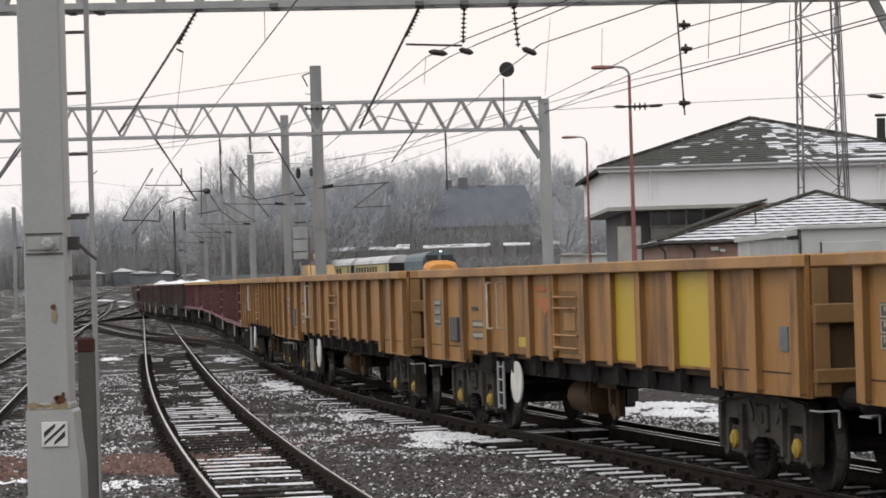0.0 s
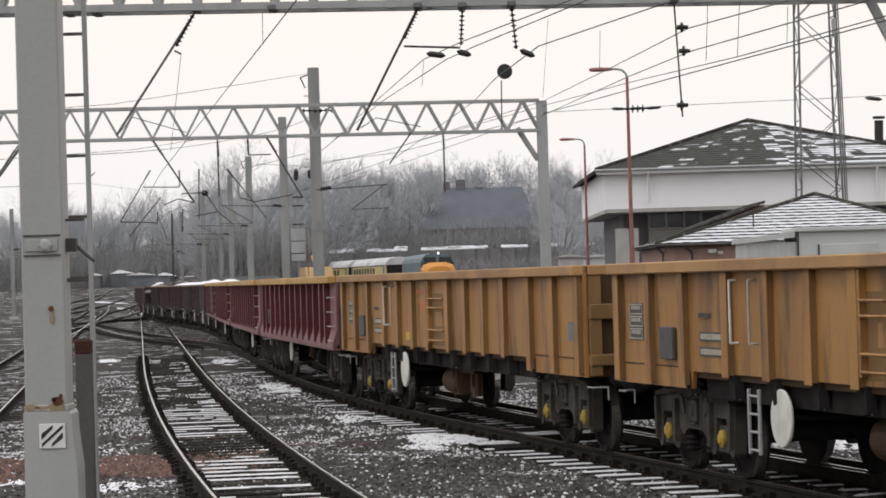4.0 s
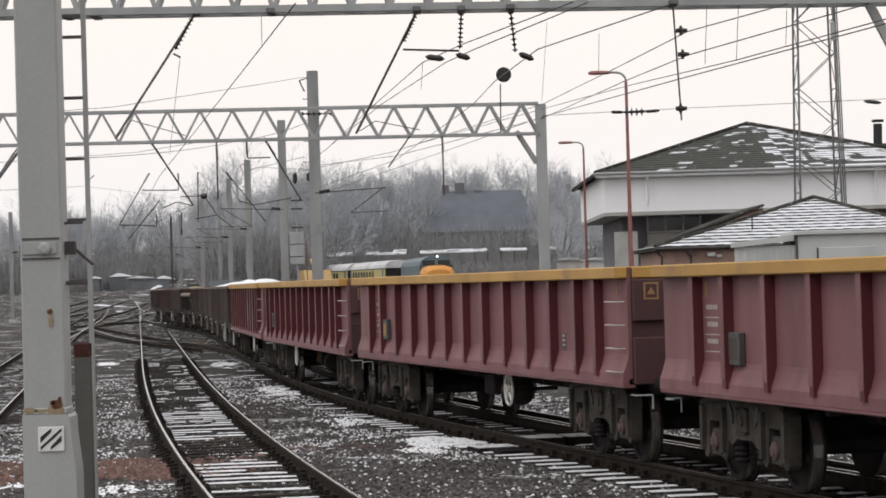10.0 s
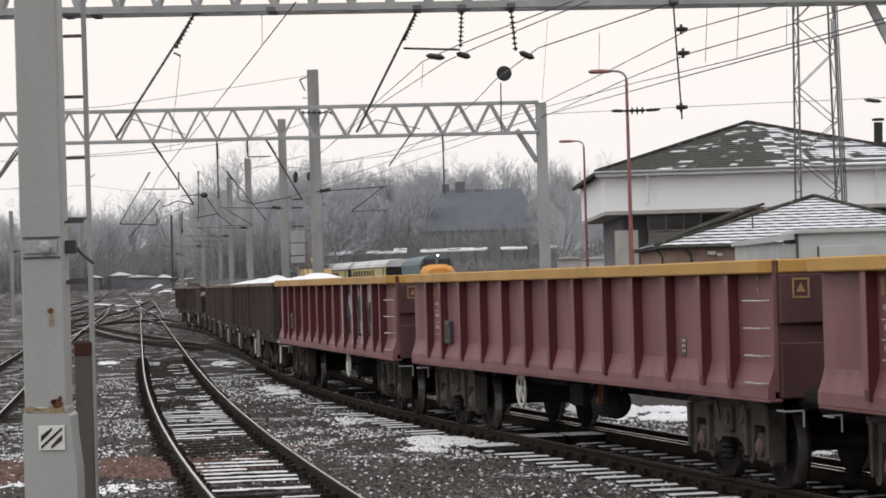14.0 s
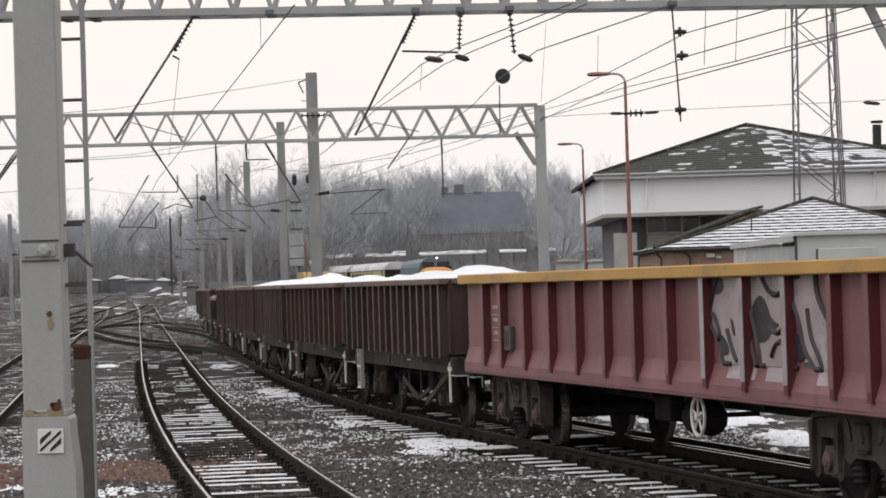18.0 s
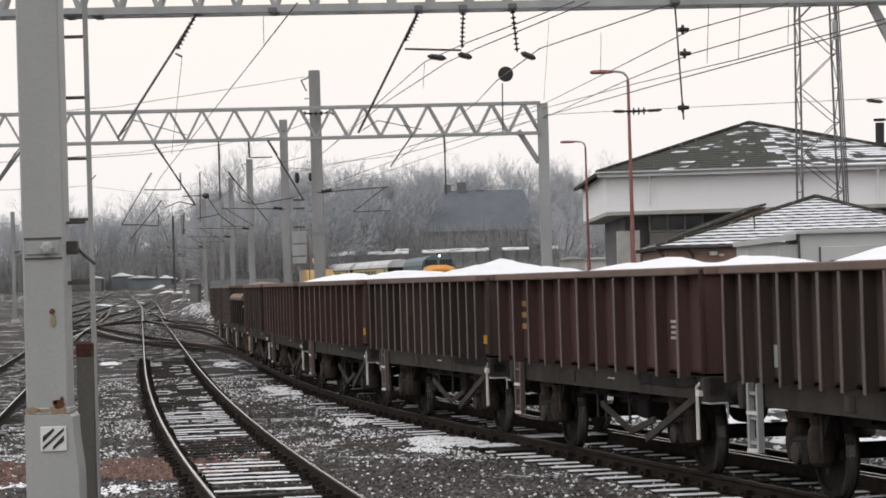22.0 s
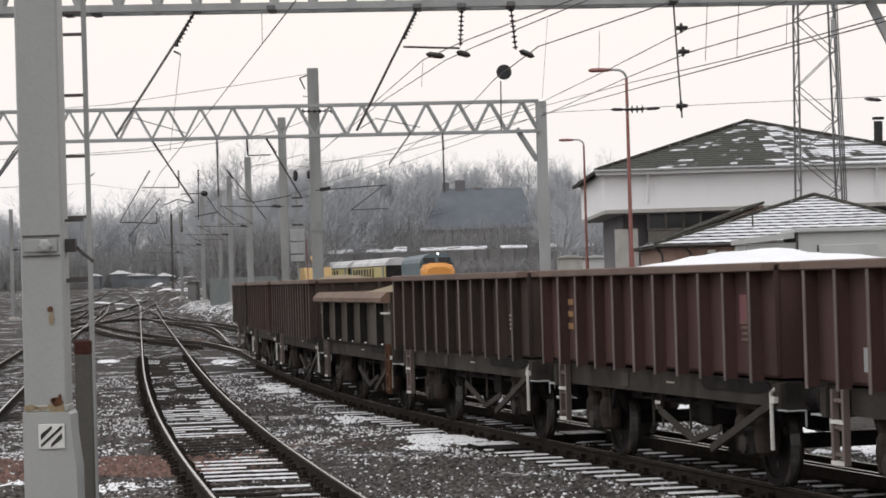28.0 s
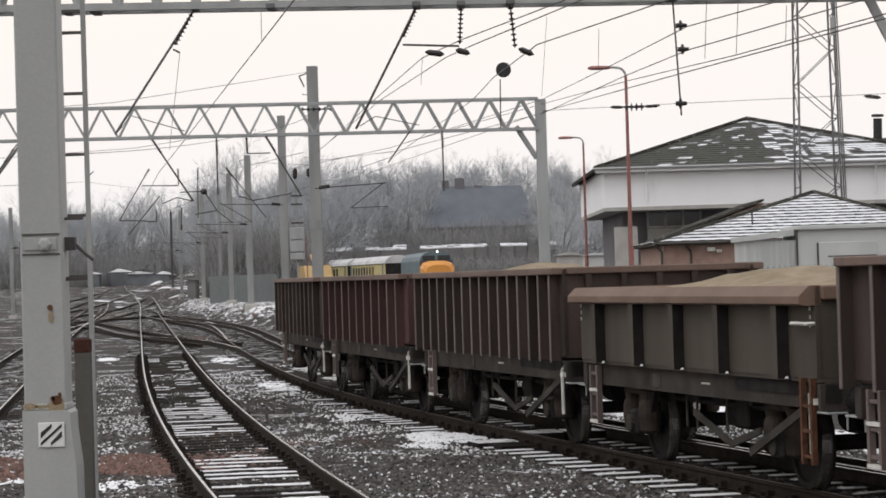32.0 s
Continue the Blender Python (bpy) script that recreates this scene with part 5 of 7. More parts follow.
def snow_patch(cx, cy, rx, ry, turn, seed, lift=0.05):
    """A ragged drift of old snow, thin at its rim."""
    g = Geo()
    n, rings = 40, 7
    ca, sa = math.cos(turn), math.sin(turn)
    if cy < 140:
        # near ones are broken into crumbs and crusts
        rnd = random.Random(seed)
        for k in range(int((900 if seed in (1, 31, 5, 6, 14) else 420) * rx * ry)):
            a, q = rnd.uniform(0, math.tau), rnd.random() ** 0.5
            x, y = q * rx * math.cos(a), q * ry * math.sin(a)
            px, py = cx + x * ca - y * sa, cy + x * sa + y * ca
            if noise.noise((px * 1.3, py * 0.9, seed)) + 0.5 * noise.noise((px * 5, py * 4, seed)) < 0.55 * q - 0.25:
                continue
            r = rnd.uniform(0.02, 0.075) * (1.15 - 0.6 * q) * (1.8 if seed in (5, 6, 14) else 1.0)
            z = ground_z(px, py) + rnd.uniform(0, 0.015)
            base = len(g.v)
            for m in range(6):
                b = m * math.tau / 6 + rnd.uniform(-.4, .4)
                e = r * rnd.uniform(0.6, 1.25)
                g.v.append((px + e * math.cos(b), py + e * math.sin(b), z))
            g.v.append((px, py, z + r * rnd.uniform(0.3, 0.7)))
            g.f += [(base + m, base + (m + 1) % 6, base + 6) for m in range(6)]
        g.m = [0] * len(g.f)
        return tagged(part("snow_patch", g, SNOW), "crumbly patch of old snow on the ballast", "snow patch", kind="stuff")
    for r in range(rings + 1):
        for k in range(n):
            a = k * math.tau / n
            rim = 0.75 + 0.45 * noise.noise((math.cos(a) * 1.7 + seed, math.sin(a) * 1.7, seed * 3.1)) + 0.2 * noise.noise((math.cos(a) * 6, math.sin(a) * 6, seed))
            q = r / rings * rim
            x, y = q * rx * math.cos(a), q * ry * math.sin(a)
            px, py = cx + x * ca - y * sa, cy + x * sa + y * ca
            z = lift * (1 - (r / rings) ** 2) + 0.035 * noise.noise((px * 3, py * 3, seed)) - 0.03 * (r == rings)
            g.v.append((px, py, ground_z(px, py) + z))
    g.f = [(r * n + k, r * n + (k + 1) % n, (r + 1) * n + (k + 1) % n, (r + 1) * n + k) for r in range(rings) for k in range(n)]
    g.m = [0] * len(g.f)
    return tagged(part("snow_patch", g, SNOW_DIRTY, smooth=True), "thin crusted drift of snow on the ballast", "snow patch", "snow patches")


for q in ((0.17, 39.34), 1.1, 2.3, 0.1, 1), ((0.05, 40.23), 0.8, 1.6, 0.1, 31), ((-1.74, 47.00), 0.6, 2.6, 0.1, 3), ((-3.89, 32.09), 0.5, 0.8, 0, 4), ((3.95, 45.2), 1.2, 4.4, 0.25, 5), \
        ((5.44, 37.07), 1.1, 3.6, 0.2, 6), ((-5.47, 33.39), 0.35, 1.0, 0, 7), ((-6.83, 84.04), 0.7, 4.0, 0.1, 8), ((-3.79, 60.75), 0.7, 4.5, 0.14, 9), ((2.56, 48.45), 0.8, 3.0, 0.2, 14), ((-3.63, 73.59), 0.9, 6.0, 0.2, 16), ((-11.33, 88.29), 0.4, 4.0, 0.1, 12), \
        ((-20.96, 249.80), 1.3, 14.0, 0.1, 10), ((-21.00, 191.40), 0.55, 13.0, 0.05, 11), ((-11.03, 162.20), 1.0, 7.0, 0.12, 13), ((-29.71, 264.40), 0.5, 12.0, 0.0, 15), ((-36.40, 359.30), 1.3, 30.0, 0.2, 17), ((-41.79, 352.20), 1.0, 18.0, 0.2, 18), ((-27.72, 286.00), 0.8, 22.0, 0.22, 19), \
        ((-14.67, 166.40), 0.6, 10.0, 0.2, 20), ((-41.79, 327.30), 1.2, 16.0, 0.3, 21), ((-31.07, 231.40), 0.8, 12.0, 0.2, 22), ((-48.53, 441.20), 2.0, 30.0, 0.1, 23), ((-34.36, 280.70), 0.6, 10.0, 0.2, 24), ((-33.95, 359.40), 1.6, 24.0, 0.2, 25):
    (sx_, sy_), rx_, ry_, tn_, sd_ = q
    snow_patch(sx_, sy_, rx_, ry_, tn_, sd_)


def stones(name, label, mat, count, seed, keep, size=(0.025, 0.06)):
    """Loose stones as small faceted lumps on the ground, in one object."""
    rnd = random.Random(seed)
    g = Geo()
    made = 0
    while made < count:
        y = 26 + 46 * rnd.random() ** 1.6
        x = rnd.uniform(-0.178, 0.178) * y
        if not keep(x, y, rnd):
            continue
        r = rnd.uniform(*size)
        z = ground_z(x, y) + r * 0.15
        base = len(g.v)
        a = rnd.uniform(0, 6.28)
        for k in range(4):
            q = a + k * math.pi / 2 + rnd.uniform(-0.4, 0.4)
            g.v.append((x + r * math.cos(q), y + r * math.sin(q), z + rnd.uniform(-0.3, 0.3) * r))
        g.v.append((x + rnd.uniform(-.3, .3) * r, y + rnd.uniform(-.3, .3) * r, z + r * rnd.uniform(0.5, 0.9)))
        g.v.append((x, y, z - r))
        for k in range(4):
            g.f.append((base + k, base + (k + 1) % 4, base + 4))
            g.f.append((base + (k + 1) % 4, base + k, base + 5))
        g.m += [0] * 8
        made += 1
    me = bpy.data.meshes.new(name)
    me.from_pydata(g.v, [], g.f)
    me.materials.append(mat)
    tagged(new(name, me), label, "stones", kind="stuff")


def island_stone(name, dark, light, snowy=0.0):
    m = bpy.data.materials.new(name)
    m.use_nodes = True
    n, l = m.node_tree.nodes, m.node_tree.links
    geo = n.new("ShaderNodeNewGeometry")
    ramp = n.new("ShaderNodeValToRGB")
    ramp.color_ramp.elements[0].color, ramp.color_ramp.elements[1].color = (*dark, 1), (*light, 1)
    ramp.color_ramp.elements[1].position = 0.9
    if snowy:
        e = ramp.color_ramp.elements.new(1 - snowy)
        e.color = (0.75, 0.76, 0.78, 1)
    l.new(geo.outputs["Random Per Island"], ramp.inputs[0])
    l.new(ramp.outputs[0], n["Principled BSDF"].inputs["Base Color"])
    n["Principled BSDF"].inputs["Roughness"].default_value = 0.9
    return m


STONE_MIX = island_stone("ballast_stones", (0.014, 0.012, 0.011), (0.145, 0.131, 0.122), 0.04)
STONE_RED = island_stone("red_stones", (0.085, 0.045, 0.036), (0.20, 0.118, 0.095))
STONE_SNOW = island_stone("frosted_stones", (0.5, 0.5, 0.51), (0.82, 0.82, 0.83))


def off_track(x, y, rnd):
    a = x - float(np.interp(y, MAIN_LINE.y, MAIN_LINE.x))
    b = x - float(np.interp(y, TRAIN_LINE.y, TRAIN_LINE.x))
    return b < 4.5 and not (-0.12 < b < 0.12 or -0.12 < a < 0.12 or abs(a - GAUGE) < 0.12 or abs(b - GAUGE) < 0.12)


def red_band(x, y, rnd):
    return 34 < y + 0.4 * math.sin(x * 3) < 38.2 and x < -2.2 and off_track(x, y, rnd) and rnd.random() < (1 if x < -3.4 else 0.35)


def snowy_place(x, y, rnd):
    return noise.noise((x * 0.42, y * 0.16, 7)) + 0.6 * noise.noise((x * 1.9, y * 0.9, 2)) > 0.05 and y > 36 and off_track(x, y, rnd)


stones("ballast", "loose grey-brown track ballast", STONE_MIX, 36000, 1, off_track, (0.016, 0.037))
stones("red_ballast", "loose reddish ballast stones", STONE_RED, 1900, 2, red_band)
stones("snow_crumbs", "crumbs of frozen snow on the ballast", STONE_SNOW, 9000, 3, snowy_place, (0.012, 0.032))


def ground_cable():
    """A pale conduit laid across the running track."""
    root = thing("ground_cable", "thin pale cable laid across the track", "cable")
    a, b = Vector((*(-6.63, 48.21), -0.13)), Vector((*(-2.76, 47.20), -0.13))
    n = 8
    for k in range(n):
        p, q = a.lerp(b, k / n), a.lerp(b, (k + 1) / n)
        part("cable_length", Geo().tube(p, q, 0.012), CONCRETE, root)
        part("cable_clip", Geo().box(p.x - 0.03, p.x + 0.03, p.y - 0.03, p.y + 0.03, -0.22, p.z + 0.014), DARK_STEEL, root)


ground_cable()


def rubble():
    """Clods and snow lumps on the bank beyond the goods track."""
    rnd = random.Random(31)
    g = Geo()
    for k in range(5200):
        y = rnd.uniform(78, 250)
        x = float(LINE_X(y)[0]) + 0.75 + rnd.uniform(2.3, 9.0)
        r = rnd.uniform(0.03, 0.15)
        z = ground_z(x, y)
        base = len(g.v)
        for q in range(5):
            a = q * math.tau / 5 + rnd.uniform(-.3, .3)
            g.v.append((x + r * 1.6 * math.cos(a), y + r * math.sin(a), z - 0.03))
        g.v.append((x + rnd.uniform(-.3, .3) * r, y, z + r * rnd.uniform(0.4, 0.9)))
        for q in range(5):
            g.f.append((base + q, base + (q + 1) % 5, base + 5))
        g.m += [0] * 5
    me = bpy.data.meshes.new("rubble")
    me.from_pydata(g.v, [], g.f)
    me.materials.append(island_stone("bank_clods", (0.05, 0.045, 0.04), (0.16, 0.15, 0.135), 0.22))
    tagged(new("rubble", me), "clods and snow lumps on the track bank", "rubble", kind="stuff")


rubble()


# ---- masts and gantries of the overhead line ----
def mast(x, y, top, wide, mat, arms=(), base_z=None, label="tall grey steel mast of the overhead line"):
    z = ground_z(x, y) if base_z is None else base_z
    root = thing("overhead_mast", label, "mast", "masts of the overhead line", at=(x, y, z))
    h, w = top - z, wide / 2
    e = w - 0.03
    out = ((-w, -w), (w, -w), (w, -e), (0.025, -e), (0.025, e), (w, e), (w, w), (-w, w), (-w, e), (-0.025, e), (-0.025, -e), (-w, -e))
    part("shaft", Geo().prism(out, "z", 0, h), mat, root)
    part("footing", Geo().box(-w - 0.2, w + 0.2, -w - 0.2, w + 0.2, -0.5, 0.3, chamfer=0.05), CONCRETE, root)
    if wide >= 0.38:
        for k in range(9):
            zz = h * (0.30 + 0.075 * k)
            part("step_iron", Geo().rod([(-w, -w * 0.4, zz), (-w - 0.16, -w * 0.4, zz), (-w - 0.16, -w * 0.4, zz + 0.05)], 0.016), mat, root)
        part("cap_bracket", Geo().rod([(-w, -w * 0.4, h - 0.25), (-w - 0.28, -w * 0.4, h - 0.35), (-w - 0.10, -w * 0.4, h - 0.75)], 0.025), DARK_STEEL, root)
        part("joint_plate", Geo().box(-w - 0.02, w + 0.02, -w - 0.02, -w - 0.004, h * 0.42, h * 0.42 + 0.35), mat, root)
    for za, ln, sgn in arms:
        part("cantilever", Geo().tube((0, -w, za - z), (sgn * ln, -w, za - z + 0.12), 0.022), DARK_STEEL, root)
        part("cantilever_brace", Geo().tube((sgn * ln * 0.5, -w, za - z - 0.75), (sgn * ln * 0.95, -w, za - z + 0.1), 0.02), DARK_STEEL, root)
        i = Geo().turned((sgn * 0.15, -w, za - z + 0.02), (sgn, 0, 0.12), [(0.05 * k, 0.09 if k % 2 else 0.045) for k in range(9)], 8)
        part("insulator", i, INSULATOR, root)
        s = Geo().tube((sgn * ln * 0.5, -w, za - z - 0.76), (sgn * ln * 1.02, -w, za - z - 0.74), 0.016)
        part("steady_arm", s, DARK_STEEL, root)
    return root


def overhead_masts():
    for (x, y, z), wide, mat, arms in (((-4.62, 97.00, 10.14), 0.40, MAST_DULL, ((5.65, 2.6, 1),)), ((-7.49, 125.00, 10.13), 0.36, MAST_DULL, ((5.9, 3.0, -1),)), ((-12.08, 165.00, 10.25), 0.38, MAST_DULL, ((5.9, 3.3, -1),)),
                                       ((-15.29, 190.00, 10.16), 0.34, MAST_DULL, ((5.9, 3.2, -1),)), ((-21.11, 232.00, 10.15), 0.34, MAST_DULL, ((5.9, 3.4, -1),)), ((-18.25, 216.00, 10.16), 0.24, MAST_DULL, ()),
                                       ((-27.81, 280.00, 10.17), 0.30, MAST_DULL, ((5.9, 3.4, -1),)), ((-36.78, 225.00, 9.29), 0.30, MAST_DULL, ((5.8, 3.2, 1),)), ((-35.45, 345.00, 11.83), 0.26, DARK_STEEL, ())):
        mast(x, y, z, wide, mat, arms)


overhead_masts()


def truss(root, a, b, high, bays, chord=0.09, deep=0.5):
    """A lattice boom between a and b (its lower chord), with zigzag bracing on both faces."""
    a, b = Vector(a), Vector(b)
    d = (b - a)
    side = Vector((-d.y, d.x, 0)).normalized() * deep / 2
    up = Vector((0, 0, high))
    for off in (-side, side):
        part("lower_chord", Geo().beam(a + off, b + off, chord, chord), GALV, root)
        part("upper_chord", Geo().beam(a + off + up, b + off + up, chord, chord), GALV, root)
    for k in range(bays):
        p, q, m = a + d * (k / bays), a + d * ((k + 1) / bays), a + d * ((k + 0.5) / bays)
        for off in (-side, side):
            part("brace", Geo().beam(p + off, m + off + up, 0.065, 0.065), GALV, root)
            part("brace", Geo().beam(m + off + up, q + off, 0.065, 0.065), GALV, root)
        part("tie", Geo().beam(p - side, p + side, 0.05, 0.05), GALV, root)


def rib_insulator(root, a, b, r=0.075, n=9):
    a, b = Vector(a), Vector(b)
    ln = (b - a).length
    prof = [(0, r * 0.3)] + [q for k in range(n) for q in ((ln * (k + 0.3) / n, r * 0.3), (ln * (k + 0.45) / n, r), (ln * (k + 0.6) / n, r * 0.9), (ln * (k + 0.75) / n, r * 0.3))] + [(ln, r * 0.3)]
    return part("insulator", Geo().turned(a, b - a, prof, 10), INSULATOR, root)


far_gantry = thing("portal_gantry", "galvanised lattice portal gantry across the tracks", "gantry", "gantries")
truss(far_gantry, (-18.01, 81.00, 6.85), (3.11, 83.40, 6.85), 0.95, 21, deep=0.35)
G1 = (3.21, 83.40, 7.78)
part("post", Geo().box(G1[0] - 0.17, G1[0] + 0.17, G1[1] - 0.17, G1[1] + 0.17, -0.2, G1[2], chamfer=0.015), GALV, far_gantry)
part("footing", Geo().box(G1[0] - 0.4, G1[0] + 0.4, G1[1] - 0.4, G1[1] + 0.4, -0.6, 0.15, chamfer=0.05), CONCRETE, far_gantry)
part("knee_brace", Geo().beam((2.42, 83.30, 6.94), (3.05, 83.40, 5.92), 0.17, 0.14), GALV, far_gantry)
for pts, r in ((((-9.07, 82.60, 6.94), (-7.77, 82.60, 4.87)), 0.035), (((-6.99, 82.60, 6.84), (-6.99, 82.60, 5.04)), 0.03), (((-6.05, 82.60, 6.87), (-6.03, 82.60, 6.30)), 0.035), (((-5.50, 82.60, 6.92), (-4.40, 82.60, 4.96)), 0.035),
               (((-0.91, 82.60, 6.87), (-1.63, 82.60, 5.89)), 0.03), (((0.08, 82.60, 6.83), (0.09, 82.60, 4.95)), 0.03), (((-13.24, 82.60, 6.80), (-14.05, 82.60, 5.69)), 0.03),
               (((-6.03, 82.60, 6.30), (-5.32, 82.60, 6.30)), 0.025), (((-11.14, 82.60, 5.64), (-10.85, 82.60, 5.90)), 0.02)):
    part("drop_tube", Geo().rod(pts, r * 0.8), DARK_STEEL, far_gantry)
for pts in (((-9.12, 82.60, 5.92), (-10.10, 82.60, 4.32), (-9.50, 82.60, 4.30), (-8.94, 82.60, 4.25)), ((-9.36, 82.60, 5.39), (-8.23, 82.60, 5.36)), ((-7.80, 82.60, 4.87), (-8.28, 82.60, 4.99), (-8.74, 82.60, 4.81)), ((-8.81, 82.60, 5.06), (-9.82, 82.60, 3.87)), ((-7.60, 82.60, 5.91), (-7.63, 82.60, 4.33)), ((-7.73, 82.60, 4.44), (-7.05, 82.60, 4.55)),
            ((-8.22, 82.60, 5.89), (-8.22, 82.60, 5.36)), ((-8.17, 82.60, 5.15), (-7.42, 82.60, 5.16), (-7.02, 82.60, 4.53), (-6.55, 82.60, 4.14)), ((-6.71, 82.60, 5.88), (-5.52, 82.60, 4.30)), ((-8.49, 82.60, 4.59), (-8.47, 82.60, 2.82)), ((-8.13, 82.60, 4.67), (-8.17, 82.60, 3.98)), ((-6.33, 82.60, 4.97), (-5.88, 82.60, 4.83), (-4.70, 82.60, 5.01)), ((-8.93, 82.60, 4.60), (-8.94, 82.60, 4.25))):
    part("registration_arm", Geo().rod(pts, 0.017), DARK_STEEL, far_gantry)
part("balance_ball", Geo().turned((-7.43, 82.60, 5.05), (0, 0, 1), ((0, 0.0), (0.03, 0.09), (0.1, 0.115), (0.17, 0.09), (0.2, 0.0)), 10), INSULATOR, far_gantry)
for a, b in (((-9.11, 82.50, 5.91), (-9.29, 82.50, 5.62)), ((-8.21, 82.50, 5.89), (-8.20, 82.50, 5.58)), ((-7.59, 82.50, 5.90), (-7.60, 82.50, 5.53)), ((-6.71, 82.50, 5.88), (-6.52, 82.50, 5.59)), ((-8.13, 82.50, 4.13), (-8.16, 82.50, 3.96))):
    rib_insulator(far_gantry, a, b, 0.045, 5)
for a, b in (((-9.01, 82.50, 6.85), (-8.71, 82.50, 6.38)), ((-6.98, 82.50, 6.75), (-6.96, 82.50, 6.27)), ((-6.04, 82.50, 6.79), (-6.04, 82.50, 6.42)), ((-5.44, 82.50, 6.83), (-5.15, 82.50, 6.34)), ((0.07, 82.50, 6.75), (0.10, 82.50, 6.29)), ((-13.33, 82.50, 6.66), (-13.62, 82.50, 6.24))):
    rib_insulator(far_gantry, a, b, 0.06, 6)
disc = thing("round_target", "round black marker disc on a thin rod", "sign", "")
DC = (2.07, 83.00, 8.71)
part("disc", Geo().turned((DC[0], DC[1], DC[2]), (0, -1, 0), ((0, 0.0), (0, 0.235), (0.03, 0.24), (0.05, 0.21), (0.055, 0.0)), 28), BLACK, disc)
part("rod", Geo().tube((1.96, 83.05, 8.43), (1.93, 83.05, 6.87), 0.022), DARK_STEEL, disc)

near_gantry = thing("portal_gantry", "galvanised lattice portal gantry overhead", "gantry", "gantries")
truss(near_gantry, (-11.13, 43.60, 6.92), (8.31, 44.60, 6.77), 1.0, 30, chord=0.12, deep=0.55)
G2 = (8.31, 44.60, 6.88)
part("post", Geo().box(G2[0] - 0.18, G2[0] + 0.18, G2[1] - 0.18, G2[1] + 0.18, -0.2, G2[2] + 1.2, chamfer=0.015), GALV, near_gantry)
part("knee_brace", Geo().beam((7.28, 44.60, 6.83), (7.89, 44.60, 5.57), 0.16, 0.14), GALV, near_gantry)
for pts, r in ((((-4.02, 44.00, 6.84), (-5.41, 44.00, 4.79)), 0.026), (((-0.32, 44.00, 6.77), (-1.39, 44.00, 4.76)), 0.026), (((-0.57, 44.00, 6.14), (0.37, 44.00, 6.09)), 0.022), (((3.98, 44.30, 6.82), (4.07, 44.30, 4.84)), 0.018),
               (((-5.38, 44.00, 4.81), (-5.13, 44.00, 5.09), (-4.24, 44.00, 4.81)), 0.009), (((-1.33, 44.00, 4.80), (-1.06, 44.00, 4.96), (-0.33, 44.00, 4.79)), 0.009), (((-4.40, 44.00, 6.18), (-4.29, 44.00, 6.12)), 0.02), (((-7.01, 44.00, 4.65), (-7.74, 44.00, 3.71)), 0.03)):
    part("drop_tube", Geo().rod(pts, r * 0.85), TOWER_STEEL if pts[0][0] < -3 else DARK_STEEL, near_gantry)
for a, b in (((-4.06, 43.90, 6.76), (-4.36, 43.90, 6.24)), ((-0.34, 43.90, 6.70), (-0.56, 43.90, 6.26)), ((0.42, 43.90, 6.72), (0.38, 43.90, 6.12)), ((1.24, 43.90, 6.73), (1.30, 43.90, 6.03))):
    rib_insulator(near_gantry, a, b, 0.05, 8)
for a, b in (((4.02, 44.30, 6.35), (4.21, 44.30, 6.35)), ((4.04, 44.30, 5.95), (4.23, 44.30, 5.95)), ((3.98, 44.30, 5.04), (4.17, 44.30, 5.04))):
    part("side_insulator", Geo().turned(a, Vector(b) - Vector(a), ((0, 0.04), (0.05, 0.04), (0.06, 0.085), (0.1, 0.085), (0.11, 0.04), (0.19, 0.03), (0.19, 0.0)), 8), INSULATOR, near_gantry)
for c in ((-4.02, 44.00, 6.86), (-0.32, 44.00, 6.78), (0.42, 44.00, 6.77), (1.24, 44.00, 6.77), (-6.14, 44.00, 6.85), (-2.74, 44.00, 6.82), (-5.67, 44.00, 6.84), (3.95, 44.00, 6.77)):
    part("clamp", Geo().box(c[0] - 0.07, c[0] + 0.07, c[1] - 0.34, c[1] + 0.3, c[2] - 0.035, c[2] + 0.05, chamfer=0.01), TOWER_STEEL, near_gantry)


# ---- wires ----
def wire(points, sag=0.0, r=0.013, name="overhead_wire", label="dark overhead line wire"):
    cv = bpy.data.curves.new(name, "CURVE")
    cv.dimensions, cv.bevel_depth, cv.bevel_resolution = "3D", r, 1
    sp = cv.splines.new("POLY")
    out = []
    for a, b in zip(points[:-1], points[1:]):
        a, b = Vector(a), Vector(b)
        k = 10 if sag else 2
        out += [a.lerp(b, i / k) - Vector((0, 0, 4 * sag * (i / k) * (1 - i / k))) for i in range(k)]
    out.append(Vector(points[-1]))
    sp.points.add(len(out) - 1)
    for p, v in zip(sp.points, out):
        p.co = (*v, 1)
    cv.materials.append(WIRE)
    return tagged(new(name, cv), label, "wire", "overhead wires")


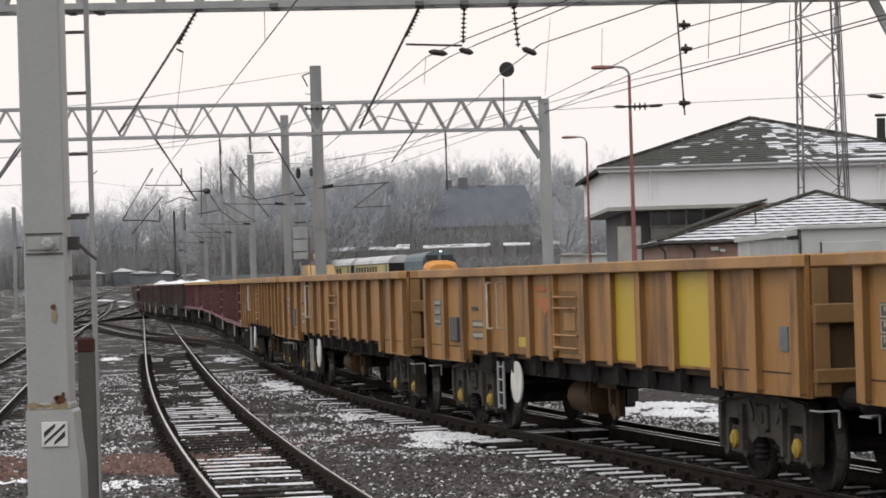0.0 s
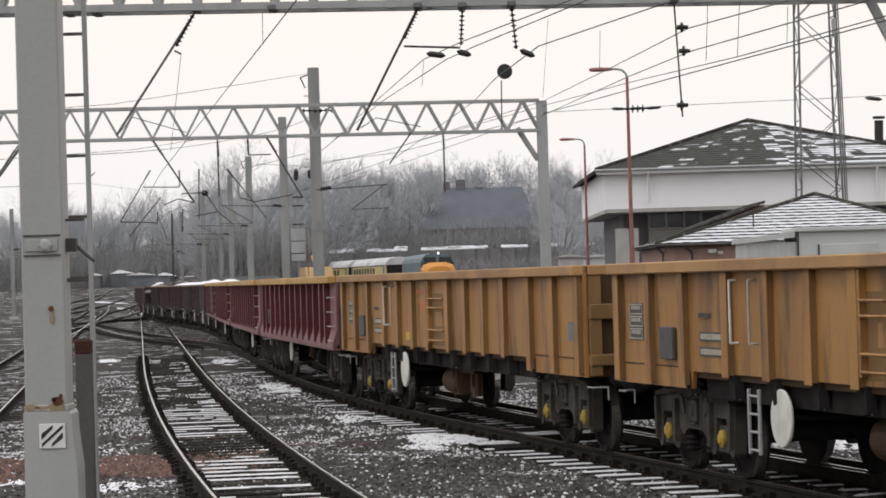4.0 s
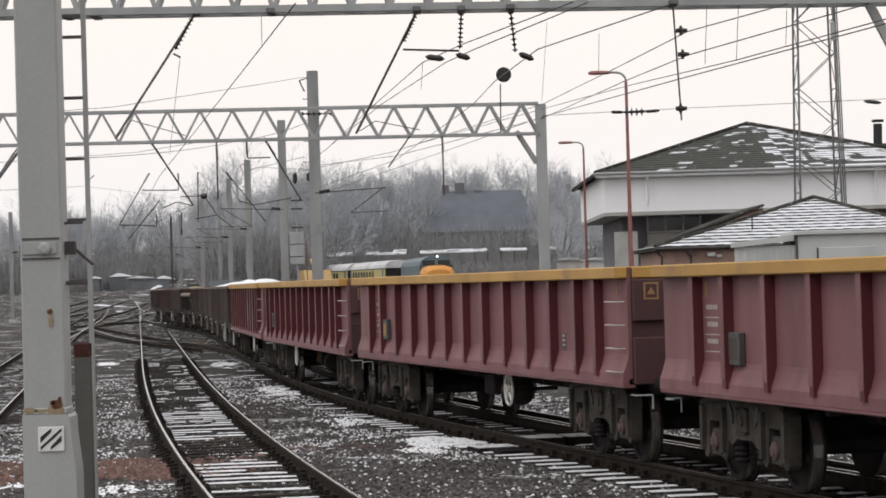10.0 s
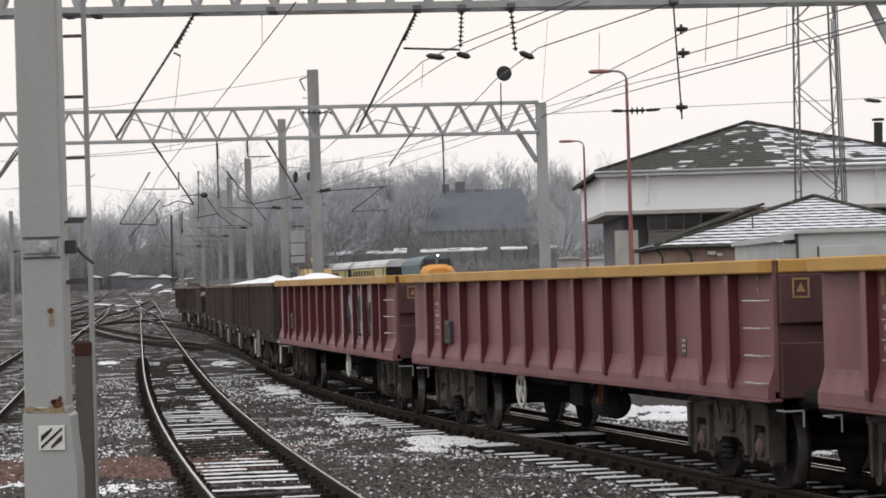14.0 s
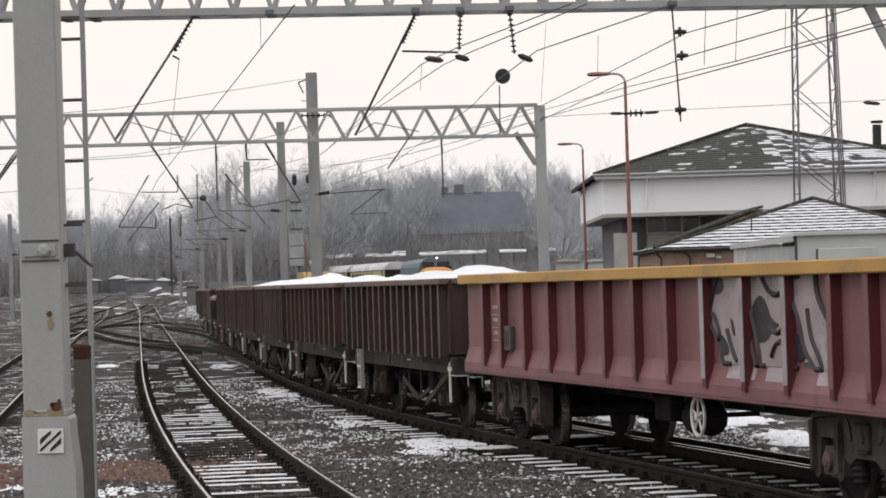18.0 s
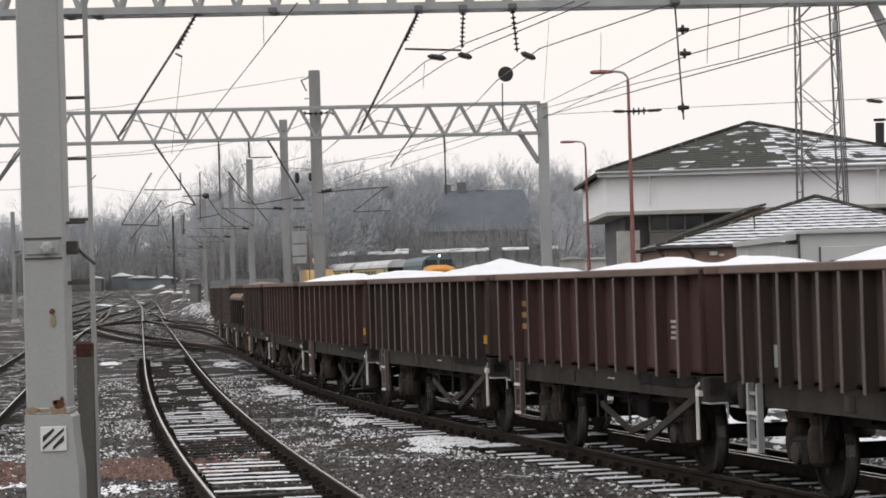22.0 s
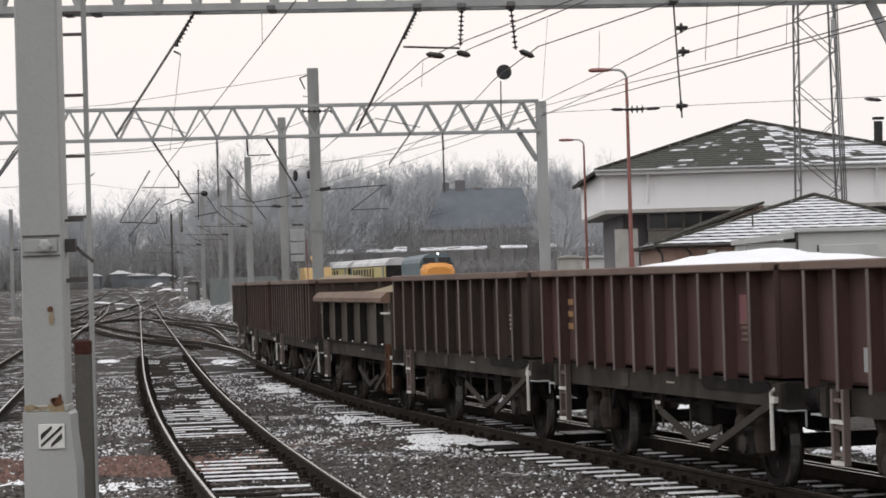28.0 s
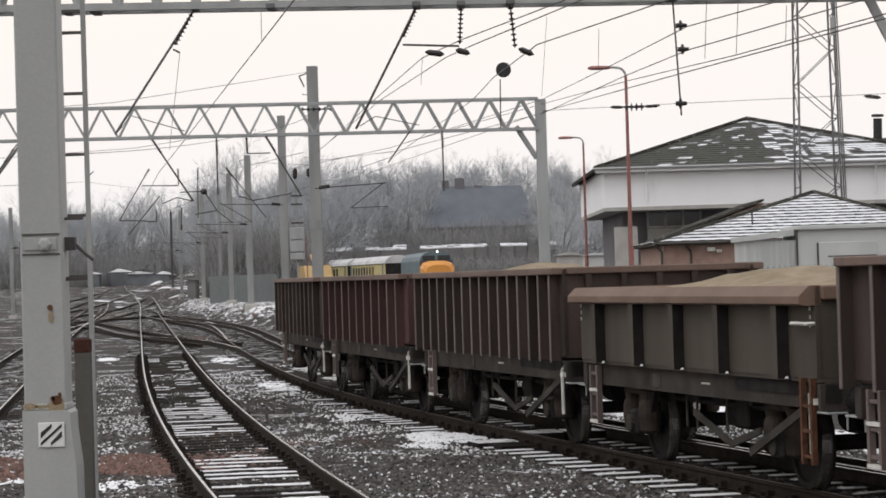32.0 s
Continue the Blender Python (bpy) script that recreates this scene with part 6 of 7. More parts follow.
WIRES = (
    (((-1.81, 34.00, 5.89), (-2.93, 44.00, 6.25), (-5.30, 62.00, 6.48), (-8.87, 83.00, 5.80), (-16.38, 140.00, 5.71)), 0, 0.013),
    (((1.97, 38.00, 6.22), (0.40, 44.00, 6.19), (-0.29, 50.00, 6.41), (-1.98, 72.00, 6.95), (-4.21, 97.00, 7.22)), 0, 0.012),
    (((2.19, 38.00, 6.21), (0.60, 44.00, 6.10), (0.15, 50.00, 6.40), (-1.44, 66.00, 6.73), (-4.54, 97.00, 6.98)), 0, 0.012),
    (((3.33, 38.00, 6.13), (1.68, 44.00, 6.08), (1.20, 56.00, 6.47), (0.91, 70.00, 6.93), (-1.64, 97.00, 6.78), (-7.39, 125.00, 6.38)), 0, 0.013),
    (((4.79, 36.00, 5.90), (4.21, 44.30, 6.33), (4.02, 60.00, 6.98), (3.27, 83.00, 7.75), (-1.84, 97.00, 7.06), (-7.22, 125.00, 7.58)), 0, 0.013),
    (((5.89, 36.00, 5.87), (4.23, 44.30, 5.94), (4.14, 58.00, 6.56), (3.29, 83.00, 7.32), (-1.64, 97.00, 6.93), (-5.16, 110.00, 7.26)), 0, 0.013),
    (((5.85, 34.00, 5.48), (4.76, 42.00, 5.64), (4.43, 60.00, 6.61), (3.30, 83.00, 7.61), (-1.21, 97.00, 7.25)), 0, 0.012),
    (((5.85, 34.00, 5.42), (4.15, 44.30, 5.56), (3.29, 83.00, 7.36), (-2.04, 120.00, 7.48), (-9.23, 165.00, 7.44)), 0, 0.013),
    (((3.26, 83.00, 7.39), (5.39, 83.00, 7.44), (7.73, 83.00, 7.49), (12.87, 83.00, 7.58), (14.47, 83.00, 7.61)), 0, 0.012),
    (((-13.99, 82.00, 7.80), (-10.12, 82.00, 7.98), (-6.21, 84.00, 8.64), (-4.81, 97.00, 9.94)), 0, 0.012),
    (((-8.08, 60.00, 5.30), (-7.23, 97.00, 7.68), (-4.67, 97.00, 8.33)), 0.1, 0.012),
    (((-14.03, 82.00, 6.34), (-9.46, 82.00, 6.55), (-7.69, 82.00, 6.78)), 0, 0.010),
    (((-4.87, 97.00, 6.53), (-11.46, 165.00, 9.77), (-28.81, 280.00, 12.78)), 0, 0.014),
    (((-13.88, 82.00, 5.49), (-21.59, 160.00, 8.69), (-27.04, 280.00, 11.83)), 0, 0.014),
    (((-12.00, 165.00, 9.36), (-15.32, 190.00, 9.27), (-21.14, 232.00, 9.10), (-27.84, 280.00, 9.03)), 0, 0.016),
    (((-5.04, 97.00, 6.99), (-11.99, 165.00, 9.58), (-15.31, 190.00, 9.43), (-21.13, 232.00, 9.40), (-38.38, 330.00, 8.43)), 0, 0.016),
    (((-7.77, 82.60, 4.87), (-11.35, 110.00, 5.39), (-18.39, 165.00, 6.16), (-35.42, 300.00, 7.24)), 0, 0.014),
)
for pts, sag, r in WIRES:
    wire(pts, sag, r * 0.75)
for a, b in (((-2.65, 40.00, 6.36), (-2.92, 44.00, 6.28)), ((-4.29, 44.00, 6.12), (-6.15, 60.00, 5.33)), ((3.08, 50.00, 6.86), (3.17, 52.00, 6.28)), ((4.11, 40.00, 6.32), (4.26, 42.00, 5.60)), ((4.59, 40.00, 6.31), (4.76, 42.00, 5.64)), ((2.52, 60.00, 8.10), (2.35, 60.00, 6.30)), ((5.32, 40.00, 6.21), (5.29, 40.00, 5.66)), ((-0.39, 60.00, 6.64), (-0.28, 50.00, 6.41))):
    wire((a, b), 0, 0.005, "dropper_wire", "thin dropper of the overhead line")
strain = thing("strain_insulators", "dark strain insulators strung along the wires", "insulator")
for a, b, r in (((-0.20, 44.00, 6.01), (0.12, 44.00, 5.96), 0.05), ((0.31, 44.00, 6.03), (0.55, 44.00, 5.96), 0.05), ((1.36, 44.00, 6.02), (1.61, 44.00, 5.91), 0.05), ((5.39, 83.00, 7.44), (5.82, 83.00, 7.42), 0.05), ((6.46, 83.00, 7.42), (6.96, 83.00, 7.44), 0.05), ((13.37, 83.00, 7.55), (13.93, 83.00, 7.48), 0.06), ((-5.41, 98.00, 6.48), (-5.42, 98.00, 6.04), 0.09), ((-4.90, 98.00, 6.45), (-4.91, 98.00, 6.11), 0.09)):
    a, b = Vector(a), Vector(b)
    ln = (b - a).length
    part("insulator", Geo().turned(a, b - a, ((0, 0.01), (ln * 0.2, r), (ln * 0.8, r), (ln, 0.01)), 8), INSULATOR, strain)
rib_insulator(strain, (5.82, 83.00, 7.42), (6.46, 83.00, 7.42), 0.13, 4)
rib_insulator(strain, (-5.10, 96.60, 8.55), (-3.86, 96.60, 8.53), 0.09, 6)


# ---- the near mast and the lattice post behind it ----
def near_mast():
    x, y, _ = (-3.02, 20.00, 2.55)
    root = thing("overhead_mast", "grey painted steel mast with hazard plate and rust stains", "mast", at=(x, y, -0.25))
    w, ry = 0.16, -0.16
    part("shaft", Geo().box(-w, w, -w, w, 0, 9.5, chamfer=0.014), MAST_PAINT, root)
    z = [(-3.01, 20.00, 1.33)[2] + 0.25, (-3.01, 20.00, 1.15)[2] + 0.25, (-2.99, 20.00, 2.58)[2] + 0.25, (-2.95, 20.00, 2.10)[2] + 0.25]
    part("base_casing", Geo().quad_strip([[(-0.17, -0.2, q), (r, -0.2, q), (r, 0.2, q), (-0.17, 0.2, q)] for q, r in ((0, 0.235), (z[0] - 0.42, 0.225), (z[0] - 0.16, 0.195), (z[0] - 0.02, 0.19), (z[0], 0.17))]), MAST_PAINT, root)
    part("collar", Geo().box(-0.167, 0.167, -0.167, 0.167, z[0], z[0] + 0.055, chamfer=0.01), MAST_PAINT, root)
    p = part("hazard_plate", Geo().box(-0.053, 0.143, -0.214, -0.202, z[1] - 0.092, z[1] + 0.092, chamfer=0.003), HAZARD, root, "black and white striped hazard plate")
    for k in range(-2, 3):
        c = k * 0.075
        lo, hi = max(-0.08, c - 0.08), min(0.08, c + 0.08)
        if hi - lo < 0.03:
            continue
        def line_z(x, d=c):
            return x - d
        out = []
        for x0, dz in ((lo, -0.023), (hi, -0.023), (hi, 0.023), (lo, 0.023)):
            out.append((x0 + 0.045, z[1] + max(-0.082, min(0.082, line_z(x0) + dz))))
        part("stripe", Geo().prism(out, "y", -0.2175, -0.215), BLACK, p)
    for dz in (0.075, -0.075):
        part("strap", Geo().box(-0.14, 0.14, -0.169, -0.161, z[2] + dz - 0.006, z[2] + dz + 0.006), DARK_STEEL, root)
    part("bracket_plate", Geo().box(-0.13, 0.12, -0.173, -0.161, z[2] - 0.045, z[2] + 0.05, chamfer=0.004), MAST_PAINT, root)
    part("bracket_bolt", Geo().turned((0.03, -0.173, z[2]), (0, -1, 0), ((0, 0.055), (0.03, 0.05), (0.04, 0.03), (0.04, 0)), 6), MAST_PAINT, root)
    rnd = random.Random(4)
    for cx, cz, r, tall, mat in ((0.055, z[3] + 0.005, 0.022, 1.0, RUST), (0.058, z[3] - 0.07, 0.02, 2.6, RUST_WASH), (0.09, z[0] + 0.075, 0.04, 0.9, RUST), (0.055, z[0] + 0.09, 0.02, 1.1, RUST), (0.085, z[0] + 0.03, 0.075, 0.5, RUST_WASH),
                                 (-0.115, z[0] + 0.035, 0.05, 0.55, RUST_WASH), (0.11, z[0] + 0.115, 0.014, 1.4, RUST), (-0.03, z[0] + 0.03, 0.05, 0.3, RUST_WASH)):
        out = [(cx + r * math.cos(q * math.tau / 16) * rnd.uniform(0.75, 1.15), cz + r * tall * math.sin(q * math.tau / 16) * rnd.uniform(0.75, 1.15)) for q in range(16)]
        y_out = ry - (0.012 if mat is RUST else 0.009)
        part("rust_stain", Geo().prism(out, "y", y_out, ry + 0.002), mat, root, "rust stain")
    part("side_bracket", Geo().box(0.16, 0.24, -0.05, 0.05, z[2] - 0.05, z[2] + 0.05).rod([(0.23, 0, z[2]), (0.30, 0, z[2] - 0.07), (0.37, 0, z[2] - 0.13)], 0.012), DARK_STEEL, root)
    part("side_bracket", Geo().box(-0.18, -0.16, -0.05, 0.05, z[2] - 0.05, z[2] + 0.03), DARK_STEEL, root)
    part("side_arm", Geo().box(0.16, 0.32, -0.02, 0.02, z[2] - 0.28, z[2] - 0.25), DARK_STEEL, root)
    part("side_arm", Geo().box(0.16, 0.30, -0.02, 0.02, z[2] + 0.18, z[2] + 0.2), DARK_STEEL, root)


near_mast()


def ladder_post():
    x0, y0, _ = (-3.31, 23.00, 2.59)
    x1 = (-3.08, 23.00, 2.58)[0]
    root = thing("ladder", "narrow grey steel ladder fixed beside the mast", "ladder", at=(0, 0, -0.25))
    for x in (x0, x1):
        part("stile", Geo().box(x - 0.019, x + 0.019, y0 - 0.03, y0 + 0.03, 0, 9.4), MAST_DULL, root)
    for q in (20, 58, 166, 274, 382, 490, 600, 700, 810):
        z = (2.49 + (511 - q) * 23 / 4671.1)
        part("rung", Geo().box(x0, x1, y0 - 0.02, y0 + 0.02, z - 0.013, z + 0.013), DARK_STEEL, root)
    px, py, pz = (-3.03, 22.00, 1.76)
    chan = thing("channel_post", "short dark steel channel post with rusty cap", "post", at=(px, py, -0.25))
    h = pz + 0.25
    part("channel", Geo().box(-0.06, 0.07, -0.06, 0.06, 0, h), POST_GREY, chan)
    part("cap", Geo().box(-0.063, 0.073, -0.065, 0.065, h - 0.06, h + 0.06, chamfer=0.01), RUST_DARK, chan, "rusty cap")


ladder_post()


# ---- lamp posts ----
def lamp_post(top, foot_z, wide, headlen, name="street_lamp"):
    x, y, z = top
    root = thing(name, "red oxide painted lamp post with curved arm", "street lamp", "lamp posts", at=(x, y, foot_z))
    h = z - foot_z
    part("post", Geo().tube((0, 0, 0), (0, 0, h * 0.35), wide * 1.25, wide * 1.1, 10).tube((0, 0, h * 0.35), (0, 0, h - 0.25), wide * 0.85, wide * 0.6, 10), LAMP_RED, root)
    arc = [(-0.32 * (1 - math.cos(k * math.pi / 12)) , 0, h - 0.25 + 0.30 * math.sin(k * math.pi / 12)) for k in range(7)]
    part("arm", Geo().rod(arc + [(-0.55, 0, h + 0.07)], wide * 0.5), GALV, root)
    head = Geo()
    rings = []
    for t, hy, hz in ((0, 0.05, 0.04), (0.15, 0.11, 0.07), (0.5, 0.14, 0.085), (0.8, 0.12, 0.08), (0.92, 0.05, 0.04)):
        xx = -0.5 - t * headlen
        rings.append([(xx, hy * math.cos(q * math.tau / 10), h + 0.05 + hz * math.sin(q * math.tau / 10) * (1.0 if q < 5 else 0.8)) for q in range(10)])
    head.quad_strip(rings)
    part("lamp_head", head, LAMP_RED, root, "faded pink lamp head")
    return root


lamp_post((6.41, 90.00, 9.17), -0.2, 0.085, 0.85)
lamp_post((7.39, 136.00, 9.19), -0.2, 0.085, 0.85)


# ---- signal and cabinets beside the line ----
def signal():
    x, y, _ = (-7.05, 128.00, 3.58)
    root = thing("signal_post", "grey signal post with stacked equipment boxes", "signal", at=(x, y, ground_z(x, y)))
    zz = ground_z(x, y)
    part("pole", Geo().tube((0, 0, 0), (0, 0, (-7.09, 128.00, 6.88)[2] - zz), 0.06), GALV, root)
    for a, b in ((403, 424), (426, 446), (448, 460)):
        top, bot = (-7.01, 128.00, 4.87)[2] - (a - 403) * 0.0274 - zz, (-7.01, 128.00, 4.87)[2] - (b - 403) * 0.0274 - zz
        part("equipment_box", Geo().box(-0.34, 0.34, -0.3, 0.1, bot, top, chamfer=0.02), GALV, root)
    for q in (347, 362, 395):
        z = (-7.10, 128.00, 6.41)[2] - (q - 347) * 0.0274 - zz
        part("cross_arm", Geo().box(-0.25, 0.3, -0.06, 0.02, z - 0.04, z + 0.04), DARK_STEEL, root)
    part("ladder", Geo().tube((0.5, 0, 0), (0.42, 0, 4.2), 0.025).tube((0.8, 0, 0), (0.72, 0, 4.2), 0.025), LAMP_RED, root)


signal()


# ---- lattice radio tower ----
def radio_tower():
    x, y, _ = (15.99, 112.00, 3.95)
    root = thing("radio_tower", "slender galvanised lattice radio tower", "tower", at=Matrix.Translation((x, y, -0.25)) @ Matrix.Rotation(radians(0), 4, "Z"))
    top, wide = 17.5, 0.95
    legs = [(-1, -1), (1, -1), (1, 1), (-1, 1)]
    def at(q, z):
        w = wide - 0.015 * z
        return Vector((legs[q % 4][0] * w, legs[q % 4][1] * w, z))
    for q in range(4):
        part("leg", Geo().beam(at(q, 0), at(q, top), 0.08, 0.08), TOWER_STEEL, root)
    bays, dz = 12, top / 12
    for k in range(bays):
        for q in range(4):
            if q % 2 == 0:
                a, b = (q, q + 1) if (k + q // 2) % 2 else (q + 1, q)
                part("brace", Geo().beam(at(a, k * dz), at(b, (k + 1) * dz), 0.036, 0.036), TOWER_STEEL, root)
            else:
                a, b = (q, q + 1) if k % 2 else (q + 1, q)
                part("brace", Geo().beam(at(a, k * dz), at(b, (k + 1) * dz), 0.034, 0.034), TOWER_STEEL, root)
                part("strut", Geo().beam(at(q, k * dz), at(q + 1, k * dz), 0.04, 0.04), TOWER_STEEL, root)
    for x2, w2 in ((1.12, 0.035), (1.20, 0.03)):
        part("feeder_cable", Geo().rod([(x2, -0.62, 0), (x2 - 0.019 * top, -0.45, top)], w2, 6), TOWER_STEEL, root)
    part("aerial", Geo().box(0.62, 0.80, -0.9, -0.7, 12.2, 13.0, chamfer=0.02), GALV, root)
    part("footing", Geo().box(-1.5, 1.5, -1.5, 1.5, -0.4, 0.3, chamfer=0.05), CONCRETE, root)


radio_tower()


# ---- depot building: white clad storey under a hipped tiled roof ----
def tile_rows(root, name, a, b, c, d, rows, mat, lap=0.06, pitch=None, count=0):
    """Courses of tiles on the slope from the eave a-b up to c-d: each course overlaps the one below."""
    a, b, c, d = (Vector(p) for p in (a, b, c, d))
    nrm = (b - a).cross(d - a)
    nrm = nrm.normalized() if nrm.z > 0 else -nrm.normalized()
    for k in range(rows):
        t0, t1 = k / rows, (k + 1.15) / rows
        g = Geo()
        p0, p1, p2, p3 = a.lerp(d, t0), b.lerp(c, t0), b.lerp(c, min(1, t1)), a.lerp(d, min(1, t1))
        up0, up1 = nrm * lap, nrm * lap * 0.15
        n = max(2, int((p1 - p0).length / pitch)) if pitch else 1
        for i in range(n):
            u0, u1 = i / n, (i + 1) / n
            h = 1.0 if i % 2 else 0.8
            q0, q1, q2, q3 = p0.lerp(p1, u0), p0.lerp(p1, u1), p3.lerp(p2, u1), p3.lerp(p2, u0)
            g.quad_strip([[q0, q1, q2, q3], [q0 + up0 * h, q1 + up0 * h, q2 + up1, q3 + up1]])
            g.m[-6] = 1
        part(name, g, [mat, SLATE], root)


def depot():
    x0, y0, ze = (8.02, 130.00, 7.33)
    zb = 5.43
    x1, y1 = 25.5, 152.0
    root = thing("depot_building", "depot building with white upper storey and mossy hipped roof", "building")
    part("upper_wall", Geo().box(x0, x1, y0, y1, zb, ze), RENDER_WHITE, root, "white clad upper wall")
    part("soffit", Geo().box(x0 - 0.02, x1, y0 - 0.02, y1, zb - 0.18, zb - 0.004), CONCRETE, root)
    part("lower_wall", Geo().box(x0 + 1.1, x1 - 0.5, y0 + 3.4, y1 - 2, -0.4, zb - 0.18), HOUSE_WALL, root, "dark recessed lower wall")
    for xa, xb in ((x0 + 0.5, x0 + 1.15), (x0 + 1.3, x0 + 1.62)):
        part("pillar", Geo().box(xa, xb, y0 + 0.5, y0 + 1.1, -0.4, (8.89, 131.00, 4.48)[2]), CONCRETE, root, "pale concrete panel")
    wx0, wx1 = (10.35, 133.00, 4.81)[0], (13.02, 133.00, 4.73)[0]
    wt, wb = 5.30, 4.46
    win = part("window", Geo().box(wx0, wx1, y0 + 3.1, y0 + 3.38, wb, wt), GLASS_DARK, root)
    n = 3
    for k in range(n + 1):
        xx = wx0 + (wx1 - wx0) * k / n
        part("mullion", Geo().box(xx - 0.05, xx + 0.05, y0 + 3.0, y0 + 3.12, wb, wt), CONCRETE, win)
    for zz in (wb, wt):
        part("window_frame", Geo().box(wx0 - 0.05, wx1 + 0.05, y0 + 3.0, y0 + 3.12, zz - 0.05, zz + 0.05), CONCRETE, win)
    part("lower_panel", Geo().box(wx0, wx1 + 1.0, y0 + 3.0, y0 + 3.39, wb - 2.2, wb - 0.08), CONCRETE, root)
    o = 0.45
    ap = Vector((16.45, 141.00, 10.18))
    c = [(x0 - o, y0 - o, ze), (x1 + o, y0 - o, ze), (x1 + o, y1 + o, ze), (x0 - o, y1 + o, ze)]
    part("roof_deck", Geo().quad_strip([c, [tuple(ap)] * 4], caps=False), SLATE, root)
    part("eaves_board", Geo().box(x0 - o, x1 + o, y0 - o - 0.03, y0 - o + 0.10, ze - 0.20, ze + 0.05), RENDER_WHITE, root)
    part("eaves_board", Geo().box(x0 - o - 0.03, x0 - o + 0.10, y0 - o + 0.12, y1 + o, ze - 0.10, ze + 0.04), SLATE, root)
    part("gutter", Geo().tube((x0 - o - 0.1, y0 - o - 0.12, ze + 0.0), (x1 + o, y0 - o - 0.12, ze + 0.0), 0.075), GALV, root)
    rows = 22
    split = (ap.x - c[0][0]) / (c[1][0] - c[0][0])
    front = Vector(c[0]).lerp(Vector(c[1]), split)
    up = Vector((0, -0.01, 0.03))
    tile_rows(root, "tile_course", Vector(c[0]) + up, front + up, ap + up, ap + up, rows, FLECKED_SLATE, 0.03, pitch=0.36)
    tile_rows(root, "tile_course", front + up, Vector(c[1]) + up, ap + up, ap + up, rows, SNOWY_SLATE, 0.03, pitch=0.36)
    tile_rows(root, "tile_course", Vector(c[3]) + Vector((-0.02, 0, 0.03)), Vector(c[0]) + Vector((-0.02, 0, 0.03)), ap, ap, 12, SLATE, 0.05)
    for q in c[:2]:
        part("hip_ridge", Geo().tube(Vector(q) + Vector((0, 0, 0.06)), ap + Vector((0, 0, 0.08)), 0.11, n=6), SLATE, root)
    for px in ((10.12, 129.40, 7.24), (21.40, 129.40, 7.18)):
        part("downpipe", Geo().rod([(px[0], y0 - 0.5, ze - 0.1), (px[0], y0 - 0.12, ze - 0.5), (px[0], y0 - 0.08, ze - 1.6)], 0.075), RENDER_WHITE, root)
    annex = thing("rear_range", "long brown roofed range behind the depot", "building")
    rx, ry, rz = (24.04, 160.00, 9.89)
    part("roof", Geo().prism(((ry - 6, rz - 2.6), (ry, rz), (ry + 6, rz - 2.6)), "x", rx, rx + 26), SLATE, annex)
    part("wall", Geo().box(rx + 0.3, rx + 26, ry - 5.5, ry + 5.5, -0.4, rz - 2.55), RENDER_WHITE, annex)
    fl = (25.88, 156.00, 9.63)
    part("flue", Geo().tube((fl[0], fl[1], fl[2] - 0.6), (25.92, 156.00, 10.86), 0.26, n=12).tube((25.92, 156.00, 10.96), (25.92, 156.00, 11.10), 0.36, n=12), BLACK, annex, "black metal flue")




def snow_flecked_tiles(name, dark, light, lean, low, high):
    """Tiles that each hold or have shed their snow, in broad drifts."""
    m = bpy.data.materials.new(name)
    m.use_nodes = True
    n, l = m.node_tree.nodes, m.node_tree.links
    tc, geo = n.new("ShaderNodeTexCoord"), n.new("ShaderNodeNewGeometry")
    drift, grain = n.new("ShaderNodeTexNoise"), n.new("ShaderNodeTexNoise")
    drift.inputs["Scale"].default_value, drift.inputs["Detail"].default_value = 0.45, 2.0
    grain.inputs["Scale"].default_value, grain.inputs["Detail"].default_value = 5.0, 4.0
    for node in (drift, grain):
        l.new(tc.outputs["Object"], node.inputs["Vector"])
    a, b = n.new("ShaderNodeMath"), n.new("ShaderNodeMath")
    a.operation = b.operation = "MULTIPLY_ADD"
    a.inputs[1].default_value, b.inputs[1].default_value = lean, 0.35
    info, mixed, part_of = n.new("ShaderNodeObjectInfo"), n.new("ShaderNodeMath"), n.new("ShaderNodeMath")
    mixed.operation, part_of.operation = "MULTIPLY_ADD", "FRACT"
    mixed.inputs[1].default_value = 17.3
    l.new(info.outputs["Random"], mixed.inputs[0])
    l.new(geo.outputs["Random Per Island"], mixed.inputs[2])
    l.new(mixed.outputs[0], part_of.inputs[0])
    l.new(part_of.outputs[0], a.inputs[0])
    l.new(drift.outputs[0], a.inputs[2])
    l.new(grain.outputs[0], b.inputs[0])
    l.new(a.outputs[0], b.inputs[2])
    mask = n.new("ShaderNodeMapRange")
    mask.inputs[1].default_value, mask.inputs[2].default_value = low, high
    l.new(b.outputs[0], mask.inputs[0])
    base, mix = n.new("ShaderNodeValToRGB"), n.new("ShaderNodeMix")
    base.color_ramp.elements[0].color, base.color_ramp.elements[1].color = (*dark, 1), (*light, 1)
    l.new(grain.outputs[0], base.inputs[0])
    mix.data_type = "RGBA"
    l.new(mask.outputs[0], mix.inputs[0])
    l.new(base.outputs[0], mix.inputs[6])
    mix.inputs[7].default_value = (0.68, 0.69, 0.71, 1)
    l.new(mix.outputs[2], n["Principled BSDF"].inputs["Base Color"])
    n["Principled BSDF"].inputs["Roughness"].default_value = 0.85
    return m


FLECKED_SLATE = snow_flecked_tiles("flecked_mossy_tiles", (0.022, 0.025, 0.018), (0.058, 0.057, 0.046), 1.2, 1.74, 1.90)
SNOWY_SLATE = snow_flecked_tiles("snow_streaked_tiles", (0.03, 0.03, 0.026), (0.07, 0.066, 0.06), 1.0, 1.18, 1.30)
depot()


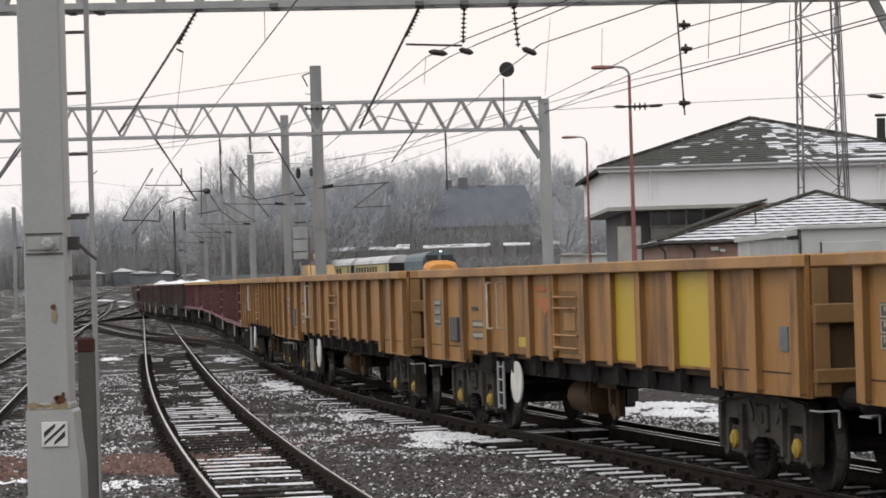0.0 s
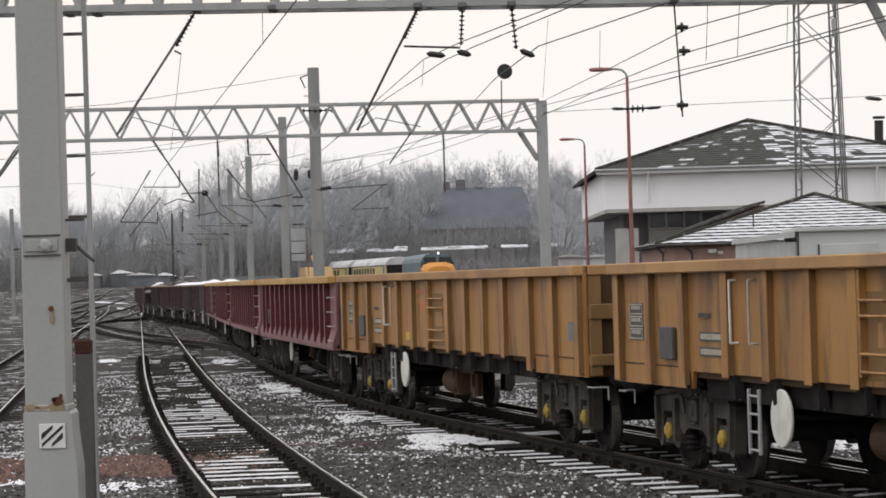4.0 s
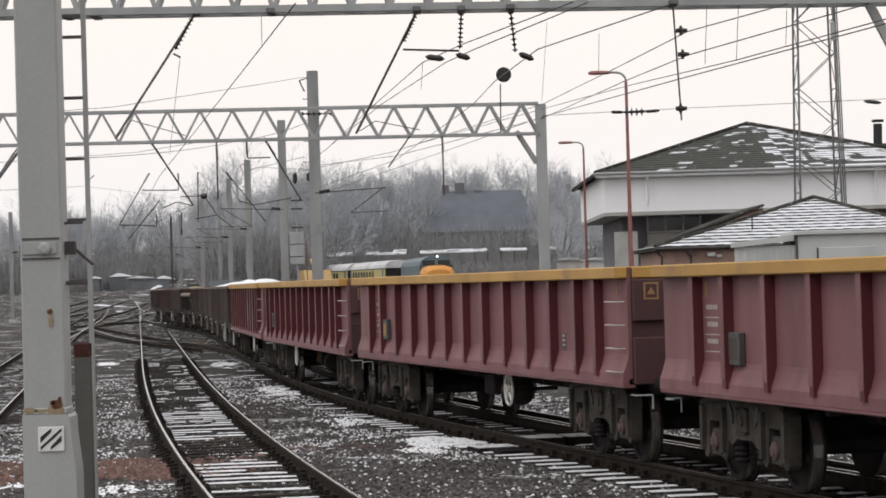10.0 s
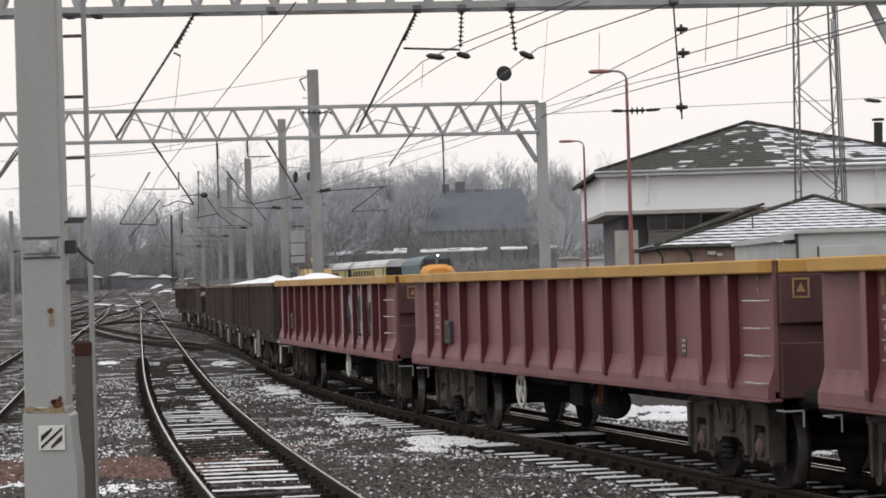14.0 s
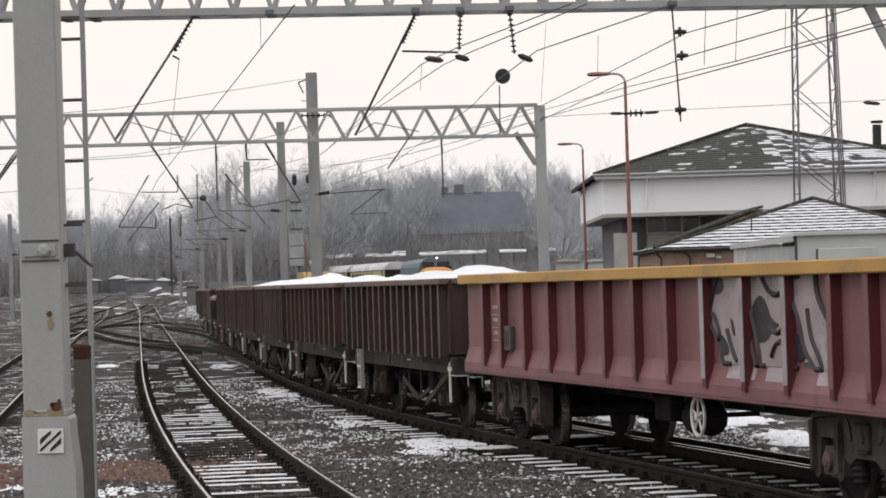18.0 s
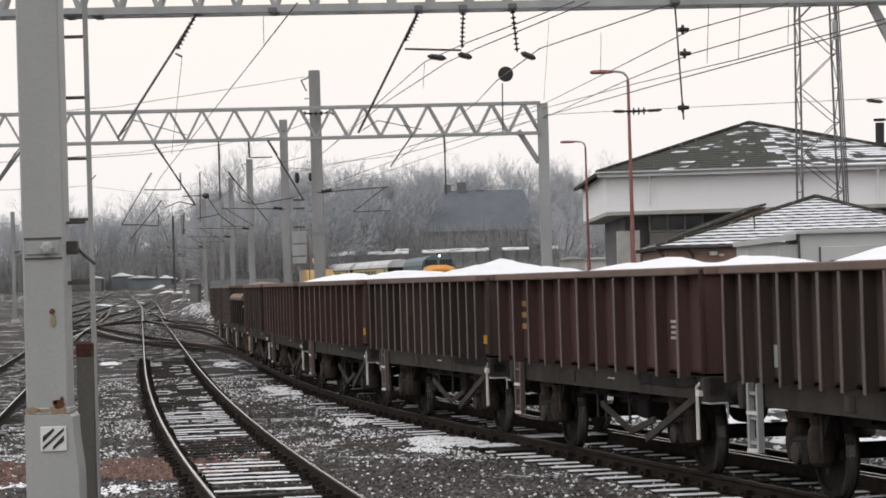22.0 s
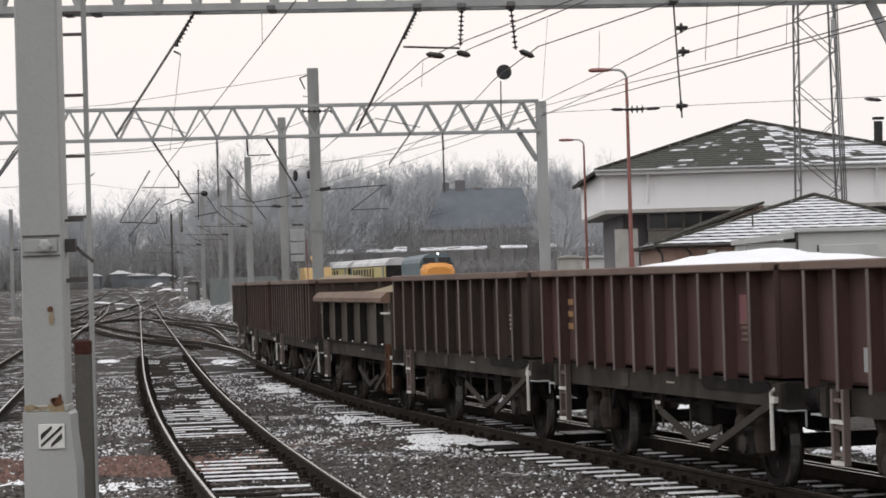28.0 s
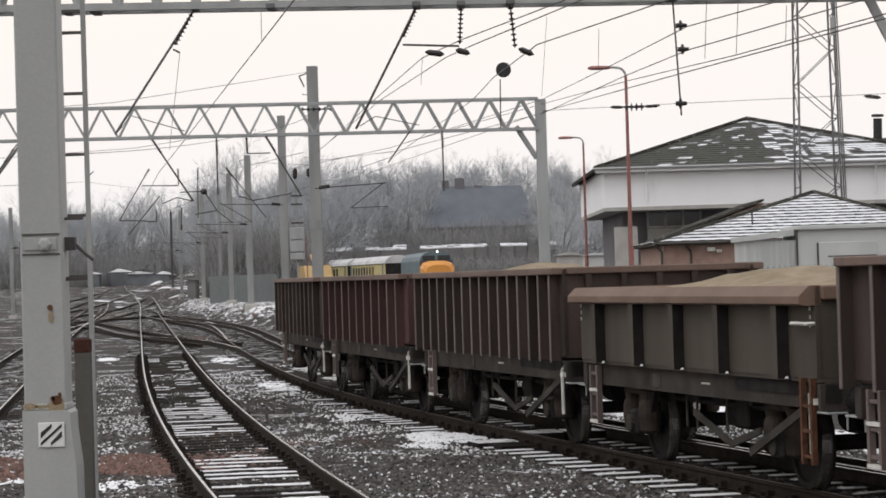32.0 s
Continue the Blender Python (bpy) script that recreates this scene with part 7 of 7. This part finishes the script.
def brick_lodge():
    """Low brick building under a snow-covered hipped roof."""
    x0, y0, ze = (8.37, 104.00, 3.33)
    x1 = (20.85, 104.00, 3.31)[0]
    ap = Vector((15.58, 110.50, 5.28))
    y1 = 117.0
    root = thing("brick_lodge", "low pinkish brick lodge under a snowy tiled roof", "building")
    part("wall", Geo().box(x0 + 0.35, x1 - 0.35, y0 + 0.35, y1 - 0.35, -0.4, ze), BRICK, root)
    c = [Vector((x0, y0, ze)), Vector((x1, y0, ze)), Vector((x1, y1, ze)), Vector((x0, y1, ze))]
    part("roof_deck", Geo().quad_strip([[tuple(p) for p in c], [tuple(ap)] * 4], caps=False), SLATE, root)
    part("soffit", Geo().box(x0, x1, y0, y1, ze - 0.10, ze - 0.01), SLATE, root)
    tile_rows(root, "tile_course", c[0] + Vector((0, 0, 0.02)), c[1] + Vector((0, 0, 0.02)), ap, ap, 15, SNOW_TILE, 0.07, pitch=0.33)
    tile_rows(root, "tile_course", c[3], c[0], ap, ap, 12, SNOWY_SLATE, 0.05, pitch=0.4)
    part("hip_ridge", Geo().tube(c[0] + Vector((0, 0, 0.05)), ap + Vector((0, 0, 0.07)), 0.10, n=6), SLATE, root, "dark hip ridge")
    part("hip_ridge", Geo().tube(c[1] + Vector((0, 0, 0.05)), ap + Vector((0, 0, 0.07)), 0.10, n=6), SLATE, root)
    part("gutter", Geo().tube((x0 - 0.05, y0 - 0.06, ze - 0.02), (x1, y0 - 0.06, ze - 0.02), 0.07), DARK_STEEL, root)
    for xx in ((8.64, 104.00, 3.12)[0], (9.79, 104.00, 3.09)[0]):
        part("downpipe", Geo().rod([(xx - 0.3, y0 - 0.02, ze - 0.05), (xx, y0 + 0.28, ze - 0.35), (xx, y0 + 0.28, -0.3)], 0.05), DARK_STEEL, root)
    lx, ly, lz = (10.64, 104.00, 3.06)
    part("floodlight", Geo().box(lx - 0.22, lx + 0.1, y0 + 0.1, y0 + 0.34, lz - 0.10, lz + 0.06, chamfer=0.02), WHITE, root, "white floodlight")
    part("floodlight", Geo().box(lx + 0.16, lx + 0.36, y0 + 0.12, y0 + 0.34, lz - 0.16, lz - 0.04, chamfer=0.02), WHITE, root, "white floodlight")
    part("vent_pipe", Geo().tube((12.45, 106.00, 3.67), (12.45, 106.00, 4.51), 0.035), DARK_STEEL, root)
    wing = thing("lodge_wing", "dark sloping wing roof beside the lodge", "building")
    w0, w1 = Vector((9.17, 112.00, 3.51)), Vector((13.68, 112.00, 5.07))
    part("roof", Geo().quad_strip([[w0, w1, w1 + Vector((0, 8, 0)), w0 + Vector((0, 8, 0))], [p + Vector((0, 0, 0.1)) for p in (w0, w1, w1 + Vector((0, 8, 0)), w0 + Vector((0, 8, 0)))]]), SLATE, wing)
    part("wall", Geo().prism(((w0.x + 0.3, -0.4), (w0.x + 0.3, w0.z), (w1.x, w1.z - 0.05), (w1.x, -0.4)), "y", 112.3, 119.5), BRICK, wing)


brick_lodge()


def cabin():
    x0, y0, zt = (8.72, 76.00, 3.01)
    x2, _, zr = (10.17, 76.00, 3.29)
    root = thing("equipment_cabin", "pale grey-green metal equipment cabin", "cabin")
    x1 = (14.92, 76.00, 3.28)[0]
    part("left_wall", Geo().box(x0, x2, y0, y0 + 3.0, -0.3, zt), CABIN, root)
    part("main_wall", Geo().box(x2 + 0.004, x1, y0 - 0.15, y0 + 3.0, -0.3, zr), CABIN, root)
    part("roof", Geo().box(x2 - 0.06, x1 + 0.1, y0 - 0.28, y0 + 3.1, zr, zr + 0.13, chamfer=0.02), CABIN, root)
    part("left_roof", Geo().prism(((x0 - 0.10, zt), (x2 - 0.07, zt + 0.13), (x2 - 0.07, zt + 0.30), (x0 - 0.10, zt + 0.15)), "y", y0 - 0.12, y0 + 3.05), CABIN, root)
    k = 9
    for i in range(k):
        xx = x0 + (x2 - x0) * (i + 0.5) / k
        part("wall_seam", Geo().box(xx - 0.03, xx + 0.03, y0 - 0.03, y0 - 0.004, -0.3, zt - 0.02), CABIN, root)
    dx0, dx1 = (10.79, 75.80, 2.91)[0], (12.46, 75.80, 2.86)[0]
    dt = (11.62, 75.80, 2.92)[2]
    part("door", Geo().box(dx0, dx1, y0 - 0.20, y0 - 0.154, -0.2, dt, chamfer=0.01), CABIN, root)
    part("door_gap", Geo().box(dx0 - 0.05, dx0 - 0.01, y0 - 0.19, y0 - 0.154, -0.2, dt), DARK_STEEL, root)
    part("louvre", Geo().box(dx0 + 0.25, dx1, y0 - 0.215, y0 - 0.204, dt - 0.42, dt - 0.39), DARK_STEEL, root)
    part("corner_trim", Geo().box(x2 - 0.03, x2 + 0.03, y0 - 0.185, y0 - 0.155, -0.3, zr), DARK_STEEL, root)


cabin()


def palisade(a, b, top, name, label, mat, pitch=0.155, wide=0.07):
    a, b = Vector(a), Vector(b)
    root = thing(name, label, "fence", "fences")
    d = b - a
    n = int(d.length / pitch)
    ang = math.atan2(d.y, d.x)
    h = top + 0.25
    g = Geo().prism(((-wide / 2, 0), (wide / 2, 0), (wide / 2, h - 0.10), (wide / 4, h), (0, h - 0.06), (-wide / 4, h), (-wide / 2, h - 0.10)), "y", -0.012, 0.012)
    me = g.mesh("pale", mat)
    for i in range(min(n, 300)):
        p = a + d * (i / n)
        part("pale", me, None, root, at=Matrix.Translation((p.x, p.y, -0.25)) @ Matrix.Rotation(ang, 4, "Z"))
    for z in (0.25, top - 0.35):
        part("fence_rail", Geo().beam((a.x, a.y + 0.04, z), (b.x, b.y + 0.04, z), 0.04, 0.05), mat, root)
    for i in range(0, n, 18):
        p = a + d * (i / n)
        part("fence_post", Geo().box(p.x - 0.05, p.x + 0.05, p.y + 0.06, p.y + 0.12, -0.3, top - 0.15), mat, root)
    return root


FZ = (9.21, 70.00, 2.30)
palisade((7.66, 70.00, 2.33), (12.81, 70.00, 2.29), FZ[2], "palisade_fence", "pale galvanised palisade fence before the cabin", FENCE)


# ---- locomotive and test coaches on the siding ----
def coach_shell(root, ln, wide, roof_z, side, roof, name="body"):
    prof = [(-wide / 2, 0.9), (-wide / 2, roof_z - 0.75), (-wide / 2 + 0.12, roof_z - 0.42), (-wide / 2 + 0.5, roof_z - 0.12), (0, roof_z), (wide / 2 - 0.5, roof_z - 0.12), (wide / 2 - 0.12, roof_z - 0.42), (wide / 2, roof_z - 0.75), (wide / 2, 0.9)]
    part(name, Geo().prism([prof[0], prof[1], prof[7], prof[8]], "x", -ln / 2, ln / 2), side, root)
    part("roof", Geo().prism(prof[1:8], "x", -ln / 2 - 0.02, ln / 2 + 0.02), roof, root)


def siding_train():
    z = 0.55
    def spot(front, rear):
        d = Vector(front) - Vector(rear)
        p = (Vector(front) + Vector(rear)) / 2
        return Matrix.Translation((p.x, p.y, z)) @ Matrix.Rotation(math.atan2(d.y, d.x), 4, "Z")
    loco = thing("locomotive", "slate blue diesel locomotive with amber nose on the siding", "locomotive", at=spot((-0.37, 213.00, 2.77), (-2.54, 232.00, 2.88)))
    coach_shell(loco, 15.5, 2.75, 3.85, LOCO_BLUE, LOCO_BLUE)
    rings = []
    for t, w, top in ((7.4, 1.37, 3.08), (8.6, 1.36, 3.04), (9.2, 1.30, 2.95), (9.5, 1.05, 2.72)):
        rings.append([(t, -w, 0.9), (t, -w, top - 0.55), (t, -w * 0.86, top - 0.18), (t, -w * 0.45, top), (t, w * 0.45, top), (t, w * 0.86, top - 0.18), (t, w, top - 0.55), (t, w, 0.9)])
    part("nose", Geo().quad_strip(rings), LOCO_NOSE, loco, "amber nose")
    part("cab_roof", Geo().prism([(-1.38, 2.6), (-1.2, 3.4), (-0.6, 3.82), (0.6, 3.82), (1.2, 3.4), (1.38, 2.6)], "x", 5.0, 7.75), LOCO_BLUE, loco)
    for y in (-0.62, 0.62):
        part("windscreen", Geo().box(7.74, 7.79, y - 0.5, y + 0.5, 3.1, 3.5), GLASS_DARK, loco)
    part("headlight", Geo().turned((7.7, 0.1, 3.80), (1, 0, 0), ((0, 0.08), (0.12, 0.08), (0.14, 0)), 10), HEADLIGHT, loco, "lit headlight")
    part("bogies", Geo().box(-6.5, -2.5, -1.2, 1.2, 0.1, 0.9).box(2.5, 6.5, -1.2, 1.2, 0.1, 0.9), UNDER, loco)
    for k, (front, rear, ln) in enumerate((((-3.88, 235.00, 2.92), (-7.62, 254.00, 3.08), 19.3), ((-8.01, 256.00, 3.10), (-12.19, 275.00, 3.27), 19.3))):
        c = thing("test_coach", "cream yellow test coach with pale sooty roof on the siding", "railway coach", "coaches", at=spot(front, rear))
        coach_shell(c, ln, 2.75, 3.8, COACH_YELLOW, COACH_ROOF)
        for x in ([-7.6 + q * 1.55 for q in range(8)] if k == 0 else [-7.6, -6.0, -4.4, -2.8, 1.0, 2.6, 4.2]):
            part("window", Geo().box(x - 0.5, x + 0.5, -1.395, -1.37, 1.75, 2.85), GLASS_DARK, c)
        for x in (8.6, -9.2):
            part("door", Geo().box(x - 0.35, x + 0.35, -1.39, -1.37, 1.0, 3.0), LOCO_BLUE, c)
        # near-black end wall paints the dark of the gap between the coaches
        part("end_wall", Geo().box(ln / 2 - 0.02, ln / 2 + 0.04, -1.3, 1.3, 0.95, 3.1), UNDER, c)
        part("gutter", Geo().box(-ln / 2, ln / 2, -1.42, -1.36, 3.02, 3.1), DARK_STEEL, c)
        part("underframe", Geo().box(-ln / 2 + 0.5, ln / 2 - 0.5, -1.1, 1.1, 0.15, 0.9), UNDER, c)
    mv = thing("track_machine", "yellow track machine at the end of the siding", "track machine", at=spot((-11.72, 250.00, 3.20), (-12.77, 256.00, 3.24)))
    part("cab", Geo().prism(((-2.5, 0.6), (2.6, 0.6), (2.6, 1.8), (1.2, 3.2), (-2.5, 3.2)), "y", -1.3, 1.3), MACHINE_AMBER, mv)
    part("jib", Geo().beam((2.0, 0, 2.4), (-3.0, 0, 4.2), 0.3, 0.3), MACHINE_AMBER, mv)


HEADLIGHT = bpy.data.materials.new("lit_headlight")
HEADLIGHT.use_nodes = True
HEADLIGHT.node_tree.nodes["Principled BSDF"].inputs["Emission Color"].default_value = (1, 0.98, 0.94, 1)
HEADLIGHT.node_tree.nodes["Principled BSDF"].inputs["Emission Strength"].default_value = 3.0
siding_train()


# ---- far off: wall, house, sheds, trees ----
def boundary():
    wall = thing("boundary_wall", "long grey boundary wall with snow along its top", "wall")
    a, b = (-12.40, 277.00, 5.24), (16.07, 282.00, 5.40)
    n = 20
    for k in range(n):
        p, q = Vector(a).lerp(Vector(b), k / n), Vector(a).lerp(Vector(b), (k + 1) / n)
        part("wall_bay", Geo().prism(((p.x, -0.3), (p.x, p.z), (q.x - 0.06, q.z), (q.x - 0.06, -0.3)), "y", p.y, p.y + 0.4), WALL_GREY, wall)
        up = 0.30 + 0.3 * noise.noise((k * 0.9, 1, 4))
        if noise.noise((k * 0.7, 5, 2)) > 0.15:
            continue
        part("snow_cap", Geo().quad_strip([[p + Vector((0, -0.1, 0)), Vector((q.x, q.y - 0.1, q.z)), Vector((q.x, q.y + 2.6, q.z + up)), p + Vector((0, 2.6, up))], [p + Vector((0, -0.1, 0.12)), Vector((q.x, q.y - 0.1, q.z + 0.12)), Vector((q.x, q.y + 2.6, q.z + up + 0.12)), p + Vector((0, 2.6, up + 0.12))]]), BANK_SNOW, wall)
    house = thing("house", "dark house under a broad slate roof among the trees", "house")
    r0, r1 = Vector((0.09, 305.00, 12.71)), Vector((9.23, 305.00, 12.63))
    e0, e1 = Vector((-2.36, 299.00, 7.90)), Vector((10.96, 299.00, 7.88))
    d = Vector((0, 12, 0))
    part("roof", Geo().quad_strip([[e0, e1, e1 + d, e0 + d], [r0 + Vector((0, 0, 0)), r1, r1 + Vector((0, 0.5, 0)), r0 + Vector((0, 0.5, 0))]]), HOUSE_ROOF, house)
    part("wall", Geo().box(e0.x + 0.4, e1.x - 0.4, e0.y + 0.5, e0.y + 11.5, 0, e0.z), HOUSE_WALL, house)
    c = Vector((2.14, 305.00, 13.50))
    part("chimney", Geo().box(c.x - 0.55, c.x + 0.55, c.y - 0.4, c.y + 0.6, c.z - 1.5, c.z + 0.15, chamfer=0.05), HOUSE_WALL, house)
    for cx in ((0.49, 305.00, 13.22), (4.26, 305.00, 12.58)):
        part("chimney_stack", Geo().box(cx[0] - 0.4, cx[0] + 0.4, cx[1] - 0.3, cx[1] + 0.5, cx[2] - 1.5, cx[2] + 0.2, chamfer=0.04), HOUSE_WALL, house)
    fence = palisade(((-18.15, 205.00, 2.40)[0], 205, 0), ((-12.32, 196.00, 2.24)[0], 196, 0), (-15.21, 200.00, 2.88)[2], "green_fence", "grey-green steel fence above the bank", GREEN_FENCE, 0.21, 0.20)
    return wall, house, fence


boundary()


def sheds():
    for (px, py, pz), w, h, roof in (((-48.90, 440.00, 4.12), 3.2, 0.4, HOUSE_ROOF), ((-47.91, 452.00, 4.10), 1.5, 1.3, SNOW), ((-55.93, 456.00, 4.83), 1.7, 1.2, SNOW), ((-52.39, 454.00, 4.43), 2.2, 0.9, SNOW_DIRTY), ((-60.00, 452.00, 4.56), 0.9, 0.8, SNOW_DIRTY), ((-24.90, 260.00, 2.73), 0.4, 0.3, WALL_GREY),
                                    ((9.66, 200.00, 3.63), 0.9, 0.5, CONCRETE), ((11.21, 190.00, 3.50), 1.0, 0.4, CABIN)):
        s = thing("shed", "low shed with a pale snowy roof", "shed", "sheds")
        part("wall", Geo().box(px - w, px + w, py, py + 4, min(pz, ground_z(px, py)) - 0.3, pz), SHED_DARK if roof in (SNOW_DIRTY, SNOW, HOUSE_ROOF) else roof, s)
        part("roof", Geo().prism(((px - w - 0.2, pz), (px - w * 0.2, pz + h * 0.5), (px + w + 0.2, pz)), "y", py - 0.2, py + 4.2), roof, s)


sheds()


def tree_mesh(seed, height, spread, depth=6):
    """A leafless tree: tapered trunk, limbs and many fine upright twigs, as two meshes."""
    rnd = random.Random(seed)
    wood, twig = Geo(), Geo()

    def grow(p, d, ln, r, level):
        bend = Vector((rnd.uniform(-1, 1), rnd.uniform(-1, 1), rnd.uniform(-0.3, 0.5))) * ln * 0.07
        mid, q = p + d * ln * 0.5 + bend, p + d * ln
        sides = 6 if level < 2 else 3
        for a, b, ra, rb in ((p, mid, r, r * 0.85), (mid, q, r * 0.85, r * 0.7)):
            (wood if level < 3 else twig).tube(a, b, ra, rb, sides, caps=False)
        if level >= depth:
            return
        for k in range((2 if level in (0, 1) else 3) + (rnd.random() < 0.3)):
            turn = rnd.uniform(0, math.tau)
            tilt = rnd.uniform(0.35, 0.95) * spread * (0.35 if k == 0 else 1)
            u = d.cross(Vector((0.3, 0.9, 0.2))).normalized()
            w = d.cross(u)
            nd = (d + (u * math.cos(turn) + w * math.sin(turn)) * tilt + Vector((0, 0, 0.10))).normalized()
            grow(p.lerp(q, 1.0 if k == 0 else rnd.uniform(0.45, 1.0)), nd, ln * rnd.uniform(0.62, 0.88), max(0.010, r * rnd.uniform(0.48, 0.68)), level + 1)

    grow(Vector((0, 0, -0.5)), Vector((rnd.uniform(-.08, .08), rnd.uniform(-.08, .08), 1)).normalized(), height * 0.27, height * 0.017, 0)
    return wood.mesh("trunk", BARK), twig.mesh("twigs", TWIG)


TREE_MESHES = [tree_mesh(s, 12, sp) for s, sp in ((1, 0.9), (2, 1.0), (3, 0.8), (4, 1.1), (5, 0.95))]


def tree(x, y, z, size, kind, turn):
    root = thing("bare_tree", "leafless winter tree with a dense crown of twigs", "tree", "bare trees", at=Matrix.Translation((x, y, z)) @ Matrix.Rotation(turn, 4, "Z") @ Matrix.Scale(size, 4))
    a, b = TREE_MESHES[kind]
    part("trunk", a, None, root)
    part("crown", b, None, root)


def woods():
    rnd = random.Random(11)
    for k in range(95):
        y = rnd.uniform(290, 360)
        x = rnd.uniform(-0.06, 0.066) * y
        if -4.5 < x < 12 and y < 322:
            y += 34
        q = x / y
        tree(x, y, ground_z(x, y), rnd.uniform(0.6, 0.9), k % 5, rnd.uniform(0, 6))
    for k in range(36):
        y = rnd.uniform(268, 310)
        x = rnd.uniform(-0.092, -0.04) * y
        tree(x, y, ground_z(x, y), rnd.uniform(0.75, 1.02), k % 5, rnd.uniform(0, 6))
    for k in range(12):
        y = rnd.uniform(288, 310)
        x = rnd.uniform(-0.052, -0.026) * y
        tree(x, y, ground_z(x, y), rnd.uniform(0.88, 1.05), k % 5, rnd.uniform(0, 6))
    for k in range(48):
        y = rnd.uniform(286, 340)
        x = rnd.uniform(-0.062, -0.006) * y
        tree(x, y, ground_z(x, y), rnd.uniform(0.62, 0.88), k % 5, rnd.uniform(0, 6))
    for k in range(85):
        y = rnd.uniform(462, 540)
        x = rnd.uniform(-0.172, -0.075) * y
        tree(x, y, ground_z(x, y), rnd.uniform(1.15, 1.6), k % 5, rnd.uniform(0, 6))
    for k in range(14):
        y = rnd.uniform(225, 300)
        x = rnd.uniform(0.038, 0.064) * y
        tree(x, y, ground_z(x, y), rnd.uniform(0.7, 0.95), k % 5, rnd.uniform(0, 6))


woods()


def thicket():
    """Leafless scrub that closes the hillside below the trees."""
    rnd = random.Random(21)
    g = Geo()
    for k in range(24000):
        band = rnd.random()
        if band < 0.46:
            y = rnd.uniform(284, 335)
            x = rnd.uniform(-0.075, 0.07) * y
            if -3 < x < 11 and y > 296:
                continue
            h = rnd.uniform(2.0, 6.0)
        elif band < 0.66:
            y = rnd.uniform(458, 500)
            x = rnd.uniform(-0.175, -0.075) * y
            h = rnd.uniform(2.0, 9.0)
        elif band < 0.82:
            y = rnd.uniform(264, 282)
            x = rnd.uniform(-0.090, -0.047) * y
            h = rnd.uniform(3.0, 8.0)
        else:
            y = rnd.uniform(270, 276)
            x = rnd.uniform(-0.082, 0.062) * y
            h = rnd.uniform(1.4, 3.6)
        z = ground_z(x, y) - 0.1
        p = Vector((x, y, z))
        for j in range(2):
            q = p + Vector((rnd.uniform(-.9, .9), rnd.uniform(-.5, .5), h * rnd.uniform(0.6, 1.0)))
            k2 = p.lerp(q, 0.5) + Vector((rnd.uniform(-.5, .5), 0, 0))
            g.tube(p, k2, 0.05, 0.035, 3, caps=False)
            g.tube(k2, q + Vector((rnd.uniform(-.8, .8), 0, 0)), 0.035, 0.015, 3, caps=False)
            m = p.lerp(q, rnd.uniform(0.4, 0.8))
            g.tube(m, m + Vector((rnd.uniform(-1, 1), rnd.uniform(-.5, .5), rnd.uniform(0.1, 0.9))) * h * 0.4, 0.03, 0.012, 3, caps=False)
    me = bpy.data.meshes.new("thicket")
    me.from_pydata(g.v, [], g.f)
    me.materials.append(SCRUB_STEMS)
    tagged(new("thicket", me), "dense leafless brown scrub on the hillside", "scrub", kind="stuff")


# stem greys are paled, with the far haze put into their colour
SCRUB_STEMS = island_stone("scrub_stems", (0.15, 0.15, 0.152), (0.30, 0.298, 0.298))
thicket()


def motions():
    for made, s, pivot in TRAIN:
        walk(made, [(t * 0.5, wagon_pose(s - gone(t * 0.5), pivot)) for t in range(65)])
    turns = [(t * 0.1, -gone(t * 0.1) / 0.46) for t in range(321)]
    for wheels, wagon in WHEELS:
        spot = wheels.matrix_basis.translation.copy()
        walk(wheels, [(t, Matrix.Translation(spot) @ Matrix.Rotation(-a, 4, "Y")) for t, a in turns])


motions()
